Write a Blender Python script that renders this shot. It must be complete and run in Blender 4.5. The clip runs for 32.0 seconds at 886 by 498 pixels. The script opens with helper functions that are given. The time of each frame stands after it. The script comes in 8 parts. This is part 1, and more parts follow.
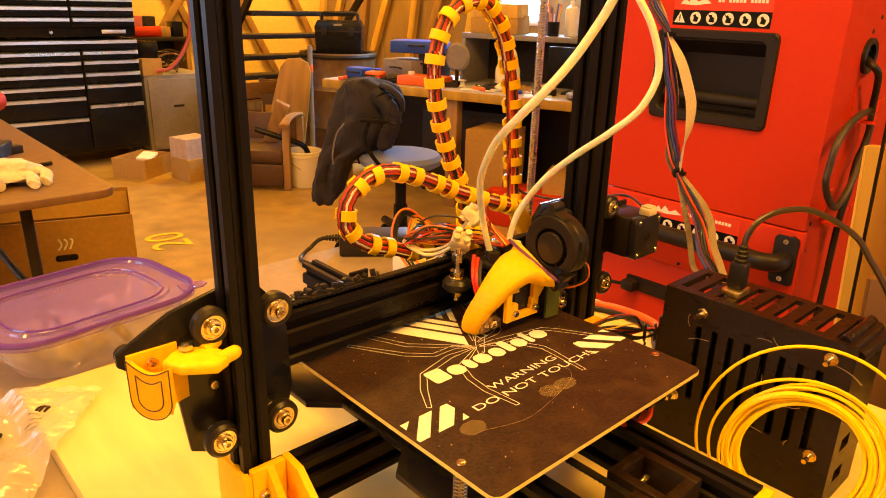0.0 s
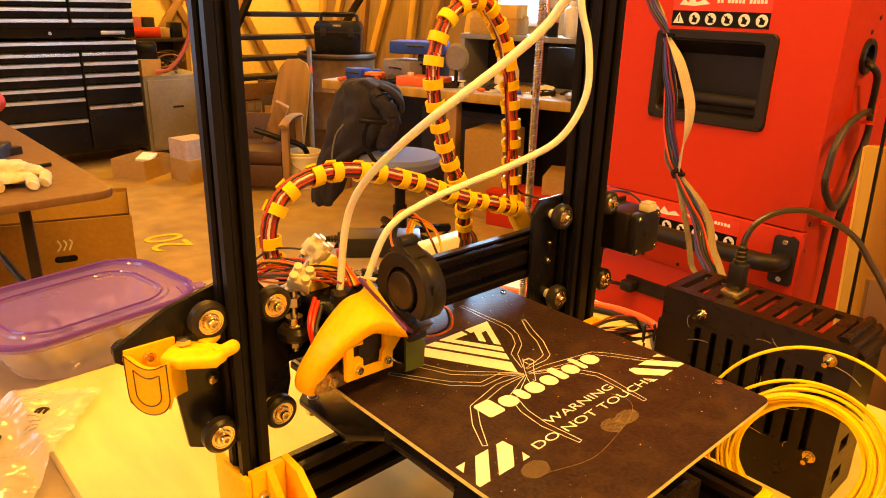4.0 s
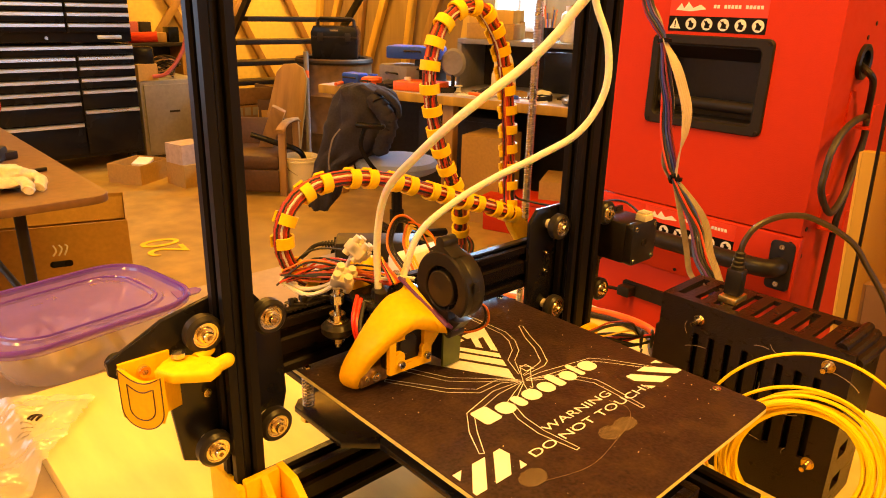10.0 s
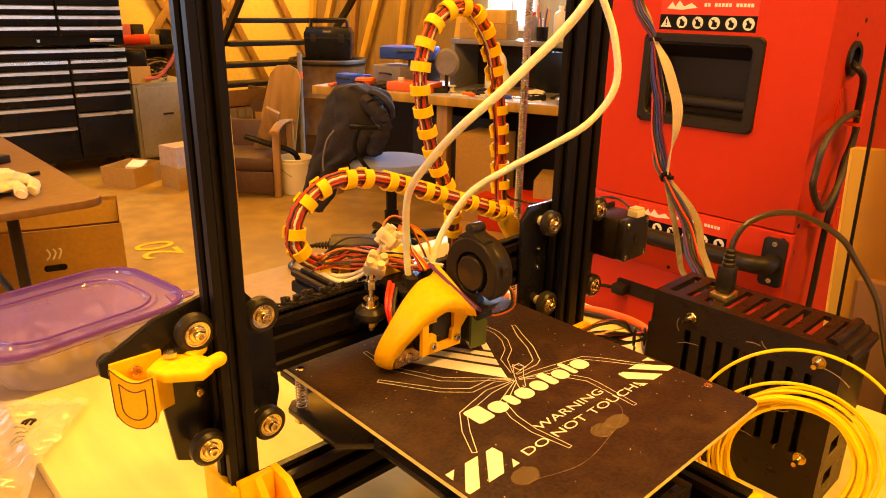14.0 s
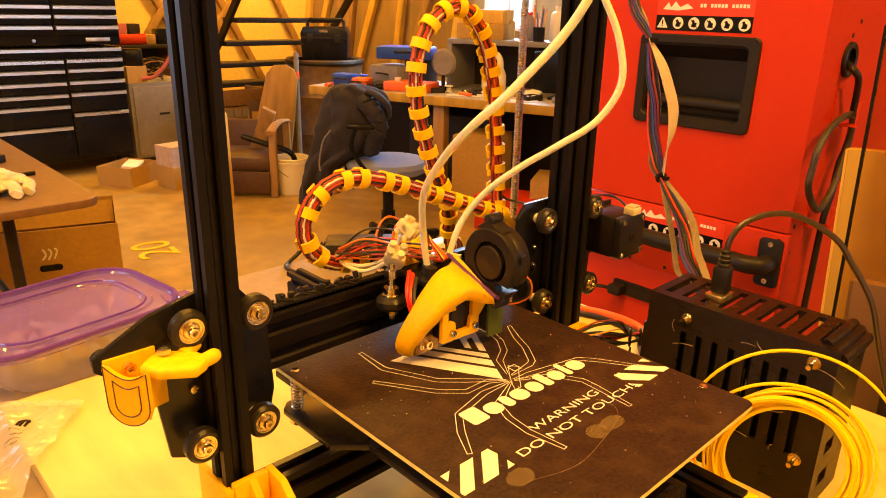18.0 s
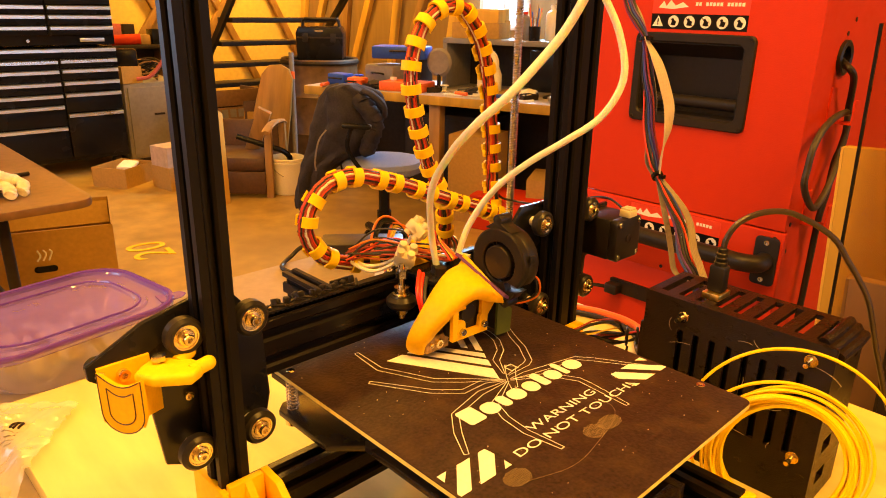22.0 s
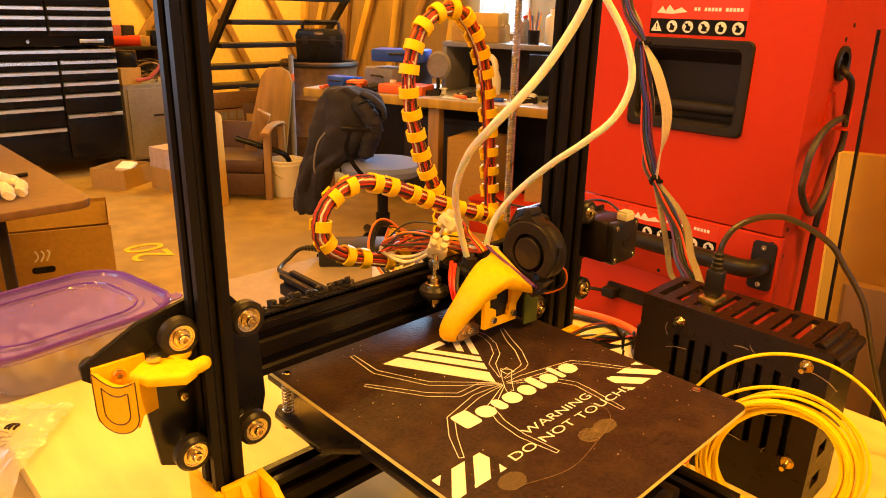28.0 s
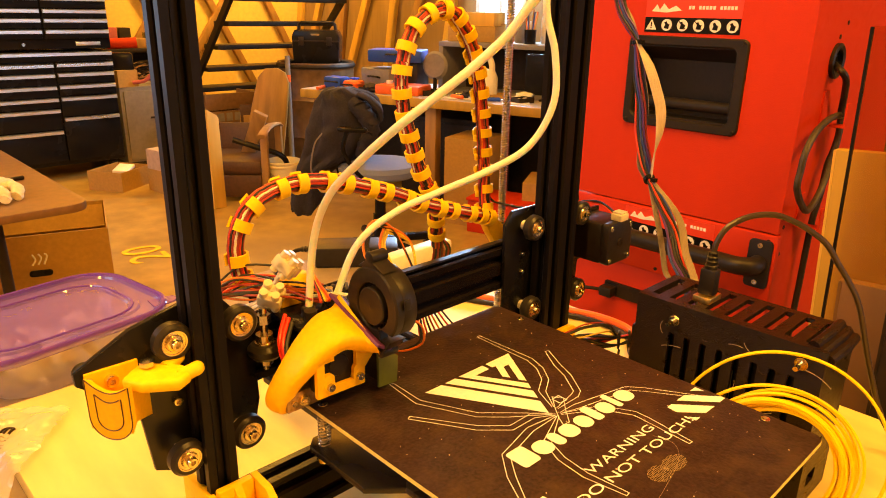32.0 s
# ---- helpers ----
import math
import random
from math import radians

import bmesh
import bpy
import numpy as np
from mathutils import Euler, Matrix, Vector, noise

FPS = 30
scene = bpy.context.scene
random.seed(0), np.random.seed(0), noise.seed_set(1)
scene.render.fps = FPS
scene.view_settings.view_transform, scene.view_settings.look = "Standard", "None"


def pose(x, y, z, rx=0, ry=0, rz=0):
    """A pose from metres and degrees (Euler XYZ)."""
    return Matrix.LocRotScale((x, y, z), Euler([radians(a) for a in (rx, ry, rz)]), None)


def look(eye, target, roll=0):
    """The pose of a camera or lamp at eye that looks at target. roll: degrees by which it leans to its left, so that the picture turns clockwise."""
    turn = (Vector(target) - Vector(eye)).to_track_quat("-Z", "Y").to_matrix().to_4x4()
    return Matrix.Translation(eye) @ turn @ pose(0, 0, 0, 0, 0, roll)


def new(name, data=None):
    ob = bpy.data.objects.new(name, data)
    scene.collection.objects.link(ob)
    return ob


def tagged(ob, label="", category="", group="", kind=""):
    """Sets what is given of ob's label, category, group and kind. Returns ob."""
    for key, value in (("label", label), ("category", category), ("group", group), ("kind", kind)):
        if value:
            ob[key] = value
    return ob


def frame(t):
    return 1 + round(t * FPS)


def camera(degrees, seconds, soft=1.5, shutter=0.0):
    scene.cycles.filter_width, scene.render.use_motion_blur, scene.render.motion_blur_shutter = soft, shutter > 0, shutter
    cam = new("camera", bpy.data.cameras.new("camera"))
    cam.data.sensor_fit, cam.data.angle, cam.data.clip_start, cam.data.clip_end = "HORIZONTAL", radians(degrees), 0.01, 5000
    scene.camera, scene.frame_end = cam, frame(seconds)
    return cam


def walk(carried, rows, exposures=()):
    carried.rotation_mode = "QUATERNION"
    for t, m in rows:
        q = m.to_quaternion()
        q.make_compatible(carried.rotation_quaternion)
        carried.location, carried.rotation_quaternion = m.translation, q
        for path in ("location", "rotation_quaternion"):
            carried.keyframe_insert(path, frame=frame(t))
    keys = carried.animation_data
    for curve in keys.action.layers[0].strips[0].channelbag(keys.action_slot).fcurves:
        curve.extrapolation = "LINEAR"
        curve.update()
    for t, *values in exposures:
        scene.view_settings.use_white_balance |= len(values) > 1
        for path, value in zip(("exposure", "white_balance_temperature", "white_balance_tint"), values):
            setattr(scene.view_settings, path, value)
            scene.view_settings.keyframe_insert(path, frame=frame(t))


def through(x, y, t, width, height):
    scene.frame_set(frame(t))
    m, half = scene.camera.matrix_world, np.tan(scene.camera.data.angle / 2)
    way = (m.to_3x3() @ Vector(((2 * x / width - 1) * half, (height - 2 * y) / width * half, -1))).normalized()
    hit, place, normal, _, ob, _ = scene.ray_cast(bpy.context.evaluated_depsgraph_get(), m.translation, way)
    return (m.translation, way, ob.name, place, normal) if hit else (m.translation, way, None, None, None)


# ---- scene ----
EXPOSURE = 0.0
cam = camera(65.027, 32.0, 1.0)
WALK = [
    (0, pose(-0.3419, -0.4218, 0.3818, 70.307, -1.473, -42.178)),
    (0.5, pose(-0.3419, -0.4216, 0.3815, 70.201, -1.416, -42.286)),
    (1, pose(-0.3413, -0.4219, 0.3816, 70.199, -1.293, -42.469)),
    (1.5, pose(-0.3410, -0.4227, 0.3823, 70.228, -1.572, -42.364)),
    (2, pose(-0.3411, -0.4218, 0.3842, 70.423, -1.683, -42.243)),
    (2.5, pose(-0.3407, -0.4203, 0.3835, 70.478, -1.618, -42.047)),
    (3, pose(-0.3421, -0.4208, 0.3821, 70.413, -1.602, -42.074)),
    (3.5, pose(-0.3418, -0.4221, 0.3822, 70.367, -1.433, -42.199)),
    (5.5, pose(-0.3410, -0.4208, 0.3831, 70.312, -1.470, -42.299)),
    (6, pose(-0.3412, -0.4203, 0.3831, 70.477, -1.500, -42.186)),
    (6.5, pose(-0.3405, -0.4197, 0.3827, 70.438, -1.402, -42.234)),
    (7, pose(-0.3406, -0.4205, 0.3818, 70.473, -1.342, -42.422)),
    (7.5, pose(-0.3401, -0.4215, 0.3824, 70.494, -1.236, -42.554)),
    (8, pose(-0.3388, -0.4214, 0.3823, 70.483, -1.162, -42.596)),
    (8.5, pose(-0.3399, -0.4215, 0.3838, 70.550, -1.501, -42.429)),
    (9, pose(-0.3397, -0.4207, 0.3843, 70.789, -1.481, -42.315)),
    (9.5, pose(-0.3389, -0.4202, 0.3831, 70.794, -1.419, -42.334)),
    (10, pose(-0.3390, -0.4197, 0.3821, 70.737, -1.506, -42.479)),
    (10.5, pose(-0.3389, -0.4209, 0.3828, 70.774, -1.373, -42.617)),
    (11, pose(-0.3383, -0.4216, 0.3834, 70.817, -1.194, -42.813)),
    (11.5, pose(-0.3373, -0.4210, 0.3827, 70.794, -1.211, -42.874)),
    (12, pose(-0.3382, -0.4218, 0.3834, 70.748, -1.396, -42.717)),
    (12.5, pose(-0.3383, -0.4194, 0.3825, 70.800, -1.530, -42.573)),
    (13, pose(-0.3370, -0.4190, 0.3816, 70.645, -1.225, -42.737)),
    (13.5, pose(-0.3371, -0.4208, 0.3823, 70.653, -1.083, -42.897)),
    (14, pose(-0.3379, -0.4228, 0.3829, 70.747, -1.079, -42.997)),
    (14.5, pose(-0.3377, -0.4228, 0.3831, 70.805, -1.103, -43.115)),
    (16.5, pose(-0.3363, -0.4210, 0.3824, 70.618, -1.139, -43.122)),
    (17, pose(-0.3367, -0.4216, 0.3826, 70.637, -1.081, -43.166)),
    (17.5, pose(-0.3358, -0.4219, 0.3824, 70.643, -0.959, -43.252)),
    (18, pose(-0.3368, -0.4231, 0.3835, 70.749, -1.180, -43.234)),
    (18.5, pose(-0.3377, -0.4229, 0.3842, 70.907, -1.207, -43.139)),
    (19, pose(-0.3371, -0.4204, 0.3820, 70.880, -1.322, -43.074)),
    (19.5, pose(-0.3367, -0.4199, 0.3820, 70.777, -1.253, -43.129)),
    (20, pose(-0.3357, -0.4211, 0.3820, 70.674, -1.087, -43.310)),
    (20.5, pose(-0.3367, -0.4227, 0.3834, 70.789, -1.124, -43.343)),
    (21, pose(-0.3378, -0.4239, 0.3841, 70.917, -1.144, -43.462)),
    (21.5, pose(-0.3369, -0.4229, 0.3835, 70.898, -1.137, -43.538)),
    (22, pose(-0.3348, -0.4216, 0.3824, 70.727, -1.063, -43.590)),
    (22.5, pose(-0.3345, -0.4219, 0.3826, 70.655, -0.953, -43.590)),
    (23, pose(-0.3355, -0.4220, 0.3826, 70.641, -1.279, -43.480)),
    (23.5, pose(-0.3356, -0.4214, 0.3846, 70.875, -1.285, -43.369)),
    (24, pose(-0.3347, -0.4209, 0.3835, 70.948, -1.206, -43.294)),
    (24.5, pose(-0.3337, -0.4203, 0.3821, 70.791, -1.240, -43.477)),
    (25, pose(-0.3338, -0.4211, 0.3818, 70.704, -1.188, -43.606)),
    (25.5, pose(-0.3338, -0.4219, 0.3821, 70.694, -1.197, -43.673)),
    (27.5, pose(-0.3335, -0.4219, 0.3835, 70.959, -1.329, -43.531)),
    (28, pose(-0.3340, -0.4228, 0.3828, 70.969, -1.404, -43.595)),
    (28.5, pose(-0.3321, -0.4239, 0.3824, 70.896, -1.346, -43.822)),
    (29, pose(-0.3319, -0.4249, 0.3828, 70.919, -1.213, -43.994)),
    (29.5, pose(-0.3308, -0.4254, 0.3822, 70.896, -1.067, -44.078)),
    (30, pose(-0.3319, -0.4255, 0.3828, 70.913, -1.351, -43.940)),
    (30.5, pose(-0.3327, -0.4236, 0.3839, 71.016, -1.372, -43.667)),
    (31, pose(-0.3313, -0.4233, 0.3833, 71.023, -1.173, -43.681)),
    (31.5, pose(-0.3318, -0.4251, 0.3826, 70.945, -1.105, -43.768)),
    (32, pose(-0.3310, -0.4253, 0.3834, 70.971, -1.014, -43.843)),
]
walk(cam, WALK, [(0.0, EXPOSURE), (32.0, EXPOSURE)])

# ---- world and lamps ----
world = bpy.data.worlds.new("world")
world.use_nodes = True
scene.world = world
bg = world.node_tree.nodes["Background"]
sky = world.node_tree.nodes.new("ShaderNodeTexSky")
sky.sky_type, sky.sun_disc = "NISHITA", False
sky.sun_elevation, sky.sun_rotation = radians(35), radians(200)
world.node_tree.links.new(sky.outputs[0], bg.inputs[0])
bg.inputs[1].default_value = 0.08

FLOOR = -0.80
CEIL = 2.6


def area_lamp(name, eye, target, sx, sy, watts, colour):
    data = bpy.data.lights.new(name, "AREA")
    data.shape, data.size, data.size_y, data.energy, data.color = "RECTANGLE", sx, sy, watts, colour
    ob = new(name, data)
    ob.matrix_world = look(eye, target)
    return tagged(ob, kind="structure")


AMBER = (1.0, 0.462, 0.060)
COOL = (0.46, 0.70, 1.0)
# amber lamps near the ceiling, all unseen: bench, middle of the shop, stairs
area_lamp("unseen_amber_lamp", (-0.55, 0.1, 2.45), (-0.1, -0.1, 0.0), 0.30, 1.2, 72, AMBER)
# added fill from the west that brightens the faces towards -x
area_lamp("unseen_amber_lamp", (-2.7, -0.3, 2.3), (0.0, 0.0, 0.0), 0.30, 1.2, 58, AMBER)
area_lamp("unseen_amber_lamp", (0.4, -1.7, 2.45), (0.6, -0.1, 0.0), 1.2, 0.30, 90, AMBER)
area_lamp("unseen_amber_lamp", (1.0, 3.0, 2.5), (1.0, 3.1, 0.0), 1.6, 0.30, 72, AMBER)
area_lamp("unseen_amber_lamp", (2.9, 4.9, 2.3), (2.9, 6.0, 0.2), 0.8, 0.20, 140, (1.0, 0.53, 0.09))
# daylight: door behind the camera, unseen added panels west and north, far bench window
area_lamp("unseen_daylight", (2.6, -3.85, 0.7), (1.4, 3.5, 0.0), 2.0, 1.8, 24, COOL)
# the next two are added cool fill with no known opening behind them
area_lamp("unseen_daylight", (-3.85, 0.9, 1.75), (-0.3, 0.3, 0.0), 2.6, 1.4, 46, COOL)
area_lamp("unseen_daylight", (-1.9, 5.85, 0.7), (-0.2, 0.5, -0.1), 2.4, 2.2, 62, COOL)
area_lamp("window_daylight", (3.70, 3.25, 0.95), (2.6, 2.2, -0.1), 0.5, 0.9, 100, COOL)


# ---- materials ----
def mat(name, col, rough=0.5, metal=0.0, var=0.12, scale=60.0, bump=0.0, dirt=0.0, dirt_col=(0.1, 0.07, 0.04), trans=0.0, rvar=0.1, stretch=(1, 1, 1), coat=0.0, emit=0.0):
    """A surface with grain at a fine scale and stains at a coarse one."""
    m = bpy.data.materials.new(name)
    m.use_nodes = True
    nt = m.node_tree
    b = nt.nodes["Principled BSDF"]
    co = nt.nodes.new("ShaderNodeTexCoord")
    mp = nt.nodes.new("ShaderNodeMapping")
    mp.inputs["Scale"].default_value = stretch
    nt.links.new(co.outputs["Object"], mp.inputs[0])
    fine = nt.nodes.new("ShaderNodeTexNoise")
    fine.inputs["Scale"].default_value, fine.inputs["Detail"].default_value = scale, 6
    nt.links.new(mp.outputs[0], fine.inputs[0])
    big = nt.nodes.new("ShaderNodeTexNoise")
    big.inputs["Scale"].default_value, big.inputs["Detail"].default_value = scale / 9, 4
    nt.links.new(mp.outputs[0], big.inputs[0])
    ramp = nt.nodes.new("ShaderNodeMapRange")
    ramp.inputs[1].default_value, ramp.inputs[2].default_value = 0.3, 0.7
    ramp.inputs[3].default_value, ramp.inputs[4].default_value = 1 - var, 1 + var
    nt.links.new(fine.outputs[0], ramp.inputs[0])
    mul = nt.nodes.new("ShaderNodeMix")
    mul.data_type, mul.blend_type = "RGBA", "MULTIPLY"
    mul.inputs[0].default_value = 1.0
    mul.inputs[6].default_value = (*col, 1)
    nt.links.new(ramp.outputs[0], mul.inputs[7])
    out = mul.outputs[2]
    if dirt > 0:
        r2 = nt.nodes.new("ShaderNodeMapRange")
        r2.inputs[1].default_value, r2.inputs[2].default_value = 0.48, 0.72
        r2.inputs[4].default_value = dirt
        nt.links.new(big.outputs[0], r2.inputs[0])
        mx = nt.nodes.new("ShaderNodeMix")
        mx.data_type = "RGBA"
        mx.inputs[7].default_value = (*dirt_col, 1)
        nt.links.new(r2.outputs[0], mx.inputs[0])
        nt.links.new(out, mx.inputs[6])
        out = mx.outputs[2]
    nt.links.new(out, b.inputs["Base Color"])
    r3 = nt.nodes.new("ShaderNodeMapRange")
    r3.inputs[3].default_value, r3.inputs[4].default_value = max(rough - rvar, 0.03), min(rough + rvar, 1)
    nt.links.new(big.outputs[0], r3.inputs[0])
    nt.links.new(r3.outputs[0], b.inputs["Roughness"])
    b.inputs["Metallic"].default_value = metal
    b.inputs["Transmission Weight"].default_value = trans
    b.inputs["Coat Weight"].default_value = coat
    if emit:
        b.inputs["Emission Color"].default_value = (*col, 1)
        b.inputs["Emission Strength"].default_value = emit
    if bump:
        bp = nt.nodes.new("ShaderNodeBump")
        bp.inputs["Strength"].default_value, bp.inputs["Distance"].default_value = bump, 0.002
        nt.links.new(fine.outputs[0], bp.inputs["Height"])
        nt.links.new(bp.outputs[0], b.inputs["Normal"])
    return m


def layered(name, col, rough, step=0.0003):
    """Plastic laid down in thin layers: fine level lines as relief."""
    m = mat(name, col, rough, 0, 0.06, 300, 0)
    nt = m.node_tree
    b = nt.nodes["Principled BSDF"]
    co = nt.nodes.new("ShaderNodeTexCoord")
    wv = nt.nodes.new("ShaderNodeTexWave")
    wv.bands_direction = "Z"
    wv.inputs["Scale"].default_value, wv.inputs["Distortion"].default_value = 0.3 / step / 6.28, 0.6
    nt.links.new(co.outputs["Object"], wv.inputs[0])
    bp = nt.nodes.new("ShaderNodeBump")
    bp.inputs["Strength"].default_value, bp.inputs["Distance"].default_value = 0.05, 0.0003
    nt.links.new(wv.outputs["Fac"], bp.inputs["Height"])
    nt.links.new(bp.outputs[0], b.inputs["Normal"])
    return m


def film(name, col, clear, solid, rough, gloss=0.07):
    """Thin see-through plastic: a glossy skin over a share of plain see-through."""
    m = mat(name, col, rough, 0, 0.04, 60)
    nt = m.node_tree
    b = nt.nodes["Principled BSDF"]
    tr = nt.nodes.new("ShaderNodeBsdfTransparent")
    tr.inputs[0].default_value = (*clear, 1)
    gl = nt.nodes.new("ShaderNodeBsdfGlossy")
    gl.inputs["Roughness"].default_value = rough
    mx, m2 = nt.nodes.new("ShaderNodeMixShader"), nt.nodes.new("ShaderNodeMixShader")
    mx.inputs[0].default_value = solid
    nt.links.new(tr.outputs[0], mx.inputs[1])
    nt.links.new(b.outputs[0], mx.inputs[2])
    m2.inputs[0].default_value = gloss
    nt.links.new(mx.outputs[0], m2.inputs[1])
    nt.links.new(gl.outputs[0], m2.inputs[2])
    nt.links.new(m2.outputs[0], nt.nodes["Material Output"].inputs[0])
    return m


M_ALU = mat("black_anodised", (0.010, 0.009, 0.011), 0.34, 0.08, 0.15, 220, 0.05, stretch=(1, 1, 0.15))
M_ALUX = mat("black_anodised_lengthwise", (0.009, 0.007, 0.008), 0.24, 0.05, 0.15, 220, 0.05, stretch=(0.15, 1, 1))
M_PLATE = mat("black_acrylic", (0.010, 0.010, 0.016), 0.24, 0, 0.1, 120)
M_BLACK = mat("black_plastic", (0.018, 0.015, 0.014), 0.38, 0, 0.15, 150, 0.1)
M_PRINTBLACK = mat("black_printed_plastic", (0.015, 0.008, 0.004), 0.30, 0, 0.3, 600, 0.45, dirt=0.20, dirt_col=(0.024, 0.014, 0.008), stretch=(1, 1, 2.5))
M_RUBBER = mat("black_wheel_plastic", (0.025, 0.022, 0.021), 0.33, 0, 0.1, 200)
M_YELLOW = layered("yellow_printed_plastic", (0.98, 0.58, 0.006), 0.42)
M_YCLIP = mat("yellow_clip_plastic", (0.98, 0.66, 0.008), 0.45, 0, 0.08, 200, 0.05)
M_FILAMENT = mat("yellow_filament", (0.98, 0.70, 0.008), 0.3, 0, 0.05, 100)
M_TUBE = mat("milky_tube", (0.94, 0.92, 0.78), 0.34, 0, 0.04, 90)
M_TUBE.node_tree.nodes["Principled BSDF"].inputs["Subsurface Weight"].default_value = 0.5
M_TUBE.node_tree.nodes["Principled BSDF"].inputs["Subsurface Scale"].default_value = 0.004
M_STEEL = mat("steel", (0.58, 0.57, 0.55), 0.24, 1.0, 0.1, 300)
M_BRASS = mat("zinc_brass", (0.80, 0.70, 0.46), 0.22, 1.0, 0.15, 300)
M_BEDTOP = mat("bed_black_coating", (0.034, 0.019, 0.018), 0.44, 0, 0.40, 420, 0.20, dirt=0.60, dirt_col=(0.075, 0.042, 0.024))
M_BEDEDGE = mat("bed_edge", (0.70, 0.62, 0.22), 0.5, 0, 0.15, 200)
M_INK = mat("white_bed_ink", (0.90, 0.90, 1.0), 0.36, 0, 0.06, 400)
M_RED = mat("red_powder_coat", (0.56, 0.036, 0.005), 0.50, 0, 0.06, 500, 0.25, dirt=0.10, dirt_col=(0.40, 0.03, 0.01))
M_WHITE = mat("white_plastic", (0.80, 0.78, 0.72), 0.4, 0, 0.05, 100)
M_CREAM = mat("cream_connector", (0.78, 0.70, 0.44), 0.42, 0, 0.05, 150)
M_BOARD = mat("pale_board", (0.82, 0.70, 0.27), 0.55, 0, 0.08, 40, 0.05, dirt=0.30, dirt_col=(0.62, 0.46, 0.14), stretch=(1, 0.2, 1))
M_TABLE = mat("table_laminate", (0.34, 0.27, 0.19), 0.45, 0, 0.08, 80, 0.03, dirt=0.2, dirt_col=(0.3, 0.25, 0.22))
M_FLOOR = mat("concrete", (0.42, 0.275, 0.070), 0.42, 0, 0.22, 9, 0.1, dirt=0.75, dirt_col=(0.24, 0.145, 0.040))
M_WALL = mat("plaster_wall", (0.80, 0.57, 0.15), 0.8, 0, 0.08, 30, 0.05, dirt=0.15, dirt_col=(0.5, 0.4, 0.25))
M_PLY = mat("plywood", (0.66, 0.41, 0.06), 0.6, 0, 0.2, 12, 0.05, stretch=(1, 1, 0.1), dirt=0.2, dirt_col=(0.35, 0.2, 0.08))
M_WOOD = mat("worn_wood", (0.36, 0.20, 0.055), 0.55, 0, 0.25, 20, 0.1, stretch=(1, 1, 0.12), dirt=0.3, dirt_col=(0.15, 0.08, 0.03))
M_BROWN = mat("brown_laminate", (0.20, 0.11, 0.05), 0.35, 0, 0.15, 40, 0.03, dirt=0.3, dirt_col=(0.30, 0.20, 0.10))
M_CARD = mat("cardboard", (0.44, 0.26, 0.055), 0.8, 0, 0.1, 60, 0.05, dirt=0.2, dirt_col=(0.3, 0.18, 0.08))
M_CHEST = mat("black_enamel", (0.008, 0.008, 0.010), 0.26, 0, 0.1, 30)
M_CHROME = mat("brushed_trim", (0.86, 0.94, 1.0), 0.30, 0.95, 0.08, 150, stretch=(0.1, 1, 1))
M_GREY = mat("grey_steel", (0.22, 0.20, 0.18), 0.5, 0, 0.1, 40, dirt=0.3, dirt_col=(0.14, 0.11, 0.08))
M_DARK = mat("dark_iron", (0.030, 0.022, 0.016), 0.5, 0.3, 0.2, 40)
M_CLOTH = mat("dark_jacket_cloth", (0.026, 0.022, 0.030), 0.9, 0, 0.25, 120, 0.4)
M_SEAT = mat("grey_blue_upholstery", (0.22, 0.25, 0.38), 0.9, 0, 0.2, 250, 0.3)
M_BLUE = mat("blue_plastic", (0.012, 0.06, 0.42), 0.4, 0, 0.1, 60)
M_ORANGE = mat("orange_plastic", (0.80, 0.14, 0.015), 0.4, 0, 0.1, 60)
M_PAPER = mat("white_paper", (0.85, 0.84, 0.80), 0.8, 0, 0.04, 60)
M_FLOORPAINT = mat("yellow_floor_paint", (0.95, 0.62, 0.01), 0.6, 0, 0.15, 30, 0, dirt=0.2, dirt_col=(0.60, 0.38, 0.05))
M_LEATHER = mat("brown_leather", (0.075, 0.034, 0.014), 0.5, 0, 0.2, 60, 0.2)
M_WIRE = [mat(n, c, 0.5, 0, 0.05, 100) for n, c in (("red_wire", (0.62, 0.045, 0.015)), ("black_wire", (0.02, 0.02, 0.022)), ("orange_wire", (0.78, 0.20, 0.018)), ("white_wire", (0.80, 0.76, 0.68)), ("blue_wire", (0.03, 0.06, 0.35)), ("dark_red_wire", (0.32, 0.038, 0.016)), ("yellow_wire", (0.85, 0.60, 0.05)))]
M_SLEEVE = mat("red_silicone_sleeve", (0.80, 0.035, 0.012), 0.35, 0, 0.05, 100)
M_GOLD = mat("gold_socket_shell", (0.85, 0.60, 0.16), 0.32, 1.0, 0.2, 300)
M_RIBBON = mat("grey_ribbon", (0.25, 0.20, 0.14), 0.5, 0, 0.05, 100)
M_LABEL = mat("label_red", (0.72, 0.055, 0.02), 0.35, 0, 0.05, 100)
M_PCB = mat("green_board", (0.10, 0.13, 0.015), 0.45, 0, 0.1, 150)
M_PURPLEBOARD = mat("purple_spacer", (0.13, 0.03, 0.17), 0.5, 0, 0.1, 150)


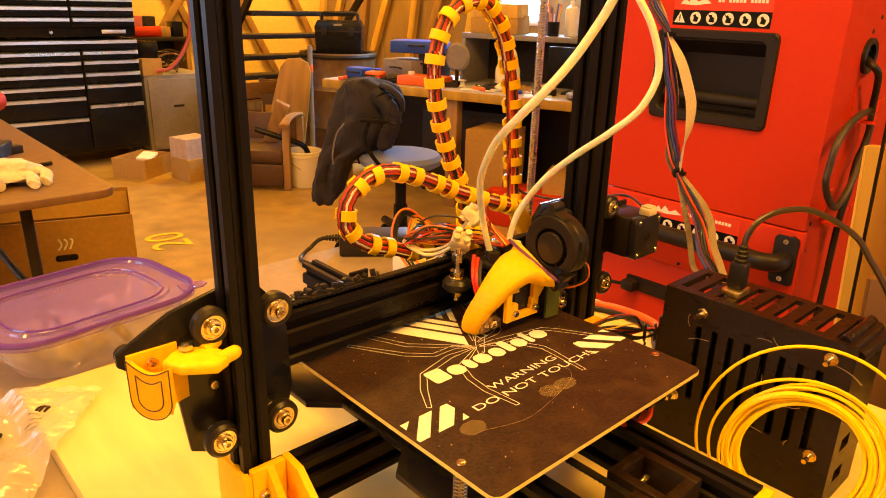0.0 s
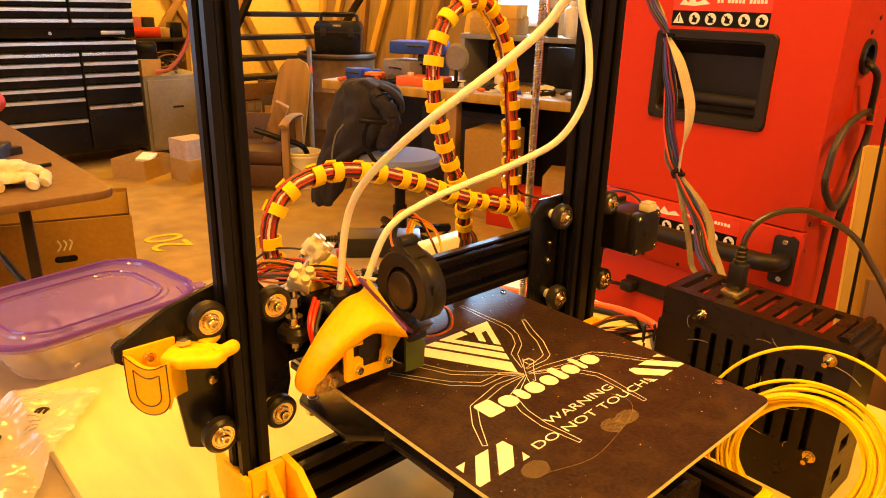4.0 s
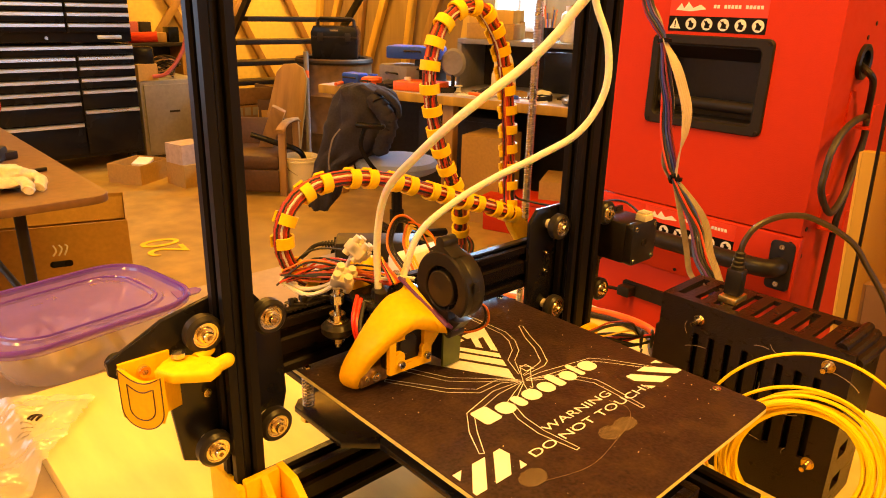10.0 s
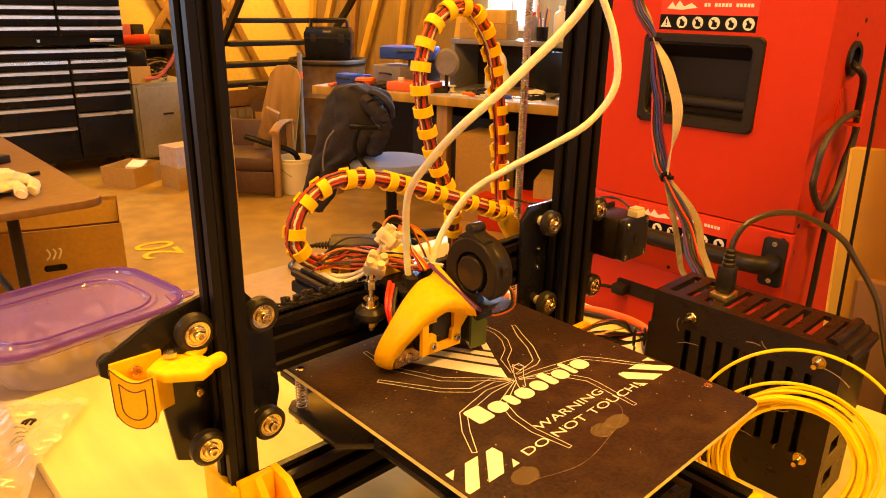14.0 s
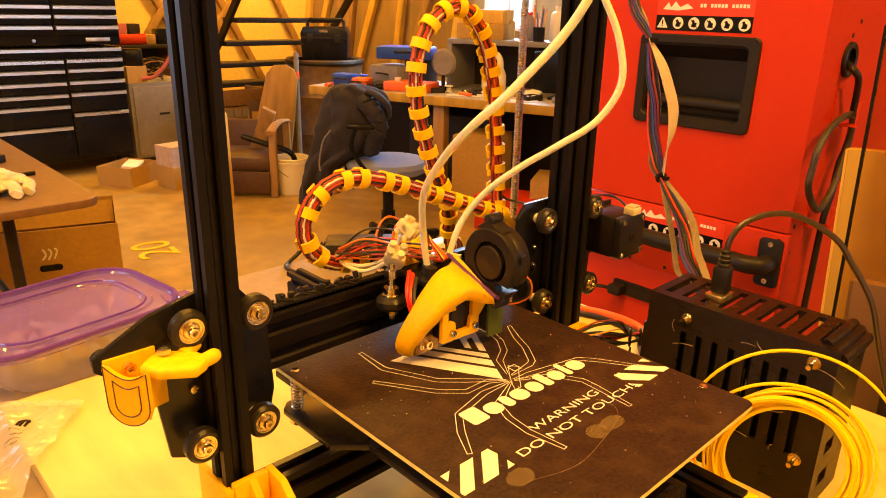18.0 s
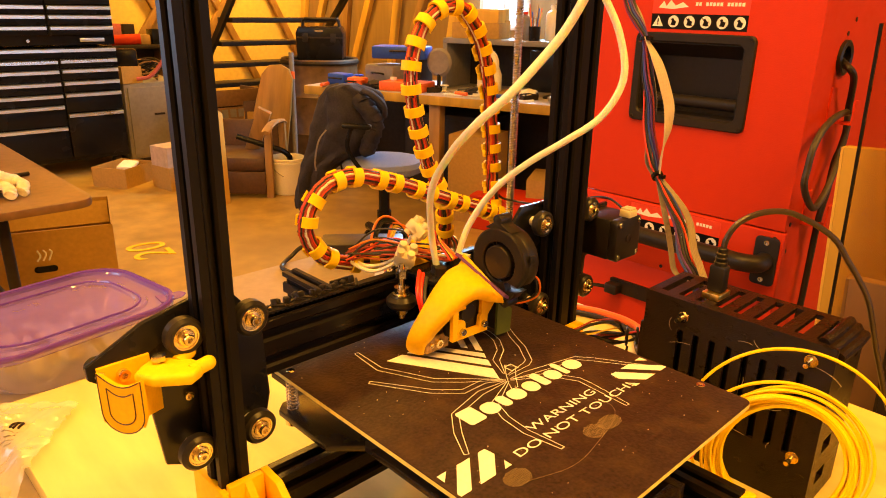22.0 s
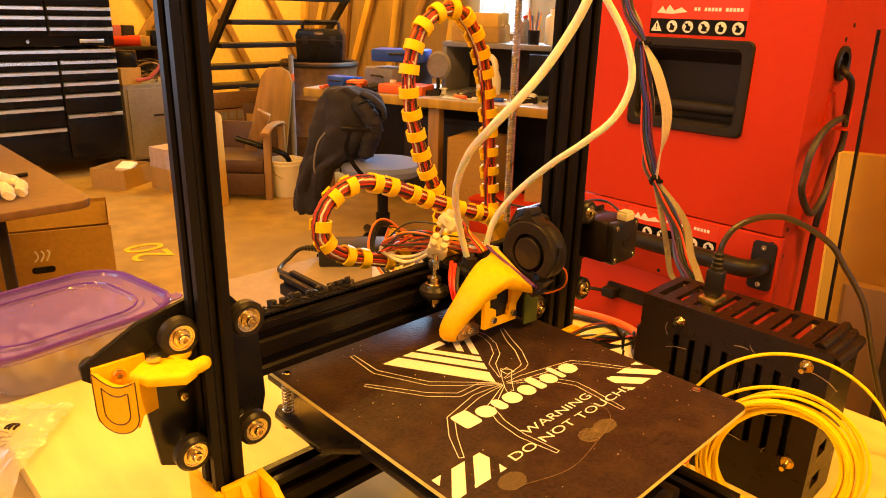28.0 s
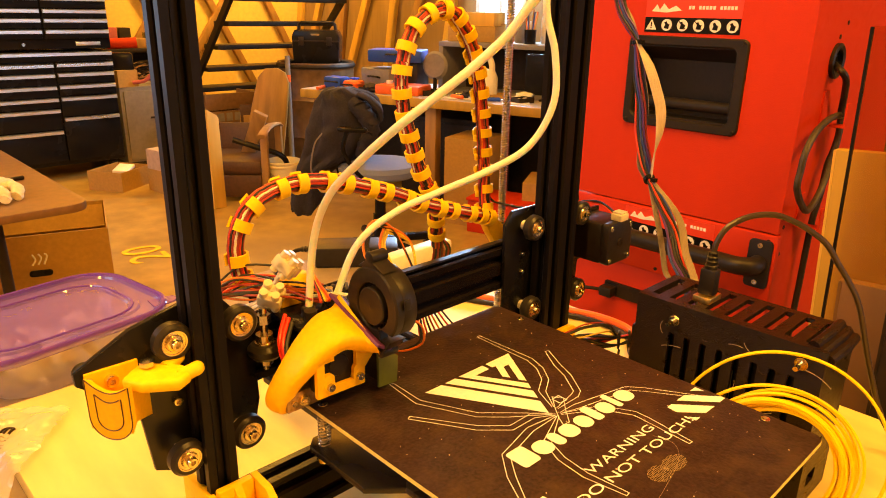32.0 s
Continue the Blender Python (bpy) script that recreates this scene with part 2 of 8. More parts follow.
M_AGEDPLY = mat("aged_plywood", (0.44, 0.27, 0.014), 0.6, 0, 0.3, 14, 0.1, stretch=(1, 1, 0.08), dirt=0.6, dirt_col=(0.20, 0.11, 0.010))
M_SCORCHED = mat("scorched_block", (0.42, 0.27, 0.12), 0.42, 0.9, 0.35, 300, 0.1)
M_SCREW = mat("oiled_screw_steel", (0.66, 0.66, 0.68), 0.28, 1.0, 0.2, 300)
for m_ in (M_ALU, M_ALUX, M_PRINTBLACK, M_YELLOW, M_YCLIP, M_FILAMENT, M_BEDTOP, M_RED, M_CHEST, M_BOARD):
    m_.node_tree.nodes["Principled BSDF"].inputs["Specular IOR Level"].default_value = 0.20


M_ALU.node_tree.nodes["Principled BSDF"].inputs["Specular IOR Level"].default_value = 0.12
for m_ in (M_BLACK, M_PLATE, M_RUBBER, M_DARK):
    m_.node_tree.nodes["Principled BSDF"].inputs["Specular IOR Level"].default_value = 0.28


# ---- mesh helpers ----
def box(bm, x0, x1, y0, y1, z0, z1, bevel=0.0, seg=2):
    m = Matrix.LocRotScale(((x0 + x1) / 2, (y0 + y1) / 2, (z0 + z1) / 2), None, (x1 - x0, y1 - y0, z1 - z0))
    r = bmesh.ops.create_cube(bm, size=1.0, matrix=m)
    if bevel:
        es = list({e for v in r["verts"] for e in v.link_edges})
        bmesh.ops.bevel(bm, geom=es, offset=bevel, segments=seg, affect="EDGES", profile=0.5)


def obox(bm, m, sx, sy, sz, bevel=0.0, seg=2):
    """A block of that size centred at the pose m."""
    r = bmesh.ops.create_cube(bm, size=1.0, matrix=m @ Matrix.Diagonal((sx, sy, sz, 1)))
    if bevel:
        es = list({e for v in r["verts"] for e in v.link_edges})
        bmesh.ops.bevel(bm, geom=es, offset=bevel, segments=seg, affect="EDGES", profile=0.5)


def cyl(bm, p0, p1, r, seg=20, r2=None, caps=True):
    p0, p1 = Vector(p0), Vector(p1)
    d = p1 - p0
    m = Matrix.Translation((p0 + p1) / 2) @ d.to_track_quat("Z", "Y").to_matrix().to_4x4()
    bmesh.ops.create_cone(bm, cap_ends=caps, segments=seg, radius1=r, radius2=r if r2 is None else r2, depth=d.length, matrix=m)


def lathe(bm, profile, m=Matrix(), seg=28):
    """A solid of turning about z: profile is a run of (radius, z)."""
    rings = []
    for r, z in profile:
        rings.append([bm.verts.new(m @ Vector((r * math.cos(a), r * math.sin(a), z))) for a in [2 * math.pi * k / seg for k in range(seg)]])
    for a, b in zip(rings, rings[1:]):
        for k in range(seg):
            bm.faces.new((a[k], a[(k + 1) % seg], b[(k + 1) % seg], b[k]))
    if profile[0][0] > 1e-6:
        bm.faces.new(rings[0][::-1])
    if profile[-1][0] > 1e-6:
        bm.faces.new(rings[-1])


def smooth_run(pts, n):
    """n + 1 points along a Catmull-Rom curve through pts."""
    p = [Vector(q) for q in pts]
    p = [p[0] * 2 - p[1]] + p + [p[-1] * 2 - p[-2]]
    out = []
    spans = len(p) - 3
    for k in range(n + 1):
        u = k / n * spans
        i = min(int(u), spans - 1)
        t = u - i
        a, b, c, d = p[i:i + 4]
        out.append(0.5 * ((2 * b) + (c - a) * t + (2 * a - 5 * b + 4 * c - d) * t * t + (3 * b - a - 3 * c + d) * t ** 3))
    return out


def even_run(pts, n):
    """n + 1 points at equal steps along the same curve."""
    fine = smooth_run(pts, 6 * n)
    far = [0.0]
    for p, q in zip(fine, fine[1:]):
        far.append(far[-1] + (q - p).length)
    out, j = [], 0
    for k in range(n + 1):
        d = far[-1] * k / n
        while j < len(fine) - 2 and far[j + 1] < d:
            j += 1
        out.append(fine[j].lerp(fine[j + 1], (d - far[j]) / max(far[j + 1] - far[j], 1e-9)))
    return out


def tube(bm, pts, r, seg=8, caps=True, flat=None):
    """A round cord along pts; flat=(half width, half height) makes it a strip."""
    pts = [Vector(p) for p in pts]
    rings, side = [], None
    for i, p in enumerate(pts):
        d = (pts[min(i + 1, len(pts) - 1)] - pts[max(i - 1, 0)]).normalized()
        if side is None:
            side = d.cross(Vector((0, 0, 1))) if abs(d.z) < 0.95 else d.cross(Vector((1, 0, 0)))
        side = (side - d * side.dot(d)).normalized()
        up = d.cross(side)
        w, h = flat or (r, r)
        rings.append([bm.verts.new(p + side * w * math.cos(a) + up * h * math.sin(a)) for a in [2 * math.pi * k / seg for k in range(seg)]])
    for a, b in zip(rings, rings[1:]):
        for k in range(seg):
            bm.faces.new((a[k], a[(k + 1) % seg], b[(k + 1) % seg], b[k]))
    if caps:
        bm.faces.new(rings[0][::-1]), bm.faces.new(rings[-1])


def prism(bm, poly, axis, d0, d1, bevel=0.0):
    """A flat outline pushed out along an axis from d0 to d1. Outline coordinates are the other two axes in order."""
    def at3(u, v, d):
        return {"x": (d, u, v), "y": (u, d, v), "z": (u, v, d)}[axis]
    a = [bm.verts.new(at3(u, v, d0)) for u, v in poly]
    b = [bm.verts.new(at3(u, v, d1)) for u, v in poly]
    n = len(poly)
    fs = [bm.faces.new(a), bm.faces.new(b)]
    for k in range(n):
        fs.append(bm.faces.new((a[k], a[(k + 1) % n], b[(k + 1) % n], b[k])))
    bmesh.ops.recalc_face_normals(bm, faces=fs)
    if bevel:
        es = [e for f in fs[:2] for e in f.edges]
        bmesh.ops.bevel(bm, geom=es, offset=bevel, segments=2, affect="EDGES", profile=0.5)


def rounded(x0, x1, y0, y1, r, n=6):
    out = []
    for cx, cy, a0 in ((x1 - r, y0 + r, -90), (x1 - r, y1 - r, 0), (x0 + r, y1 - r, 90), (x0 + r, y0 + r, 180)):
        for k in range(n + 1):
            a = radians(a0 + 90 * k / n)
            out.append((cx + r * math.cos(a), cy + r * math.sin(a)))
    return out


def slot_profile(w, h):
    """Outline of a slotted extrusion w by h, slots every 20 mm."""
    def side(length):
        out = [(-length / 2, 0)]
        k = round(length / 0.02)
        for i in range(k):
            c = -length / 2 + 0.02 * i + 0.01 if k * 0.02 <= length + 1e-6 else 0
            out += [(c - 0.0046, 0), (c - 0.0029, 0.0018), (c - 0.0029, 0.0055), (c + 0.0029, 0.0055), (c + 0.0029, 0.0018), (c + 0.0046, 0)]
        return out
    poly = [(u, -h / 2 + v) for u, v in side(w)]
    poly += [(w / 2 - v, u) for u, v in side(h)]
    poly += [(-u, h / 2 - v) for u, v in side(w)]
    poly += [(-w / 2 + v, -u) for u, v in side(h)]
    return poly


def finish(bm, name, smooth=35):
    bmesh.ops.recalc_face_normals(bm, faces=bm.faces)
    me = bpy.data.meshes.new(name)
    bm.to_mesh(me)
    bm.free()
    if smooth:
        me.shade_smooth()
        me.set_sharp_from_angle(angle=radians(smooth))
    return me


def part(name, bm, material, parent=None, label="", smooth=35, m=None):
    """One mesh object under a thing or a part. m places the mesh in its parent's space."""
    me = finish(bm, name, smooth) if isinstance(bm, bmesh.types.BMesh) else bm
    if not me.materials:
        me.materials.append(material)
    ob = new(name, me)
    ob.parent = parent
    if m is not None:
        ob.matrix_basis = m
    if label:
        ob["label"] = label
    return ob


def pieces(name, bm, material, parent, label=""):
    """Each loose piece of a bmesh as a part of its own."""
    bm.verts.index_update()
    seen, out = set(), []
    for v in bm.verts:
        if v in seen:
            continue
        todo, comp = [v], []
        seen.add(v)
        while todo:
            w = todo.pop()
            comp.append(w)
            for e in w.link_edges:
                o = e.other_vert(w)
                if o not in seen:
                    seen.add(o)
                    todo.append(o)
        b = bmesh.new()
        new_v = {w: b.verts.new(w.co) for w in comp}
        for f in {f for w in comp for f in w.link_faces}:
            b.faces.new([new_v[w] for w in f.verts])
        out.append(part(name, b, material, parent, label))
    bm.free()
    return out


def thing(name, label, category, m=None, group="", kind=""):
    ob = new(name)
    ob.empty_display_size = 0.05
    if m is not None:
        ob.matrix_basis = m
    return tagged(ob, label, category, group, kind)


def structure(name, bm, material, label, category):
    return tagged(part(name, bm, material), label, category, kind="structure")


def text_mesh(text, size, depth, wide=1.0):
    cu = bpy.data.curves.new("writing", "FONT")
    cu.body, cu.size, cu.extrude = text, size, depth
    cu.align_x, cu.align_y = "LEFT", "BOTTOM_BASELINE"
    ob = bpy.data.objects.new("writing", cu)
    scene.collection.objects.link(ob)
    me = bpy.data.meshes.new_from_object(ob.evaluated_get(bpy.context.evaluated_depsgraph_get()))
    bpy.data.objects.remove(ob)
    me.transform(Matrix.Diagonal((wide, 1, 1, 1)))
    return me


# ---- the shop: floor, walls, ceiling ----
bm = bmesh.new()
box(bm, -4, 3.8, -4.0, 6.0, FLOOR - 0.15, FLOOR)
structure("floor", bm, M_FLOOR, "worn brown concrete shop floor with stains", "floor")
for nm, dims in (("wall_north", (-4, 3.8, 6.0, 6.15)), ("wall_west", (-4.15, -4, -4, 6.15)), ("wall_south", (-4, 3.8, -4.15, -4))):
    bm = bmesh.new()
    box(bm, *dims, FLOOR - 0.15, CEIL)
    structure(nm, bm, M_WALL, "yellow-lit plain plaster shop wall", "wall")
bm = bmesh.new()
box(bm, -4, 3.8, -4, 6.0, CEIL, CEIL + 0.1)
structure("ceiling", bm, M_WALL, "plain painted shop ceiling", "ceiling")

# the floor number and scuffs
me = text_mesh("20", 0.27, 0.001, 1.0)
me.materials.append(M_FLOORPAINT)
ob = tagged(part("floor_number", me, M_FLOORPAINT), "worn yellow number painted on the concrete floor", "floor marking", kind="structure")
ob.matrix_basis = pose(0.957, 2.806, FLOOR + 0.003, 0, 0, 84)


# ---- black tool chest ----
def tool_chest():
    t = thing("tool_chest", "tall black enamel tool chest with long bright drawer trims", "tool chest", pose(0.985, 4.85, FLOOR))
    bm = bmesh.new()
    box(bm, -0.53, 0.53, 0.02, 0.58, 0.10, 0.87, 0.008)
    part("lower_cabinet", bm, M_CHEST, t)
    bm = bmesh.new()
    box(bm, -0.53, 0.53, 0.02, 0.52, 0.885, 1.75, 0.008)
    part("upper_chest", bm, M_CHEST, t)

    def drawer(x0, x1, z0, z1):
        b = bmesh.new()
        box(b, x0, x1, -0.004, 0.018, z0, z1, 0.004)
        d = part("drawer", b, M_CHEST, t)
        b = bmesh.new()
        prism(b, [(-0.004, z1 - 0.028), (-0.0245, z1 - 0.026), (-0.0238, z1 - 0.007), (-0.016, z1 - 0.002), (-0.004, z1 - 0.002)], "x", x0 + 0.006, x1 - 0.006)
        part("drawer_trim", b, M_CHROME, d, "bright brushed full-width pull")
    zs = [0.13, 0.355, 0.50, 0.575, 0.655, 0.735, 0.80]
    for a, b_ in zip(zs[1:-1], zs[2:]):
        drawer(-0.52, 0.135, a, b_ - 0.006)
    drawer(-0.52, 0.135, 0.13, 0.349)
    for a, b_ in ((0.44, 0.575), (0.581, 0.655), (0.661, 0.735), (0.741, 0.80)):
        drawer(0.145, 0.52, a, b_ - 0.004)
    drawer(0.145, 0.52, 0.13, 0.434)
    drawer(-0.52, 0.52, 0.806, 0.868)
    for k, (a, b_) in enumerate(((0.95, 1.012), (1.018, 1.082), (1.088, 1.142), (1.148, 1.22), (1.226, 1.30), (1.306, 1.40))):
        drawer(-0.52, 0.10, a, b_)
        drawer(0.11, 0.52, a, b_)
    b = bmesh.new()
    box(b, 0.30, 0.46, 0.012, 0.019, 0.905, 0.93, 0.002)
    part("badge", b, M_CHROME, t, "small silver badge plate")
    b = bmesh.new()
    cyl(b, (-0.02, 0.021, 0.915), (-0.02, 0.008, 0.915), 0.011)
    part("lock", b, M_STEEL, t)
    for x in (-0.46, 0.46):
        for y in (0.08, 0.50):
            b = bmesh.new()
            cyl(b, (x - 0.02, y, 0.05), (x + 0.02, y, 0.05), 0.05)
            box(b, x - 0.03, x + 0.03, y - 0.03, y + 0.03, 0.09, 0.102)
            part("caster", b, M_DARK, t)
    return t


tool_chest()


# ---- grey locker, boxes ----
def grey_cabinet():
    t = thing("steel_cabinet", "scuffed grey steel cabinet standing beside the tool chest", "cabinet", pose(1.80, 4.95, FLOOR))
    b = bmesh.new()
    box(b, -0.24, 0.24, 0, 0.5, 0.04, 0.60, 0.006)
    part("body", b, M_GREY, t)
    b = bmesh.new()
    box(b, -0.215, 0.225, -0.014, 0, 0.06, 0.57, 0.004)
    d = part("door", b, M_GREY, t)
    b = bmesh.new()
    box(b, -0.04, 0.04, -0.020, -0.014, 0.36, 0.375, 0.002)
    part("handle", b, M_DARK, d)
    b = bmesh.new()
    box(b, -0.24, 0.24, 0, 0.5, 0, 0.04)
    part("plinth", b, M_DARK, t)


grey_cabinet()


def carton(name, label, x, y, rz, sx, sy, sz, open_top=True, base=FLOOR, m=M_CARD):
    t = thing(name, label, "box", pose(x, y, base, 0, 0, rz))
    w = 0.005
    walls = [("wall", -sx / 2, sx / 2, -sy / 2, -sy / 2 + w, 0, sz), ("wall", -sx / 2, sx / 2, sy / 2 - w, sy / 2, 0, sz), ("wall", -sx / 2, -sx / 2 + w, -sy / 2 + w, sy / 2 - w, 0, sz), ("wall", sx / 2 - w, sx / 2, -sy / 2 + w, sy / 2 - w, 0, sz), ("bottom", -sx / 2 + w, sx / 2 - w, -sy / 2 + w, sy / 2 - w, 0, w)]
    if not open_top:
        walls.append(("top", -sx / 2 + w, sx / 2 - w, -sy / 2 + w, sy / 2 - w, sz - w, sz))
    for nm, *ext in walls:
        b = bmesh.new()
        box(b, *ext)
        part(nm, b, m, t)
    return t


t = carton("cardboard_box", "low open cardboard box with papers on the floor", 1.31, 4.43, 32, 0.30, 0.26, 0.13)
b = bmesh.new()
obox(b, pose(0.02, -0.02, 0.12, 4, -5, 20), 0.16, 0.10, 0.02, 0.003)
part("papers", b, M_PAPER, t)
t = carton("cardboard_box", "small cardboard box stacked beside the grey cabinet", 1.53, 4.12, 8, 0.20, 0.22, 0.15, False)
t = carton("plastic_bin", "translucent white bin stacked on a cardboard box", 1.53, 4.13, 12, 0.20, 0.18, 0.13, False, FLOOR + 0.15, mat("dusty_bin_plastic", (0.50, 0.38, 0.30), 0.5, 0, 0.15, 30, 0.05, dirt=0.3))


# ---- brown folding table with its clutter ----
def folding_table():
    t = thing("folding_table", "brown laminate folding table with rounded corners", "table", pose(0.22, 1.44, -0.10))
    b = bmesh.new()
    prism(b, rounded(-1.25, 0, 0, 1.5, 0.05), "z", -0.022, 0, 0.003)
    part("tabletop", b, M_BROWN, t)
    for x in (-0.20, -1.05):
        for y0, y1 in ((0.10, 0.07), (1.40, 1.43)):
            b = bmesh.new()
            cyl(b, (x, y0, -0.022), (x, y1, FLOOR + 0.10), 0.014)
            part("leg", b, M_DARK, t)
        b = bmesh.new()
        cyl(b, (x, 0.095, -0.30), (x, 1.405, -0.30), 0.010)
        part("stretcher", b, M_DARK, t)


folding_table()


M_CLOTHPALE = mat("pale_glove_cloth", (0.80, 0.72, 0.52), 0.85, 0, 0.12, 90, 0.4)


def glove():
    t = thing("work_glove", "crumpled pale work glove lying on the brown table", "glove", pose(0.005, 1.66, -0.10, 0, 0, -30))
    b = bmesh.new()
    bmesh.ops.create_icosphere(b, subdivisions=4, radius=1)
    for v in b.verts:
        p = v.co.copy()
        f = 1 + 0.45 * noise.noise(p * 1.7 + Vector((3, 1, 0))) + 0.30 * abs(noise.noise(p * 4.1)) + 0.10 * noise.noise(p * 9)
        v.co = Vector((p.x * 0.085 * f, p.y * 0.060 * f, max(0.030 + p.z * 0.030 * f, 0.001)))
    part("palm", b, M_CLOTHPALE, t, smooth=60)
    for k, pts in enumerate(([(0.05, -0.03, 0.03), (0.085, -0.05, 0.028), (0.10, -0.085, 0.014)], [(0.06, 0.0, 0.03), (0.105, -0.005, 0.030), (0.115, -0.045, 0.012)], [(-0.03, -0.05, 0.02), (-0.01, -0.085, 0.022), (0.03, -0.095, 0.012)])):
        b = bmesh.new()
        tube(b, [p + Vector((0.002 * math.sin(4 * i), 0, 0.0015 * math.cos(5 * i))) for i, p in enumerate(smooth_run(pts, 14))], 0.013, 10, flat=(0.015, 0.011))
        part("finger", b, M_CLOTHPALE, t, smooth=60)


glove()


def cordless_drill():
    t = thing("cordless_drill", "red and black cordless drill lying on the brown table", "drill", pose(0.062, 2.03, -0.10, 0, 0, 60))
    b = bmesh.new()
    cyl(b, (-0.10, 0, 0.16), (0.06, 0, 0.16), 0.034, 20)
    part("motor_housing", b, M_RED, t)
    b = bmesh.new()
    cyl(b, (0.06, 0, 0.16), (0.12, 0, 0.16), 0.026, 16, 0.012)
    part("chuck", b, M_BLACK, t)
    b = bmesh.new()
    obox(b, pose(-0.03, 0, 0.09, 0, 12, 0), 0.04, 0.036, 0.12, 0.01)
    part("grip", b, M_RED, t)
    b = bmesh.new()
    obox(b, pose(-0.02, 0, 0.022), 0.12, 0.075, 0.044, 0.008)
    part("battery", b, M_BLACK, t)


cordless_drill()
t = thing("clamp_bar", "short black steel bar lying on the brown table", "tool", pose(0.06, 2.02, -0.10, 0, 0, 25))
b = bmesh.new()
obox(b, pose(0, 0, 0.012), 0.16, 0.03, 0.024, 0.003)
part("bar", b, M_DARK, t)
t = thing("pen", "thin black marker pen on the brown table", "pen", pose(0.10, 1.80, -0.10, 0, 0, 12))
b = bmesh.new()
cyl(b, (-0.06, 0, 0.006), (0.06, 0, 0.006), 0.006, 12)
part("barrel", b, M_BLACK, t)

t = carton("cardboard_box", "large open cardboard box on the floor under the table", 0.309, 2.67, -17.5, 0.62, 0.46, 0.35)
b = bmesh.new()
prism(b, rounded(0.02, 0.10, 0.185, 0.210, 0.012, 4), "y", -0.2335, -0.2302)
part("hand_hole", b, M_CHEST, t, "dark oval hand hole")
b = bmesh.new()
for k in range(3):
    tube(b, smooth_run([(0.035 + 0.02 * k, -0.2312, 0.232), (0.048 + 0.02 * k, -0.2312, 0.252 + 0.006 * k), (0.040 + 0.02 * k, -0.2312, 0.275)], 8), 0.0035, 5)
pieces("printed_mark", b, M_PAPER, t, "pale printed squiggle")
for y, rx in ((0.195, 62), (-0.195, -70)):
    b = bmesh.new()
    obox(b, pose(0.0, y, 0.29, rx, 0, 0), 0.60, 0.10, 0.004)
    part("flap", b, M_CARD, t)

# ---- east wall of boards, with its window ----
M_WALLBOARD = mat("brown_wall_board", (0.30, 0.19, 0.065), 0.65, 0, 0.2, 12, 0.05, stretch=(1, 1, 0.1), dirt=0.3, dirt_col=(0.25, 0.14, 0.05))
for nm, dims in (("wall_east", (3.8, 3.95, -4, 3.0, FLOOR - 0.15, CEIL)), ("wall_east_far", (3.8, 3.95, 3.5, 6.15, FLOOR - 0.15, CEIL)), ("wall_east_sill", (3.8, 3.95, 3.0, 3.5, FLOOR - 0.15, 0.22)), ("wall_east_head", (3.8, 3.95, 3.0, 3.5, 1.5, CEIL))):
    b = bmesh.new()
    box(b, *dims)
    structure(nm, b, M_WALLBOARD, "brown board-clad shop wall", "wall")
win = thing("window_1", "small shop window with bright daylight outside", "window", pose(3.8, 3.25, 0.86), kind="structure")
b = bmesh.new()
for y0, y1, z0, z1 in ((-0.25, -0.21, -0.64, 0.64), (0.21, 0.25, -0.64, 0.64), (-0.21, 0.21, -0.64, -0.60), (-0.21, 0.21, 0.60, 0.64), (-0.015, 0.015, -0.60, 0.60)):
    box(b, -0.01, 0.05, y0, y1, z0, z1, 0.003)
part("window_frame", b, M_WHITE, win)
b = bmesh.new()
box(b, 0.10, 0.105, -0.25, 0.25, -0.64, 0.64)
part("daylight_pane", b, mat("daylight_backdrop", (0.75, 0.88, 1.0), 0.8, emit=1.6), win, "bright bluish daylight")
for k in range(8):
    b = bmesh.new()
    obox(b, pose(3.775, 3.72 + 0.36 * k, 0.55, 24 if k % 2 else 10, 0, 0), 0.045, 0.075, 2.6, 0.003)
    tagged(part("stud", b, M_WOOD if k % 3 == 1 else M_PLY), "slanting bare timber stud on the board wall", "stud", "wall studs", "structure")
for k in range(7):
    b = bmesh.new()
    obox(b, pose(1.55 + 0.30 * k, 5.965 - 0.011 * (k % 2), 0.55, 0, 35 if k % 2 else -28, 0), 0.06, 0.05, 2.4, 0.003)
    tagged(part("brace", b, M_WOOD), "slanting timber brace against the yellow wall", "brace", "wall braces", "structure")


# ---- open stairs seen from behind ----
def stairs():
    t = thing("open_stairs", "open dark steel stairs in front of the yellow wall", "stairs", pose(0, 0, 0))
    for k in range(9):
        z, y = -0.81 + 0.18 * (k + 1), 5.62 - 0.20 * k
        b = bmesh.new()
        box(b, 2.28, 3.22, y - 0.03, y + 0.21, z - 0.035, z, 0.004)
        part("tread", b, M_DARK, t)
    for x in (2.24, 3.23):
        b = bmesh.new()
        prism(b, [(5.84, -0.80), (5.76, -0.80), (3.98, 0.88), (4.06, 0.88)], "x", x, x + 0.03)
        part("stringer", b, M_DARK, t)


stairs()


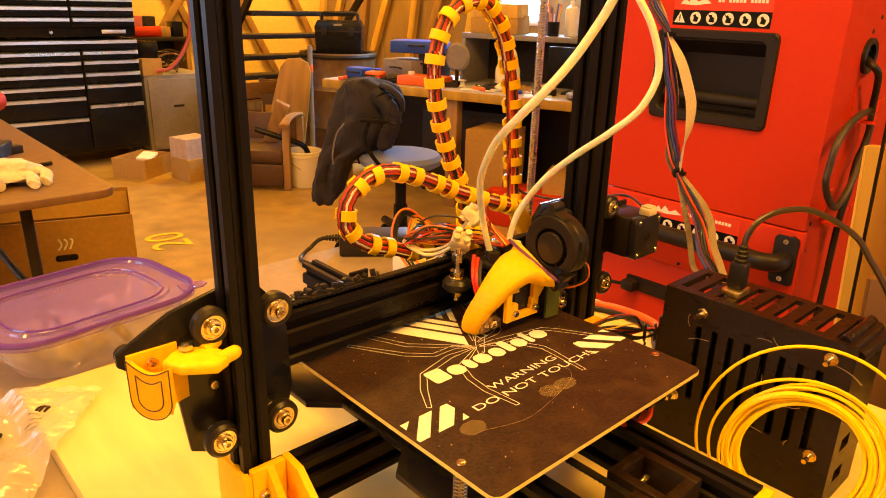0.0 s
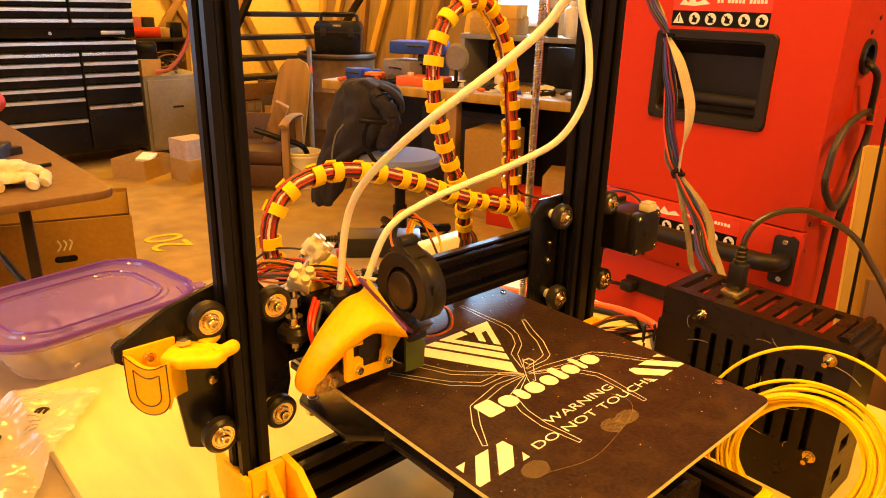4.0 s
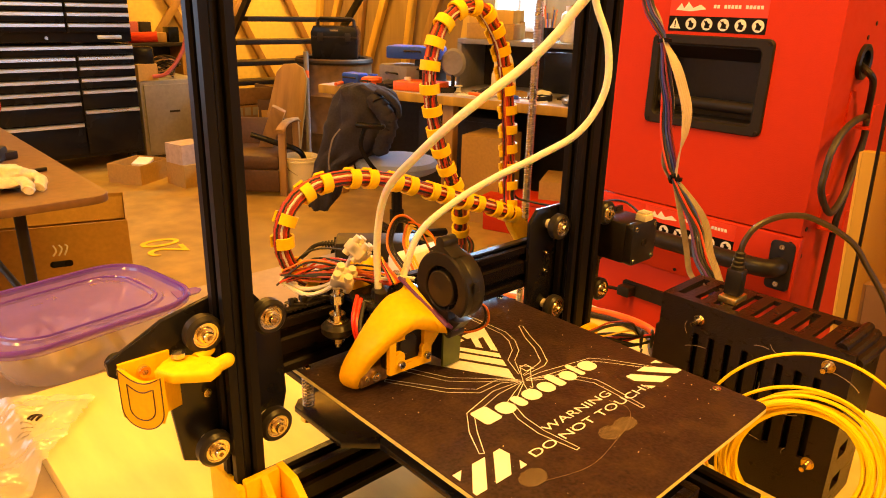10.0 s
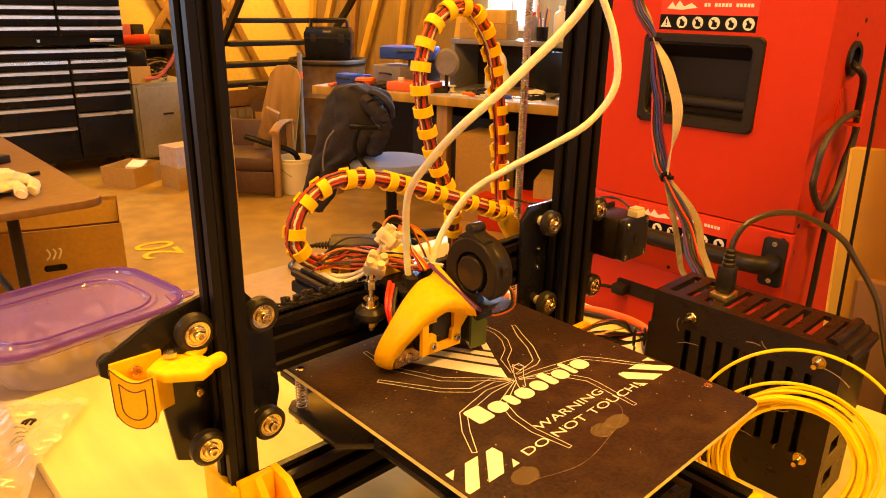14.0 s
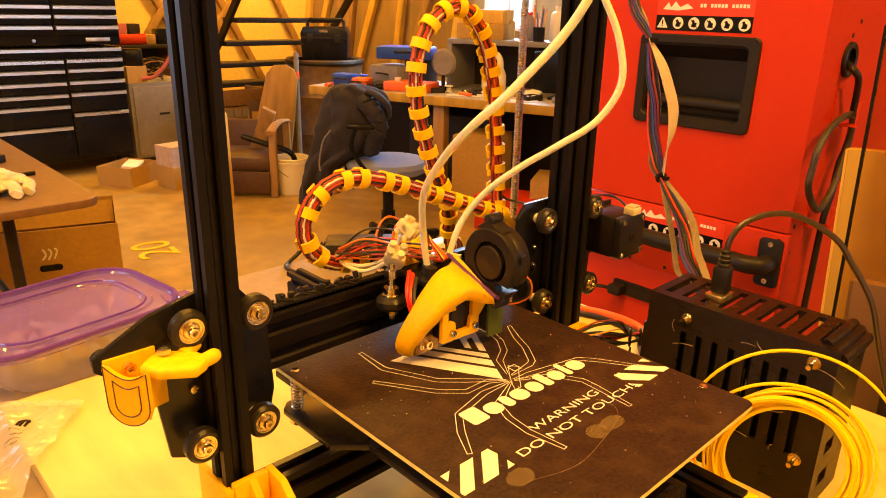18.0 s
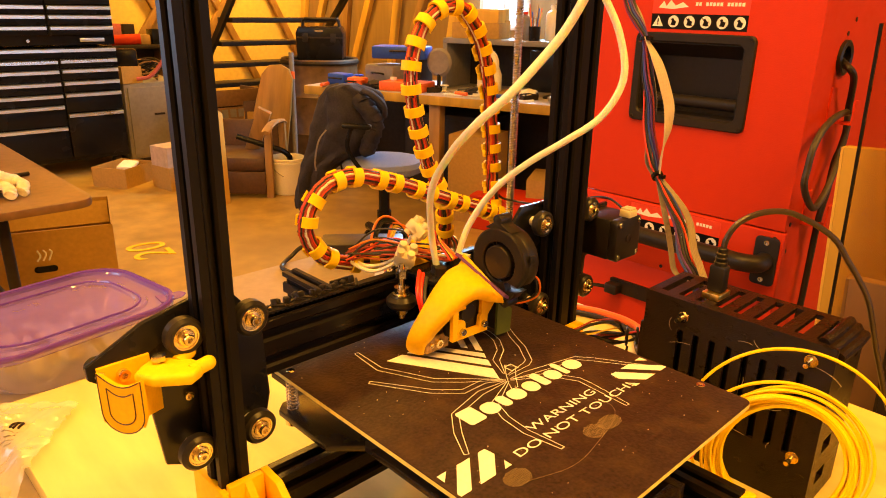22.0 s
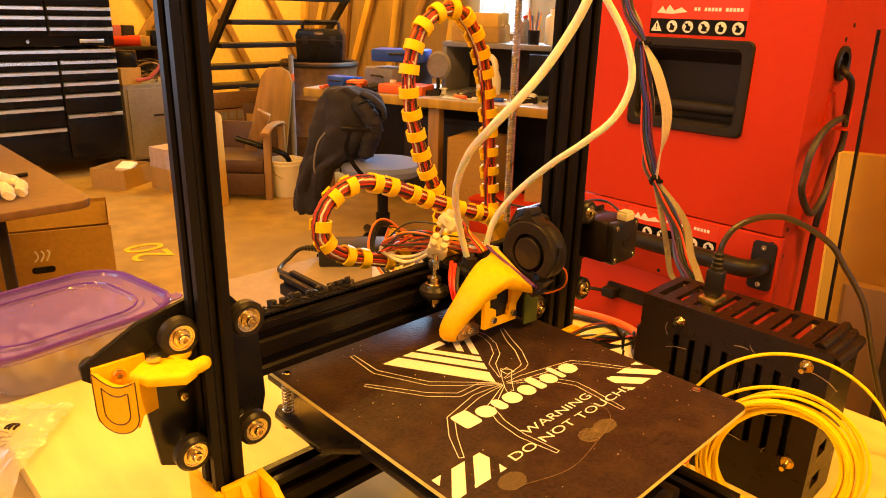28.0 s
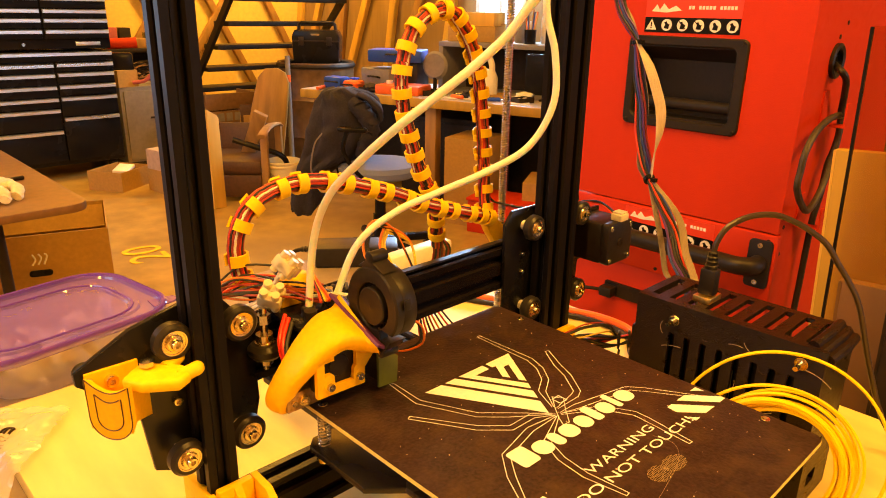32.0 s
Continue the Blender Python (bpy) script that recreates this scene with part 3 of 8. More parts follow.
# ---- things piled by the stairs ----
def tool_bag():
    t = thing("black_toolbox", "black plastic toolbox with an open handle slot", "toolbox", pose(2.73, 4.10, -0.012, 0, 0, -42))
    b = bmesh.new()
    prism(b, [(-0.165, 0.0), (0.165, 0.0), (0.172, 0.19), (0.150, 0.235), (-0.150, 0.235), (-0.172, 0.19)], "y", -0.12, 0.12, 0.010)
    part("body", b, M_CHEST, t)
    b = bmesh.new()
    tube(b, [(-0.135, 0, 0.232), (-0.130, 0, 0.275), (-0.115, 0, 0.287), (0.115, 0, 0.287), (0.130, 0, 0.275), (0.135, 0, 0.232)], 0.013, 10, flat=(0.02, 0.012))
    part("handle", b, M_BLACK, t)
    b = bmesh.new()
    box(b, -0.168, 0.168, -0.128, -0.121, 0.155, 0.165, 0.002)
    part("lid_seam", b, M_DARK, t)
    for x in (-0.10, 0.10):
        b = bmesh.new()
        box(b, x - 0.02, x + 0.02, -0.132, -0.1285, 0.13, 0.19, 0.002)
        part("latch", b, M_BLACK, t)
    b = bmesh.new()
    box(b, -0.03, 0.03, -0.1255, -0.121, 0.20, 0.212)
    part("badge", b, M_STEEL, t, "small bright badge")


tool_bag()


def barrel():
    t = thing("steel_drum", "dented grey-brown steel drum holding odds and ends", "drum", pose(2.72, 4.12, FLOOR))
    b = bmesh.new()
    lathe(b, [(0.27, 0.0), (0.285, 0.01), (0.28, 0.03), (0.28, 0.25), (0.29, 0.265), (0.28, 0.28), (0.28, 0.52), (0.29, 0.535), (0.28, 0.55), (0.28, 0.77), (0.287, 0.785), (0.283, 0.80), (0.26, 0.79), (0.0, 0.79)], Matrix(), 40)
    part("shell", b, mat("rusty_drum", (0.17, 0.105, 0.05), 0.45, 0.2, 0.25, 20, 0.05, dirt=0.5, dirt_col=(0.08, 0.04, 0.02)), t)
    b = bmesh.new()
    lathe(b, [(0.288, 0.76), (0.294, 0.775), (0.288, 0.79)], Matrix(), 40)
    part("hoop", b, M_DARK, t)


barrel()
t = thing("leaning_board", "wide worn brown board with a rounded top leaning on the drum", "board", pose(2.16, 4.02, FLOOR, -4, 7, -42))
b = bmesh.new()
prism(b, [(-0.17, 0), (0.13, 0), (0.135, 0.45), (0.13, 0.70), (0.10, 0.765), (0.04, 0.79), (-0.04, 0.775), (-0.085, 0.71), (-0.115, 0.50)], "y", -0.022, 0.022, 0.010)
part("face", b, mat("worn_brown_board", (0.36, 0.20, 0.035), 0.5, 0, 0.3, 18, 0.1, stretch=(1, 1, 0.15), dirt=0.5, dirt_col=(0.12, 0.06, 0.02)), t)
t = thing("grey_pole", "upright grey pole with an orange band", "pole", pose(2.335, 3.90, FLOOR, -6, 4, 0))
b = bmesh.new()
cyl(b, (0, 0, 0), (0, 0, 0.86), 0.018, 14)
part("shaft", b, M_GREY, t)
b = bmesh.new()
cyl(b, (0, 0, 0.68), (0, 0, 0.73), 0.0195, 14)
part("band", b, M_ORANGE, t, "bright orange band")
t = thing("dark_crate", "dark wooden crate with pale stencil bars under the stairs", "crate", pose(2.26, 4.62, FLOOR, 0, 0, -38))
b = bmesh.new()
box(b, -0.32, 0.32, 0.0, 0.30, 0, 0.22, 0.005)
part("lower_case", b, M_WOOD, t)
b = bmesh.new()
box(b, -0.32, 0.32, 0.0, 0.30, 0.225, 0.46, 0.005)
up = part("upper_case", b, M_LEATHER, t)
for k in range(4):
    b = bmesh.new()
    box(b, -0.18 + 0.09 * k, -0.11 + 0.09 * k, -0.003, 0.0, 0.30, 0.38)
    part("stencil_bar", b, M_CARD, up)


def armchair():
    t = thing("wooden_armchair", "low old wooden armchair with brown leather panels", "chair", pose(1.84, 3.78, FLOOR, 0, 0, -44))
    for x in (-0.24, 0.24):
        for y in (-0.20, 0.20):
            b = bmesh.new()
            obox(b, pose(x, y, 0.22, 3 if y > 0 else -3, 0, 0), 0.045, 0.045, 0.44, 0.006)
            part("leg", b, M_WOOD, t)
        b = bmesh.new()
        tube(b, smooth_run([(x, -0.26, 0.42), (x, -0.10, 0.45), (x, 0.12, 0.44), (x, 0.24, 0.41)], 14), 0.02, 8, flat=(0.030, 0.014))
        part("armrest", b, M_WOOD, t)
    b = bmesh.new()
    box(b, -0.22, 0.22, -0.22, 0.20, 0.16, 0.26, 0.03)
    part("seat", b, M_LEATHER, t)
    b = bmesh.new()
    obox(b, pose(0, 0.22, 0.32, -12, 0, 0), 0.44, 0.05, 0.22, 0.02)
    part("backrest", b, M_LEATHER, t)
    b = bmesh.new()
    box(b, -0.22, 0.22, -0.245, -0.225, 0.03, 0.17, 0.006)
    part("front_apron", b, M_LEATHER, t)
    b = bmesh.new()
    obox(b, pose(0.12, 0.02, 0.38, 20, 25, 0), 0.09, 0.03, 0.36, 0.004)
    part("leaning_slat", b, M_WOOD, t, "loose wooden slat")


armchair()


def lettered_crate():
    t = thing("lettered_crate", "dark wooden crate with faded grey letter blocks by the stairs", "crate", pose(2.25, 4.72, FLOOR))
    for z0, z1 in ((0.0, 0.12), (0.13, 0.26), (0.27, 0.42), (0.43, 0.55)):
        b = bmesh.new()
        box(b, -0.21, 0.21, -0.14, -0.12, z0, z1, 0.004)
        part("board", b, M_BROWN, t)
    for x0, x1 in ((-0.21, -0.19), (0.19, 0.21)):
        b = bmesh.new()
        box(b, x0, x1, -0.1195, 0.14, 0.0, 0.55, 0.003)
        part("side", b, M_BROWN, t)
    b = bmesh.new()
    box(b, -0.1895, 0.1895, -0.1195, 0.14, 0.005, 0.02)
    part("base", b, M_BROWN, t)
    for k in range(4):
        b = bmesh.new()
        box(b, -0.12 + 0.068 * k, -0.070 + 0.068 * k, -0.1425, -0.1403, 0.345, 0.405)
        part("letter_block", b, M_GREY, t, "faded grey letter block")


lettered_crate()
t = thing("yellow_panel", "narrow yellow panel leaning upright beside the armchair", "panel", pose(1.560, 3.50, FLOOR, -3, 2, 12))
b = bmesh.new()
prism(b, [(-0.045, 0), (0.045, 0), (0.042, 0.545), (0.030, 0.56), (-0.040, 0.60)], "y", -0.009, 0.009, 0.002)
part("face", b, M_PLY, t)


def bucket():
    t = thing("plastic_bucket", "pale cream plastic bucket standing on the floor", "bucket", pose(2.02, 3.50, FLOOR))
    b = bmesh.new()
    lathe(b, [(0.0, 0.006), (0.088, 0.0), (0.092, 0.004), (0.108, 0.20), (0.118, 0.203), (0.119, 0.215), (0.110, 0.217), (0.118, 0.235), (0.113, 0.24), (0.104, 0.20), (0.088, 0.01), (0.0, 0.01)], Matrix(), 36)
    part("pail", b, M_CREAM, t)
    b = bmesh.new()
    tube(b, [(0.118 * math.cos(radians(a)), -0.118 * abs(math.sin(radians(a))) * 0.75, 0.20 - 0.09 * math.sin(radians(a))) for a in range(0, 181, 12)], 0.003, 6)
    part("bail", b, M_STEEL, t)


bucket()
t = thing("broom_stick", "black broom stick leaning in the bucket", "broom", pose(0, 0, 0))
b = bmesh.new()
tube(b, smooth_run([(1.73, 3.60, -0.41), (1.85, 3.54, -0.46), (2.00, 3.47, -0.53), (2.05, 3.48, -0.66)], 16), 0.018, 10)
part("shaft", b, M_CHEST, t)


# ---- office chair with a jacket ----
def office_chair():
    t = thing("office_chair", "grey-blue upholstered swivel chair with black arms", "chair", pose(1.69, 2.09, FLOOR, 0, 0, 47))
    b = bmesh.new()
    lathe(b, [(0.0, 0.44), (0.16, 0.44), (0.19, 0.455), (0.196, 0.48), (0.180, 0.500), (0.12, 0.512), (0.0, 0.515)], Matrix.Diagonal((1.0, 1.0, 1, 1)), 36)
    part("seat", b, M_SEAT, t)
    b = bmesh.new()
    cyl(b, (0, 0, 0.10), (0, 0, 0.44), 0.026, 18)
    cyl(b, (0, 0, 0.10), (0, 0, 0.25), 0.034, 18)
    part("gas_lift", b, M_CHEST, t)
    for k in range(5):
        a = radians(72 * k + 20)
        d = Vector((math.cos(a), math.sin(a), 0))
        b = bmesh.new()
        tube(b, [Vector((0, 0, 0.12)), d * 0.15 + Vector((0, 0, 0.105)), d * 0.30 + Vector((0, 0, 0.085))], 0.022, 8)
        part("base_arm", b, M_CHEST, t)
        b = bmesh.new()
        cyl(b, d * 0.29 + Vector((-0.02, 0, 0.03)), d * 0.29 + Vector((0.02, 0, 0.03)), 0.03, 16)
        cyl(b, d * 0.29 + Vector((0, 0, 0.03)), d * 0.29 + Vector((0, 0, 0.09)), 0.008, 8)
        part("caster", b, M_CHEST, t)
    b = bmesh.new()
    obox(b, pose(0.02, 0.13, 0.62, -4, 0, 0), 0.10, 0.05, 0.28, 0.02, 4)
    part("backrest", b, M_SEAT, t)
    b = bmesh.new()
    tube(b, [(0, 0.08, 0.46), (0, 0.19, 0.46), (0, 0.20, 0.54)], 0.02, 8)
    part("back_bracket", b, M_CHEST, t)
    for x in (-0.21, 0.21):
        b = bmesh.new()
        tube(b, smooth_run([(x * 0.6, 0, 0.45), (x, 0.06, 0.47), (x, 0.14, 0.58), (x, 0.13, 0.66), (x, 0.12, 0.675)], 18), 0.010, 8)
        part("arm_post", b, M_CHEST, t)
        b = bmesh.new()
        obox(b, pose(x, 0.10, 0.685, 3, 0, 0), 0.045, 0.13, 0.022, 0.010)
        part("armrest", b, M_CHEST, t)


office_chair()


def jacket():
    """A jacket slung over the chair's back: a heavy draped heap with folds, one side trailing to the floor."""
    t = thing("dark_jacket", "dark navy jacket slung over the chair back, one sleeve trailing", "jacket", pose(1.62, 2.16, 0, 0, 0, -42.7))
    rows = [(-0.062, 0.040, 0.040), (-0.064, 0.027, 0.087), (-0.047, -0.005, 0.126), (-0.041, -0.056, 0.150), (-0.050, -0.107, 0.158), (-0.076, -0.160, 0.150), (-0.088, -0.226, 0.150), (-0.134, -0.275, 0.128), (-0.200, -0.335, 0.086), (-0.235, -0.418, 0.074), (-0.258, -0.502, 0.066), (-0.266, -0.545, 0.050)]
    line = smooth_run(rows, 66)
    b = bmesh.new()
    rings = []
    for i, (cx_, z, hw) in enumerate(line):
        deep = 0.045 + 0.35 * hw
        ring = []
        for k in range(48):
            a = 2 * math.pi * k / 48
            c, s_ = math.cos(a), math.sin(a)
            f = 0.030 * noise.noise(Vector((c * 2.2 + 3, s_ * 2.2, z * 7))) + 0.020 * noise.noise(Vector((c * 5 + z * 9, s_ * 5, z * 16))) + 0.012 * math.sin(5 * a + 14 * z)
            f *= min(1.0, i / 8)
            ring.append(b.verts.new((cx_ + (hw + f * 0.6) * c, (deep + f) * s_, z + 0.012 * noise.noise(Vector((c * 4, s_ * 4, z * 5 + 2))))))
        rings.append(ring)
    for r0, r1 in zip(rings, rings[1:]):
        for k in range(48):
            b.faces.new((r0[k], r0[(k + 1) % 48], r1[(k + 1) % 48], r1[k]))
    b.faces.new(rings[0][::-1]), b.faces.new(rings[-1])
    part("body", b, M_CLOTH, t, smooth=80)
    b = bmesh.new()
    run = smooth_run([(0.000, -0.07, -0.020), (0.045, -0.085, -0.070), (0.070, -0.085, -0.130), (0.050, -0.085, -0.190), (0.030, -0.075, -0.240)], 26)
    tube(b, [p + Vector((0.008 * math.sin(2.1 * i), 0.006 * math.cos(2.9 * i), 0)) for i, p in enumerate(run)], 0.04, 14, flat=(0.046, 0.036))
    part("sleeve", b, M_CLOTH, t, smooth=80)
    b = bmesh.new()
    tube(b, smooth_run([(0.02, -0.075, 0.020), (0.06, -0.095, 0.005), (0.105, -0.085, -0.040), (0.110, -0.060, -0.085)], 18), 0.02, 10, flat=(0.030, 0.012))
    part("collar", b, M_CLOTH, t, smooth=80)
    b = bmesh.new()
    tube(b, smooth_run([(-0.150, -0.112, -0.150), (-0.185, -0.112, -0.200), (-0.205, -0.108, -0.290), (-0.205, -0.095, -0.340)], 20), 0.004, 6)
    part("zip_edge", b, M_GREY, t)


jacket()


# ---- far work bench ----
WB = pose(2.29, 2.87, 0, 0, 0, -71.2)
t = thing("work_bench", "long wooden work bench with a pale cluttered top", "work bench", WB)
b = bmesh.new()
box(b, -0.55, 2.6, 0.0, 0.75, -0.135, -0.10, 0.004)
part("bench_slab", b, mat("worn_bench_laminate", (0.42, 0.39, 0.42), 0.4, 0, 0.15, 30, 0.03, dirt=0.4, dirt_col=(0.22, 0.16, 0.10)), t, "worn pale grey top")
b = bmesh.new()
box(b, -0.55, 2.6, -0.012, -0.0005, -0.152, -0.102, 0.003)
part("front_edge", b, M_AGEDPLY, t, "wooden front edge")
for x in (-0.45, 0.35, 1.2, 2.4):
    b = bmesh.new()
    box(b, x - 0.035, x + 0.035, 0.04, 0.11, FLOOR, -0.136, 0.003)
    part("leg", b, M_WOOD, t)
b = bmesh.new()
box(b, -0.5, 2.55, 0.70, 0.73, FLOOR, -0.137)
part("back_board", b, M_DARK, t)
t = thing("bench_shelf", "grey shelf unit standing on the work bench", "shelf", WB)
b = bmesh.new()
box(b, 0.22, 2.2, 0.38, 0.74, 0.17, 0.20, 0.003)
part("shelf_board", b, M_GREY, t)
for x in (0.22, 2.17):
    b = bmesh.new()
    box(b, x, x + 0.03, 0.38, 0.74, -0.0995, 0.1695, 0.003)
    part("upright", b, M_GREY, t)
b = bmesh.new()
box(b, 0.251, 2.169, 0.72, 0.739, -0.0995, 0.1695)
part("shelf_back", b, M_DARK, t)


def on_bench(name, label, cat, x, y, z, rz=0):
    return thing(name, label, cat, WB @ pose(x, y, z, 0, 0, rz))


def bottle(x, y, z, r, h, m, cap, label):
    t = on_bench("bottle", label, "bottle", x, y, z)
    b = bmesh.new()
    lathe(b, [(0.0, 0.002), (r * 0.92, 0.0), (r, 0.006), (r, h * 0.72), (r * 0.85, h * 0.80), (r * 0.38, h * 0.86), (r * 0.36, h * 0.9)], Matrix(), 20)
    part("flask", b, m, t)
    b = bmesh.new()
    cyl(b, (0, 0, h * 0.9), (0, 0, h), r * 0.42, 14)
    part("cap", b, cap, t)


M_PINK = mat("dusty_red_plastic", (0.45, 0.10, 0.10), 0.5, 0, 0.1, 60)
M_GREEN = mat("green_plastic", (0.03, 0.22, 0.10), 0.5, 0, 0.1, 60)
rb = random.Random(17)
tall = ((0.86, 0.040, 0.20, M_WHITE, M_WHITE), (0.98, 0.035, 0.15, M_WHITE, M_BLUE), (1.06, 0.030, 0.12, M_PAPER, M_BLUE), (1.24, 0.035, 0.16, M_CREAM, M_RED), (1.50, 0.055, 0.17, M_PINK, M_GREEN), (1.66, 0.045, 0.16, M_PINK, M_BLACK), (0.68, 0.035, 0.16, M_GREY, M_RED))
for x, r, h, m, c in tall:
    bottle(x, 0.50 + rb.uniform(-0.05, 0.12), 0.20, r, h, m, c, "small plastic bottle on the grey shelf")
t = on_bench("pencil_cup", "black cup full of pencils and brushes on the shelf", "cup", 0.78, 0.46, 0.20)
b = bmesh.new()
lathe(b, [(0.0, 0.0), (0.032, 0.0), (0.036, 0.08), (0.033, 0.08), (0.030, 0.005), (0.0, 0.005)], Matrix(), 20)
part("cup_wall", b, M_CHEST, t)
for k in range(8):
    b = bmesh.new()
    a = 0.8 * k
    cyl(b, (0.012 * math.cos(a), 0.012 * math.sin(a), 0.01), (0.040 * math.cos(a), 0.040 * math.sin(a), 0.16 + 0.02 * (k % 3)), 0.0035, 6)
    part("pencil", b, (M_PLY, M_ORANGE, M_WOOD, M_BLUE)[k % 4], t)
for k in range(12):
    x = 0.55 + 0.13 * k + rb.uniform(-0.03, 0.03)
    sx, sy, sz = rb.uniform(0.04, 0.10), rb.uniform(0.04, 0.10), rb.uniform(0.03, 0.13)
    t = on_bench("small_box", "small carton among the clutter on the shelf", "box", x, 0.62, 0.2005, rb.uniform(-20, 20))
    b = bmesh.new()
    box(b, -sx / 2, sx / 2, -sy / 2, sy / 2, 0, sz, 0.003)
    part("carton", b, (M_CARD, M_PAPER, M_GREY, M_BLUE, M_DARK, M_PINK)[k % 6], t)
t = on_bench("carton_stack", "flat printed carton lying on the shelf", "box", 0.40, 0.55, 0.2005, 6)
b = bmesh.new()
box(b, -0.15, 0.15, -0.12, 0.12, 0, 0.09, 0.003)
part("carton", b, M_CARD, t)
b = bmesh.new()
box(b, -0.14, 0.14, -0.11, 0.11, 0.091, 0.17, 0.003)
part("carton", b, M_PLY, t)
# jug with a round handle opening
t = on_bench("cream_jug", "cream plastic jug with a moulded handle loop on the bench", "jug", 0.62, 0.20, -0.10, -15)
b = bmesh.new()
lathe(b, [(0.0, 0.0), (0.060, 0.0), (0.066, 0.01), (0.066, 0.12), (0.050, 0.16), (0.0, 0.17)], Matrix.Diagonal((1.2, 0.8, 1, 1)), 28)
part("jug_body", b, M_CREAM, t)
b = bmesh.new()
tube(b, [(-0.005 + 0.050 * math.cos(radians(a)), 0, 0.175 + 0.060 * math.sin(radians(a))) for a in range(-20, 201, 12)], 0.018, 10)
part("handle", b, M_CREAM, t)
# dark screen and flat things on the bench
t = on_bench("dark_monitor", "dark flat monitor standing under the shelf", "monitor", 1.02, 0.30, -0.10, 4)
b = bmesh.new()
box(b, -0.19, 0.19, -0.015, 0.02, 0.03, 0.255, 0.006)
part("screen", b, M_CHEST, t)
b = bmesh.new()
box(b, -0.09, 0.09, -0.06, 0.08, 0, 0.012, 0.003)
box(b, -0.02, 0.02, 0.021, 0.04, 0.012, 0.12)
part("stand", b, M_BLACK, t)
for x, y, sx, sy, rz in ((0.48, 0.13, 0.20, 0.12, 12), (0.56, 0.22, 0.26, 0.16, -8), (0.86, 0.08, 0.15, 0.09, 25), (1.25, 0.14, 0.22, 0.14, -15)):
    t = on_bench("paper_sheet", "loose white papers lying on the bench", "paper", x, y, -0.0995, rz)
    b = bmesh.new()
    box(b, -sx / 2, sx / 2, -sy / 2, sy / 2, 0, 0.006, 0.001)
    part("sheets", b, M_PAPER, t)
t = on_bench("red_case", "flat orange-red plastic case on the bench corner", "case", 0.12, 0.12, -0.0998, 4)
b = bmesh.new()
box(b, -0.15, 0.14, -0.08, 0.10, 0, 0.055, 0.008)
part("shell", b, M_ORANGE, t)
b = bmesh.new()
lathe(b, [(0.0, 0.0), (0.02, 0.0), (0.02, 0.018), (0.0, 0.02)], pose(-0.09, 0.0, 0.056), 16)
part("cap", b, M_WHITE, t)
t = on_bench("paper_cup", "tall white paper cup on the bench", "cup", 1.12, 0.12, -0.0998)
b = bmesh.new()
lathe(b, [(0.0, 0.0), (0.032, 0.0), (0.042, 0.13), (0.045, 0.132), (0.040, 0.13), (0.0, 0.02)], Matrix(), 24)
part("cup_wall", b, M_PAPER, t)
b = bmesh.new()
cyl(b, (0, 0, 0.002), (0, 0, 0.018), 0.0345, 24)
part("foot_band", b, M_FLOORPAINT, t, "yellow band")
for k in range(14):
    x, y = rb.uniform(0.35, 1.5), rb.uniform(0.06, 0.34)
    t = on_bench("loose_part", "small loose part lying on the work bench", "part", x, y, -0.0995, rb.uniform(0, 180))
    b = bmesh.new()
    s = rb.uniform(0.02, 0.06)
    if k % 2:
        cyl(b, (-s, 0, 0.012), (s, 0, 0.012), 0.011, 12)
    else:
        box(b, -s, s, -0.02, 0.02, 0, rb.uniform(0.01, 0.035), 0.003)
    part("piece", b, (M_ORANGE, M_CHEST, M_STEEL, M_BLUE, M_WHITE, M_GREY)[k % 6], t)
# heap at the far bench end
for k, (x, y, z, sx, sy, sz, m, nm) in enumerate(((-0.10, 0.30, -0.0998, 0.26, 0.22, 0.13, M_GREY, "grey_case"), (0.06, 0.34, -0.0998, 0.15, 0.16, 0.17, M_DARK, "dark_case"), (-0.02, 0.30, 0.071, 0.34, 0.20, 0.075, M_BLUE, "blue_case"), (-0.36, 0.12, -0.0998, 0.14, 0.10, 0.075, M_BLUE, "blue_case"), (-0.22, 0.10, -0.0998, 0.11, 0.09, 0.06, M_ORANGE, "orange_case"), (-0.05, 0.12, -0.0998, 0.20, 0.10, 0.03, M_CHEST, "flat_case"))):
    t = on_bench(nm, "plastic tool case in the heap at the bench end", "case", x, y, z, 8 * ((k * 37) % 5 - 2))
    b = bmesh.new()
    box(b, -sx / 2, sx / 2, -sy / 2, sy / 2, 0, sz, 0.012)
    part("shell", b, m, t)
    b = bmesh.new()
    tube(b, smooth_run([(-0.05, -sy / 2, sz * 0.6), (-0.04, -sy / 2 - 0.02, sz * 0.65), (0.04, -sy / 2 - 0.02, sz * 0.65), (0.05, -sy / 2, sz * 0.6)], 10), 0.006, 6)
    part("handle", b, M_BLACK, t)
t = on_bench("round_fan", "round pale disc of a small desk fan on the bench", "fan", 0.24, 0.30, -0.0998)
b = bmesh.new()
lathe(b, [(0.0, 0.01), (0.07, 0.012), (0.085, 0.0), (0.07, -0.012), (0.0, -0.012)], pose(0, 0, 0.16, 90, 0, 0), 28)
part("disc", b, M_GREY, t)
b = bmesh.new()
lathe(b, [(0.05, 0.0), (0.05, 0.01), (0.012, 0.02), (0.012, 0.09)], Matrix(), 20)
part("stand", b, M_BLACK, t)
rq = random.Random(44)
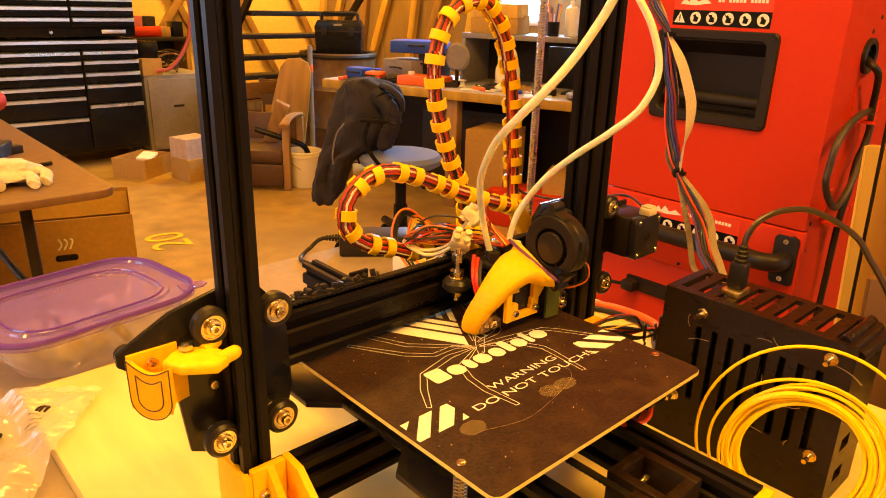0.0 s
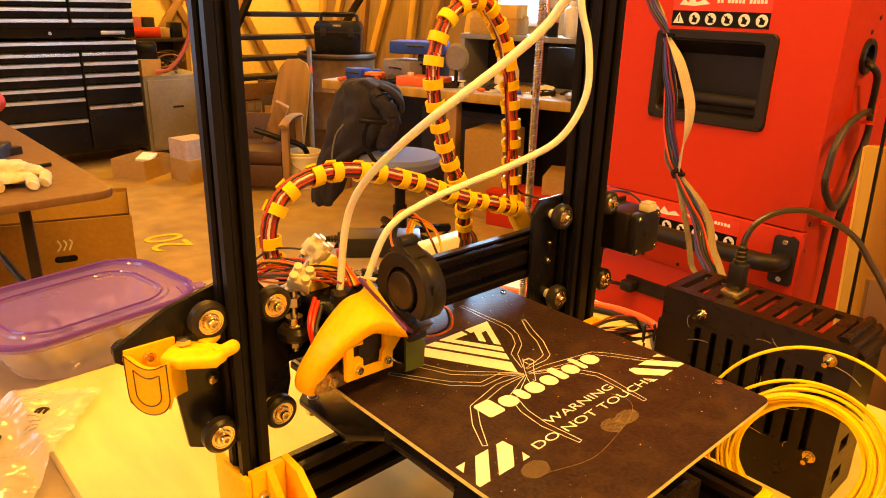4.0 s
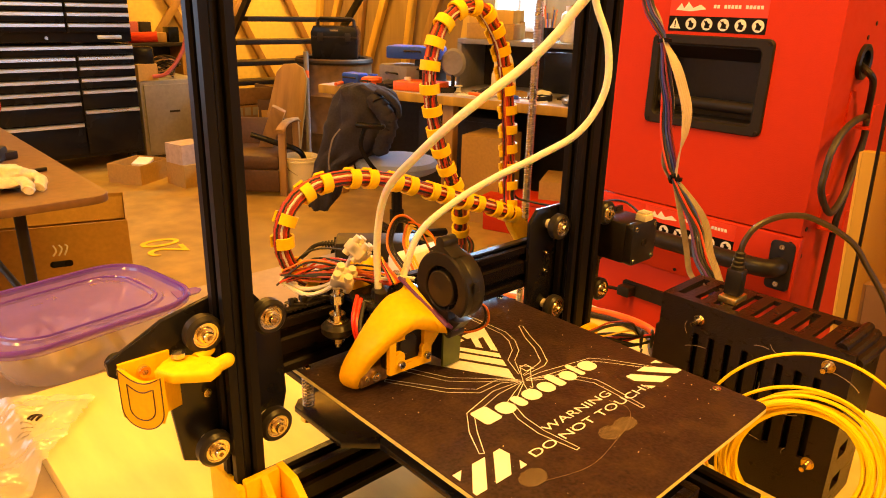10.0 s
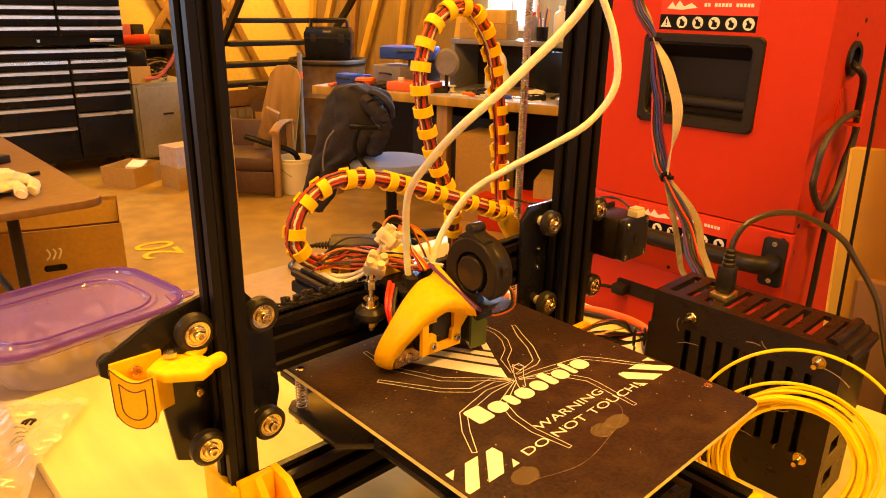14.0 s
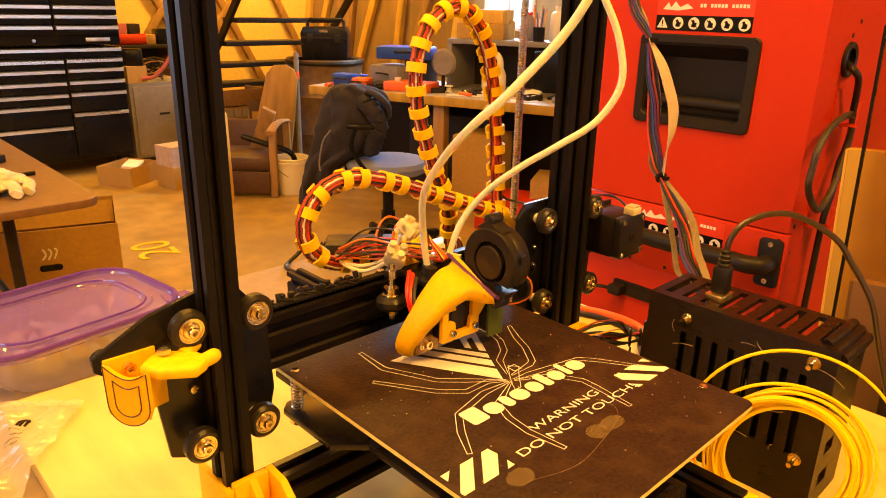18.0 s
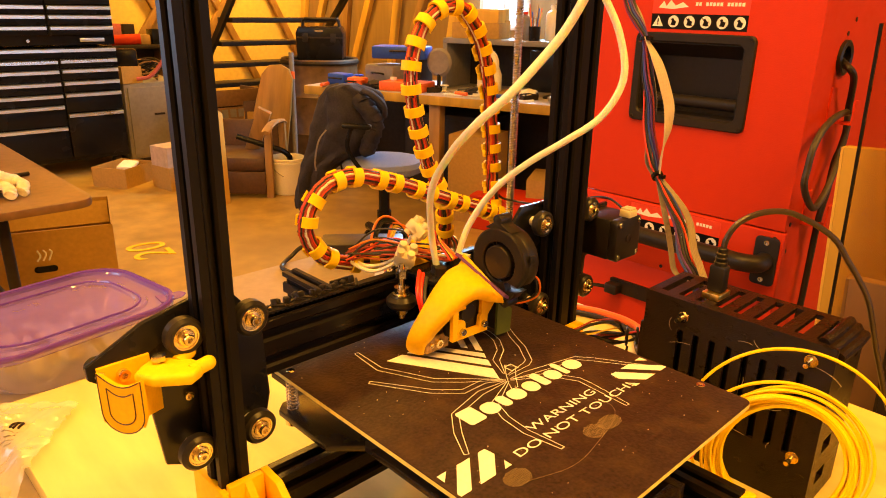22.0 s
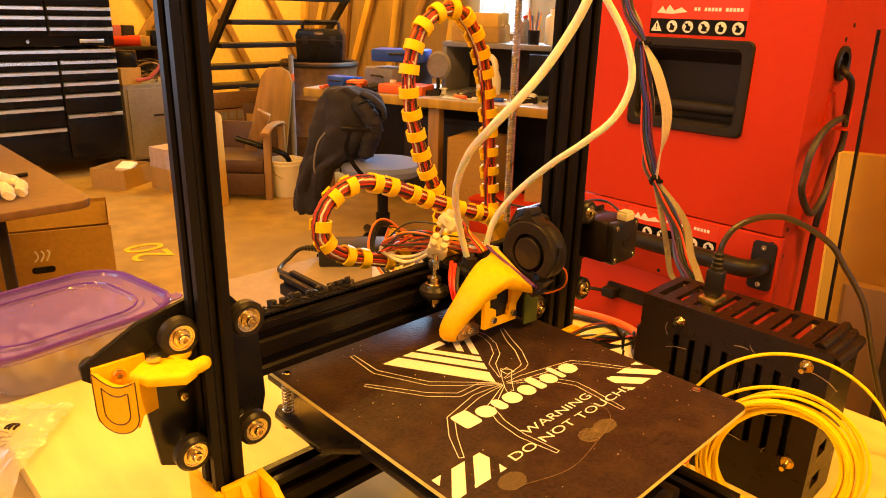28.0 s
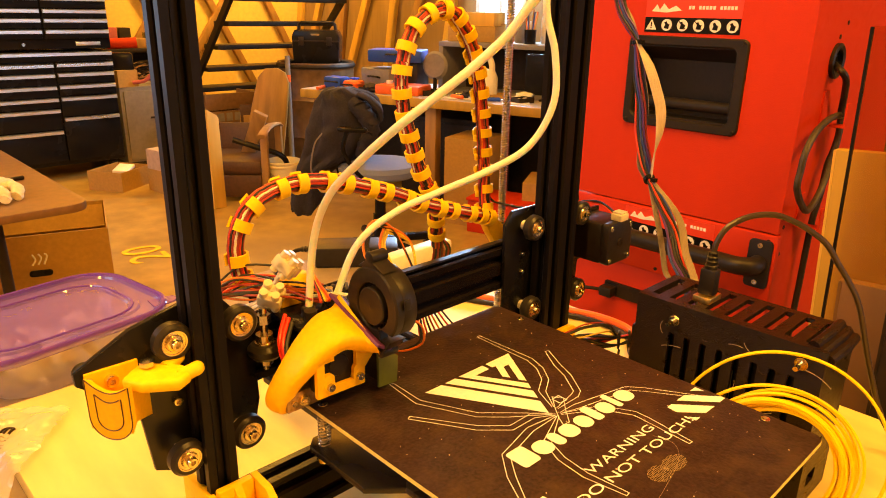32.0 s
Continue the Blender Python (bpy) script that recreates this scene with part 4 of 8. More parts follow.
for k in range(26):
    x, y = rq.uniform(-0.45, 1.45), rq.uniform(0.05, 0.34)
    kind_ = k % 4
    t = on_bench(("spool", "hand_tool", "parts_tray", "rag_heap")[kind_], ("small spool of wire among the bench clutter", "dark hand tool lying on the cluttered bench", "shallow tray of small parts on the bench", "crumpled rag heap on the cluttered bench")[kind_], ("spool", "tool", "tray", "rag")[kind_], x, y, -0.0996, rq.uniform(0, 180))
    col = (M_BLUE, M_CHEST, M_WHITE, M_GREY, M_PAPER, M_DARK, M_ORANGE, M_CARD)[rq.randrange(8)]
    b = bmesh.new()
    if kind_ == 0:
        r, h = rq.uniform(0.02, 0.035), rq.uniform(0.03, 0.06)
        lathe(b, [(0.0, 0.0), (r, 0.0), (r, 0.006), (r * 0.6, 0.008), (r * 0.6, h - 0.008), (r, h - 0.006), (r, h), (0.0, h)], Matrix(), 18)
        part("flanges", b, col, t)
    elif kind_ == 1:
        ln = rq.uniform(0.06, 0.11)
        tube(b, [(-ln, 0, 0.012), (-0.01, 0, 0.013)], 0.011, 10)
        part("grip", b, (M_ORANGE, M_BLUE, M_CHEST)[k % 3], t)
        b = bmesh.new()
        tube(b, [(-0.012, 0, 0.013), (ln, 0.004, 0.010)], 0.0045, 8)
        part("shank", b, M_STEEL, t)
    elif kind_ == 2:
        sx, sy = rq.uniform(0.05, 0.08), rq.uniform(0.035, 0.05)
        for x0, x1, y0, y1, h in ((-sx, sx, -sy, sy, 0.004), (-sx, -sx + 0.004, -sy, sy, 0.03), (sx - 0.004, sx, -sy, sy, 0.03), (-sx, sx, -sy, -sy + 0.004, 0.03), (-sx, sx, sy - 0.004, sy, 0.03)):
            box(b, x0, x1, y0, y1, 0.0, h)
        part("tray_shell", b, col, t)
        b = bmesh.new()
        for q in range(6):
            obox(b, pose(rq.uniform(-sx, sx) * 0.7, rq.uniform(-sy, sy) * 0.7, 0.016, 0, 30 * q, 50 * q), 0.022, 0.016, 0.014, 0.003)
        pieces("loose_bit", b, (M_STEEL, M_CREAM, M_CHEST)[k % 3], t)
    else:
        bmesh.ops.create_icosphere(b, subdivisions=3, radius=1)
        for v in b.verts:
            p_ = v.co.copy()
            f = 1 + 0.5 * noise.noise(p_ * 1.9 + Vector((k, 0, 0))) + 0.3 * abs(noise.noise(p_ * 4.5))
            v.co = Vector((p_.x * 0.055 * f, p_.y * 0.040 * f, max(0.022 + p_.z * 0.024 * f, 0.001)))
        part("cloth", b, (M_CLOTH, M_PAPER, M_GREY)[k % 3], t, smooth=60)
# under the bench
carton("cardboard_box", "tall pale cardboard box under the work bench", 2.58, 2.32, -71, 0.24, 0.30, 0.50, False)
t = carton("cardboard_box", "open cardboard box under the work bench", 2.76, 1.85, -60, 0.34, 0.30, 0.30, False)
t = thing("red_toolbox", "red metal box on the floor under the bench", "toolbox", pose(2.55, 2.02, FLOOR, 0, 0, -71))
b = bmesh.new()
box(b, -0.20, 0.20, -0.12, 0.12, 0, 0.18, 0.01)
part("body", b, M_RED, t)
b = bmesh.new()
box(b, -0.205, 0.205, -0.125, 0.125, 0.181, 0.20, 0.004)
part("lid", b, M_RED, t)
t = thing("dark_cabinet", "dark low cabinet in the shade under the bench", "cabinet", pose(2.86, 2.75, FLOOR, 0, 0, -71))
b = bmesh.new()
box(b, -0.30, 0.30, -0.2, 0.2, 0, 0.55, 0.01)
part("body", b, M_DARK, t)
b = bmesh.new()
box(b, -0.28, 0.28, -0.212, -0.201, 0.03, 0.52, 0.004)
part("door", b, M_DARK, t)

# ---- clutter on the grey cabinet ----
t = thing("dark_shelving", "dark shelf stacked with odds and ends behind the grey cabinet", "shelf", pose(1.95, 5.62, FLOOR))
b = bmesh.new()
box(b, -0.50, 0.28, 0.0, 0.30, 0.80, 0.83, 0.003)
part("shelf_board", b, M_DARK, t)
for x in (-0.48, 0.24):
    b = bmesh.new()
    box(b, x, x + 0.04, 0.02, 0.28, 0.0, 0.7995)
    part("upright", b, M_WOOD, t)
b = bmesh.new()
box(b, -0.44, 0.24, 0.27, 0.30, 0.0, 0.7995)
part("shelf_back", b, M_DARK, t)
rk = random.Random(31)
for k in range(7):
    t = thing("stored_box", "small dusty box on the dark shelf", "box", pose(1.50 + 0.11 * k, 5.76, FLOOR + 0.8302, 0, 0, rk.uniform(-15, 15)))
    b = bmesh.new()
    box(b, -0.045, 0.045, -0.06, 0.06, 0, rk.uniform(0.06, 0.2), 0.004)
    part("carton", b, (M_DARK, M_CHEST, M_CHEST, M_PINK, M_DARK, M_WOOD, M_CHEST)[k], t)

t = thing("air_hose", "red rubber air hose hanging in a loop above the grey cabinet", "hose", pose(0, 0, 0))
b = bmesh.new()
tube(b, smooth_run([(1.92, 4.90, 0.42), (1.93, 4.88, 0.22), (1.88, 4.88, 0.02), (1.76, 4.90, -0.14), (1.66, 4.94, -0.17)], 36), 0.014, 10)
part("hose_run", b, M_PINK, t)
t = thing("red_grinder", "red and black power tool lying on the grey cabinet", "power tool", pose(1.66, 5.05, -0.20, 0, 0, -20))
b = bmesh.new()
cyl(b, (-0.10, 0, 0.30), (0.10, 0, 0.31), 0.038, 18)
part("body", b, M_RED, t)
b = bmesh.new()
box(b, -0.10, 0.06, -0.07, 0.07, 0.10, 0.24, 0.02)
part("motor", b, M_CHEST, t)
b = bmesh.new()
cyl(b, (0, 0, 0.0), (0, 0, 0.10), 0.08, 20)
part("foot", b, M_DARK, t)
t = carton("cardboard_box", "small battered cardboard box on the grey cabinet", 1.62, 5.02, 12, 0.16, 0.14, 0.12, False, -0.1998)
t = thing("wire_coils", "tangled black cables on the grey cabinet", "cables", pose(1.80, 5.08, -0.20))
for k in range(9):
    b = bmesh.new()
    r = 0.06 + 0.009 * k
    tube(b, [(r * math.cos(radians(a)), 0.10 * math.sin(radians(a)), 0.045 + 0.011 * k + 0.03 * math.sin(radians(a * 2 + 40 * k))) for a in range(0, 361, 15)], 0.006, 6, caps=False)
    part("coil", b, (M_CHEST, M_WOOD, M_DARK)[k % 3], t)


# ---- the printer ----
printer = thing("desktop_printer", "black-framed desktop filament printer with yellow printed parts, at work", "printer", pose(0, 0, 0))
LX, RX, GY = -0.1635, 0.187, -0.045


def socket_bolt(b, p, axis, r=0.003, h=0.003):
    p, a = Vector(p), Vector(axis).normalized()
    m = Matrix.Translation(p) @ a.to_track_quat("Z", "Y").to_matrix().to_4x4()
    lathe(b, [(r * 0.45, h * 0.25), (r * 0.5, h), (r * 0.92, h), (r, h * 0.8), (r, 0)], m, 14)


for x, w, d in ((LX - 0.003, 0.020, 0.020), (RX, 0.040, 0.020)):
    b = bmesh.new()
    prism(b, slot_profile(w, d), "z", 0.02, 0.66)
    part("upright", b, M_ALU, printer, "black slotted aluminium upright", smooth=0, m=pose(x, GY, 0))
b = bmesh.new()
prism(b, slot_profile(0.020, 0.020), "x", LX - 0.01, RX + 0.02)
part("top_rail", b, M_ALUX, printer, "black slotted top rail", smooth=0, m=pose(0, GY, 0.671))
b = bmesh.new()
prism(b, slot_profile(0.020, 0.040), "x", LX + 0.0105, RX - 0.0205)
part("base_rail", b, M_ALUX, printer, "black slotted base rail", smooth=0, m=pose(0, GY + 0.002, 0.0480))
b = bmesh.new()
prism(b, slot_profile(0.020, 0.040), "y", -0.285, 0.268)
part("bed_rail", b, M_ALU, printer, "black slotted rail under the bed", smooth=0, m=pose(0.074, 0, 0.1005 - 0.041))
b = bmesh.new()
prism(b, slot_profile(0.020, 0.040), "y", -0.285, 0.12)
part("bed_rail", b, M_ALU, printer, "black slotted rail under the bed", smooth=0, m=pose(-0.03, 0, 0.1005 - 0.041))
for x in (0.074, -0.03):
    b = bmesh.new()
    box(b, x - 0.012, x + 0.012, -0.293, -0.2852, 0, 0.079, 0.002)
    part("rail_foot", b, M_YELLOW, printer, "yellow printed rail end")
b = bmesh.new()
box(b, 0.0842, 0.110, 0.196, 0.200, 0.040, 0.083, 0.001)
rear = part("rear_bracket", b, M_PLATE, printer, "black bracket at the rail's rear end")
b = bmesh.new()
for z in (0.058, 0.074):
    socket_bolt(b, (0.096, 0.196, z), (0, -1, 0), 0.003, 0.003)
pieces("bracket_bolt", b, M_BRASS, rear)
# drive belt of the bed and its printed tensioner frames
b = bmesh.new()
box(b, 0.0075, 0.0135, -0.27, 0.2, 0.0745, 0.076)
for k in range(118):
    y = -0.268 + 0.004 * k
    box(b, 0.0075, 0.0135, y, y + 0.0018, 0.0738, 0.0744)
part("bed_belt", b, M_BLACK, printer, "toothed black rubber belt", smooth=0)
for cx_, cy_ in ((0.035, -0.232), (-0.009, -0.256)):
    t_ = bmesh.new()
    for x0, x1, y0, y1 in ((-0.021, -0.013, -0.024, 0.024), (0.013, 0.021, -0.024, 0.024), (-0.013, 0.013, -0.024, -0.016), (-0.013, 0.013, 0.016, 0.024)):
        box(t_, cx_ + x0, cx_ + x1, cy_ + y0, cy_ + y1, 0.045, 0.082, 0.001)
    tens = part("belt_tensioner", t_, M_PRINTBLACK, printer, "black printed tensioner frame with bolts")
    t_ = bmesh.new()
    for yy in (-0.012, 0.012):
        cyl(t_, (cx_ + 0.0125, cy_ + yy, 0.066), (cx_ + 0.007, cy_ + yy, 0.066), 0.0035, 6)
        cyl(t_, (cx_ + 0.0125, cy_ + yy, 0.066), (cx_ + 0.003, cy_ + yy, 0.066), 0.0015, 10)
    part("tensioner_bolt", t_, M_BRASS, tens, "zinc bolts and nuts")


# yellow printed foot at each upright
def foot(x0, mirror):
    s = -1 if mirror else 1
    b = bmesh.new()
    box(b, min(x0 - s * 0.0105, x0 + s * 0.0145), max(x0 - s * 0.0105, x0 + s * 0.0145), -0.0615, -0.0555, 0.0, 0.086, 0.001)
    xa = x0 - s * 0.0108
    box(b, min(xa, xa - s * 0.005), max(xa, xa - s * 0.005), -0.0615, -0.018, 0, 0.083, 0.001)
    xb = x0 + s * 0.0147
    prism(b, [(-0.0558, 0.0862), (-0.075, 0.085), (-0.098, 0.066), (-0.098, 0), (-0.0558, 0)], "x", min(xb, xb + s * 0.005), max(xb, xb + s * 0.005))
    prism(b, [(-0.0612, 0.086), (-0.084, 0.06), (-0.098, 0.0), (-0.0612, 0)], "x", min(x0, x0 + s * 0.005), max(x0, x0 + s * 0.005))
    box(b, min(xa, x0 + s * 0.02), max(xa, x0 + s * 0.02), -0.10, -0.0616, 0, 0.006, 0.001)
    box(b, min(xa - s * 0.026, xa - s * 0.005), max(xa - s * 0.026, xa - s * 0.005), -0.055, -0.02, 0, 0.008, 0.002)
    f_ = part("upright_foot", b, M_YELLOW, printer, "yellow printed corner foot")
    b = bmesh.new()
    socket_bolt(b, (x0 - s * 0.003, -0.0615, 0.066), (0, -1, 0), 0.0042, 0.004)
    socket_bolt(b, (x0 - s * 0.003, -0.0615, 0.030), (0, -1, 0), 0.0042, 0.004)
    socket_bolt(b, (xb + s * 0.005, -0.082, 0.045), (s, 0, 0), 0.0042, 0.004)
    socket_bolt(b, (xa - s * 0.016, -0.037, 0.008), (0, 0, 1), 0.0042, 0.004)
    pieces("foot_bolt", b, M_STEEL, f_)


foot(LX, False)
foot(RX + 0.01, True)


# lead screw
def lead_screw(x, y):
    b = bmesh.new()
    cyl(b, (x, y, 0.02), (x, y, 0.60), 0.0033, 12)
    pts = [(x + 0.0036 * math.cos(k * math.pi / 4), y + 0.0036 * math.sin(k * math.pi / 4), 0.03 + 0.0024 * k / 8) for k in range(8 * 232)]
    tube(b, pts, 0.0007, 4)
    part("lead_screw", b, M_SCREW, printer, "threaded steel lead screw")


lead_screw(0.186, 0.022)

# ---- bed ----
BED = pose(0, -0.13, 0.127)
b = bmesh.new()
prism(b, rounded(-0.11, 0.11, -0.14, 0.14, 0.006), "z", 0.0006, 0.003, 0.0004)
bed_part = part("heated_bed", b, M_BEDTOP, printer, "black coated heated bed with white printed graphics", m=BED)
b = bmesh.new()
prism(b, rounded(-0.1102, 0.1102, -0.1402, 0.1402, 0.006), "z", -0.0006, 0.0022)
part("bed_core", b, M_BEDEDGE, bed_part, "pale cut edge of the bed plate")
b = bmesh.new()
prism(b, [(-0.111, 0.052), (-0.111, 0.112), (-0.104, 0.119), (-0.082, 0.119), (-0.052, 0.090), (0.052, 0.090), (0.084, 0.116), (0.110, 0.116), (0.110, 0.090), (0.062, 0.040), (0.062, -0.040), (0.110, -0.090), (0.110, -0.116), (0.084, -0.116), (0.052, -0.075), (-0.052, -0.075), (-0.084, -0.116), (-0.111, -0.116), (-0.111, -0.055), (-0.091, -0.037), (-0.091, 0.034)], "z", -0.034, -0.029, 0.0006)
part("bed_carrier", b, M_PLATE, bed_part, "black acrylic plate under the bed")
for sx in (-0.103, 0.103):
    for sy in (-0.1055, 0.1055):
        b = bmesh.new()
        pts = [(sx + 0.0040 * math.cos(a), sy + 0.0040 * math.sin(a), -0.0285 + 0.0275 * k / 132) for k, a in ((k, 2 * math.pi * k / 12) for k in range(133))]
        tube(b, pts, 0.0006, 6)
        part("spring", b, M_STEEL, bed_part, "coil levelling spring")
        b = bmesh.new()
        cyl(b, (sx, sy, -0.042), (sx, sy, 0.0026), 0.0016, 10)
        lathe(b, [(0.0, 0.0026), (0.0028, 0.0028), (0.0032, 0.0034), (0.0029, 0.0038), (0.0012, 0.0036), (0.0, 0.0030)], Matrix.Translation((sx, sy, 0)), 16)
        cyl(b, (sx, sy, -0.040), (sx, sy, -0.0345), 0.006, 16)
        part("levelling_screw", b, M_BRASS, bed_part, "countersunk screw with knurled nut")


for k in range(7):
    b = bmesh.new()
    o = 0.003 * k
    tube(b, smooth_run([(0.075, -0.02 - o, -0.012), (0.112 + 0.3 * o, -0.060 - o, -0.022 - 0.5 * o), (0.116 + 0.2 * o, -0.095 + o, -0.040 - 0.6 * o), (0.098, -0.110 + o, -0.050 - 0.4 * o), (0.070, -0.10, -0.050)], 20), 0.0016, 7)
    part("bed_wire", b, M_WIRE[(0, 5, 0, 4, 2, 0, 6)[k]], bed_part, "looped bed supply wire")


def ink(bm, poly, up=0.0):
    """A filled flat shape on the bed: outline from the bed's front corner, in metres."""
    bm.faces.new([bm.verts.new((u - 0.11, v - 0.14, 0.0033 + up)) for u, v in poly])


def ink_line(bm, pts, w=0.0005):
    pts = [Vector((u - 0.11, v - 0.14, 0.0032)) for u, v in pts]
    last = None
    for i, p in enumerate(pts):
        d0 = (p - pts[i - 1]).normalized() if i else (pts[1] - p).normalized()
        d1 = (pts[i + 1] - p).normalized() if i + 1 < len(pts) else d0
        d = (d0 + d1).normalized()
        s = Vector((-d.y, d.x, 0)) * w / 2 / max(d.dot(d0), 0.5)
        row = bm.verts.new(p - s), bm.verts.new(p + s)
        if last:
            bm.faces.new((last[0], row[0], row[1], last[1]))
        last = row


b = bmesh.new()
ink(b, [(0.068, 0.2105), (0.0835, 0.2105), (0.1195, 0.1495), (0.1120, 0.1360)])
part("emblem_bar", b, M_INK, bed_part, "white printed emblem stroke", smooth=0)
b = bmesh.new()
ink(b, [(0.0875, 0.2105), (0.0975, 0.2105), (0.1265, 0.1615), (0.1215, 0.1530)])
part("emblem_bar", b, M_INK, bed_part, "white printed emblem stroke", smooth=0)
b = bmesh.new()
ink(b, [(0.1015, 0.2105), (0.1265, 0.2105), (0.1265, 0.2035), (0.1120, 0.2035), (0.1320, 0.1705), (0.1280, 0.1645)])
part("emblem_bar", b, M_INK, bed_part, "white printed emblem stroke", smooth=0)
b = bmesh.new()
ink(b, [(0.1300, 0.2105), (0.1560, 0.2105), (0.1340, 0.1735), (0.1310, 0.1785), (0.1425, 0.1985), (0.1370, 0.1985), (0.1285, 0.1845), (0.1255, 0.1895), (0.1335, 0.2035), (0.1300, 0.2035)])
part("emblem_bar", b, M_INK, bed_part, "white printed emblem stroke", smooth=0)
# hazard stripes at both sides
for s in (0, 1):
    f = (lambda u: 0.22 - u) if s else (lambda u: u)
    for poly in ([(0.0030, 0.0795), (0.0030, 0.0862), (0.0105, 0.0862)], [(0.0189, 0.0862), (0.0297, 0.0862), (0.0097, 0.0648), (0.0015, 0.0648), (0.0015, 0.068)], [(0.0368, 0.0862), (0.0425, 0.0862), (0.0433, 0.0787), (0.0295, 0.0648), (0.0168, 0.0648)], [(0.0433, 0.0710), (0.0433, 0.0648), (0.0374, 0.0648)]):
        b = bmesh.new()
        ink(b, [(f(u), v) for u, v in poly])
        part("hazard_stripe", b, M_INK, bed_part, "white hazard stripe", smooth=0)
# thin outline legs round the emblem
LEGS = ([(0.1606, 0.2466), (0.1610, 0.193), (0.156, 0.179), (0.1457, 0.1658), (0.131, 0.157), (0.120, 0.139)],
        [(0.182, 0.1927), (0.1705, 0.1745), (0.1625, 0.158), (0.1495, 0.1405), (0.1436, 0.1380), (0.121, 0.136)],
        [(0.0393, 0.1946), (0.064, 0.1563), (0.0801, 0.1416), (0.101, 0.1415), (0.114, 0.132)],
        [(0.0587, 0.2357), (0.0566, 0.205), (0.075, 0.1667), (0.0902, 0.1528), (0.113, 0.134)],
        [(0.2076, 0.0772), (0.1868, 0.1094), (0.1792, 0.1184), (0.1324, 0.1287), (0.118, 0.131)],
        [(0.0308, 0.0898), (0.0425, 0.1089), (0.0556, 0.1246), (0.088, 0.1324), (0.113, 0.131)],
        [(0.0789, 0.055), (0.0755, 0.0811), (0.0778, 0.0999), (0.0848, 0.1162), (0.114, 0.130)],
        [(0.151, 0.0552), (0.1541, 0.0871), (0.1544, 0.0971), (0.1434, 0.1167), (0.117, 0.130)])
for leg in LEGS:
    b = bmesh.new()
    n = len(leg)
    a_, c_ = [], []
    for i, p in enumerate(leg):
        q0, q1 = Vector(leg[max(i - 1, 0)]), Vector(leg[min(i + 1, n - 1)])
        d = (q1 - q0).normalized()
        w = 0.0016 if i < n - 1 else 0.0006
        w *= 1.0 + 0.6 * (0 < i < n - 1)
        a_.append((p[0] - d.y * w, p[1] + d.x * w))
        c_.append((p[0] + d.y * w, p[1] - d.x * w))
    ink_line(b, a_[::-1] + c_)
    part("leg_outline", b, M_INK, bed_part, "thin white printed outline", smooth=0)
b = bmesh.new()
ink_line(b, [(0.108, 0.121), (0.1115, 0.127), (0.1195, 0.1366), (0.130, 0.1475), (0.1345, 0.141), (0.1235, 0.131), (0.1135, 0.1205), (0.108, 0.121)])
ink_line(b, [(0.1275, 0.1385), (0.1345, 0.1385), (0.1345, 0.1455), (0.1275, 0.1455), (0.1275, 0.1385)], 0.0009)
part("body_outline", b, M_INK, bed_part, "thin white printed outline", smooth=0)
# a bold mark as a row of plain rounded blocks
b = bmesh.new()
u = 0.0547
for k, (w, tall) in enumerate(((0.0150, 1), (0.0145, 0), (0.0085, 0), (0.0145, 0), (0.0130, 0), (0.0080, 1), (0.0130, 0), (0.0055, 1), (0.0150, 0))):
    ink(b, rounded(u, u + w, 0.1080, 0.1253 if tall else 0.1213, min(0.0026, w * 0.4) if tall else min(0.0060, w * 0.45), 4))
    u += w + 0.0018
pieces("mark_block", b, M_INK, bed_part, "bold white printed block")


def bed_text(text, u, v, height, width):
    me = text_mesh(text, height / 0.69, 0.00005)
    xs = [p.co.x for p in me.vertices]
    k = width / (max(xs) - min(xs))
    me.transform(Matrix.Translation((u - 0.11, v - 0.14, 0.00335)) @ Matrix.Diagonal((k, 1, 1, 1)) @ Matrix.Translation((-min(xs), 0, 0)))
    part("warning_text", me, M_INK, bed_part, "thin white printed warning words", smooth=0)


bed_text("WARNING", 0.0785, 0.0785, 0.0064, 0.0700)
bed_text("DO NOT TOUCH!", 0.0525, 0.0662, 0.0064, 0.1240)
# dried print residue: two oval patches of fine ridges and a loose strand
M_RESIDUE = mat("dried_residue", (0.34, 0.26, 0.15), 0.30, 0, 0.5, 900, 0.6)
for cu_, cv_, ra, rb in ((0.0372, 0.0553, 0.0095, 0.0068), (0.1087, 0.0525, 0.0085, 0.0065), (0.1245, 0.0520, 0.0100, 0.0060)):
    b = bmesh.new()
    pts = []
    for k in range(-6, 7):
        y = k / 6.5
        hw = math.sqrt(max(1 - y * y, 0)) * ra * (1 if k % 2 else -1)
        pts += [(cu_ - 0.11 - hw + 2 * hw * i / 5, cv_ - 0.14 + y * rb + 0.0003 * math.sin(i * 2 + k), 0.00315) for i in range(6)]
    tube(b, pts, 0.00019, 4)
    part("residue_patch", b, M_RESIDUE, bed_part, "oval patch of dried plastic ridges")
rnd = random.Random(4)
b = bmesh.new()
for k in range(130):
    u_, v_ = rnd.uniform(-0.105, 0.105), rnd.uniform(-0.135, 0.135)
    s = rnd.uniform(0.00012, 0.00045)
    bmesh.ops.create_icosphere(b, subdivisions=1, radius=s, matrix=Matrix.Translation((u_, v_, 0.0032)))
tagged(part("dust_specks", b, M_CREAM, bed_part, "fine pale dust specks"), kind="stuff")
b = bmesh.new()
tube(b, smooth_run([(-0.075, -0.09, 0.0034), (-0.04, -0.10, 0.0034), (-0.005, -0.095, 0.0034), (0.02, -0.088, 0.0034), (0.032, -0.078, 0.0034), (0.03, -0.065, 0.0034)], 40), 0.00012, 4)
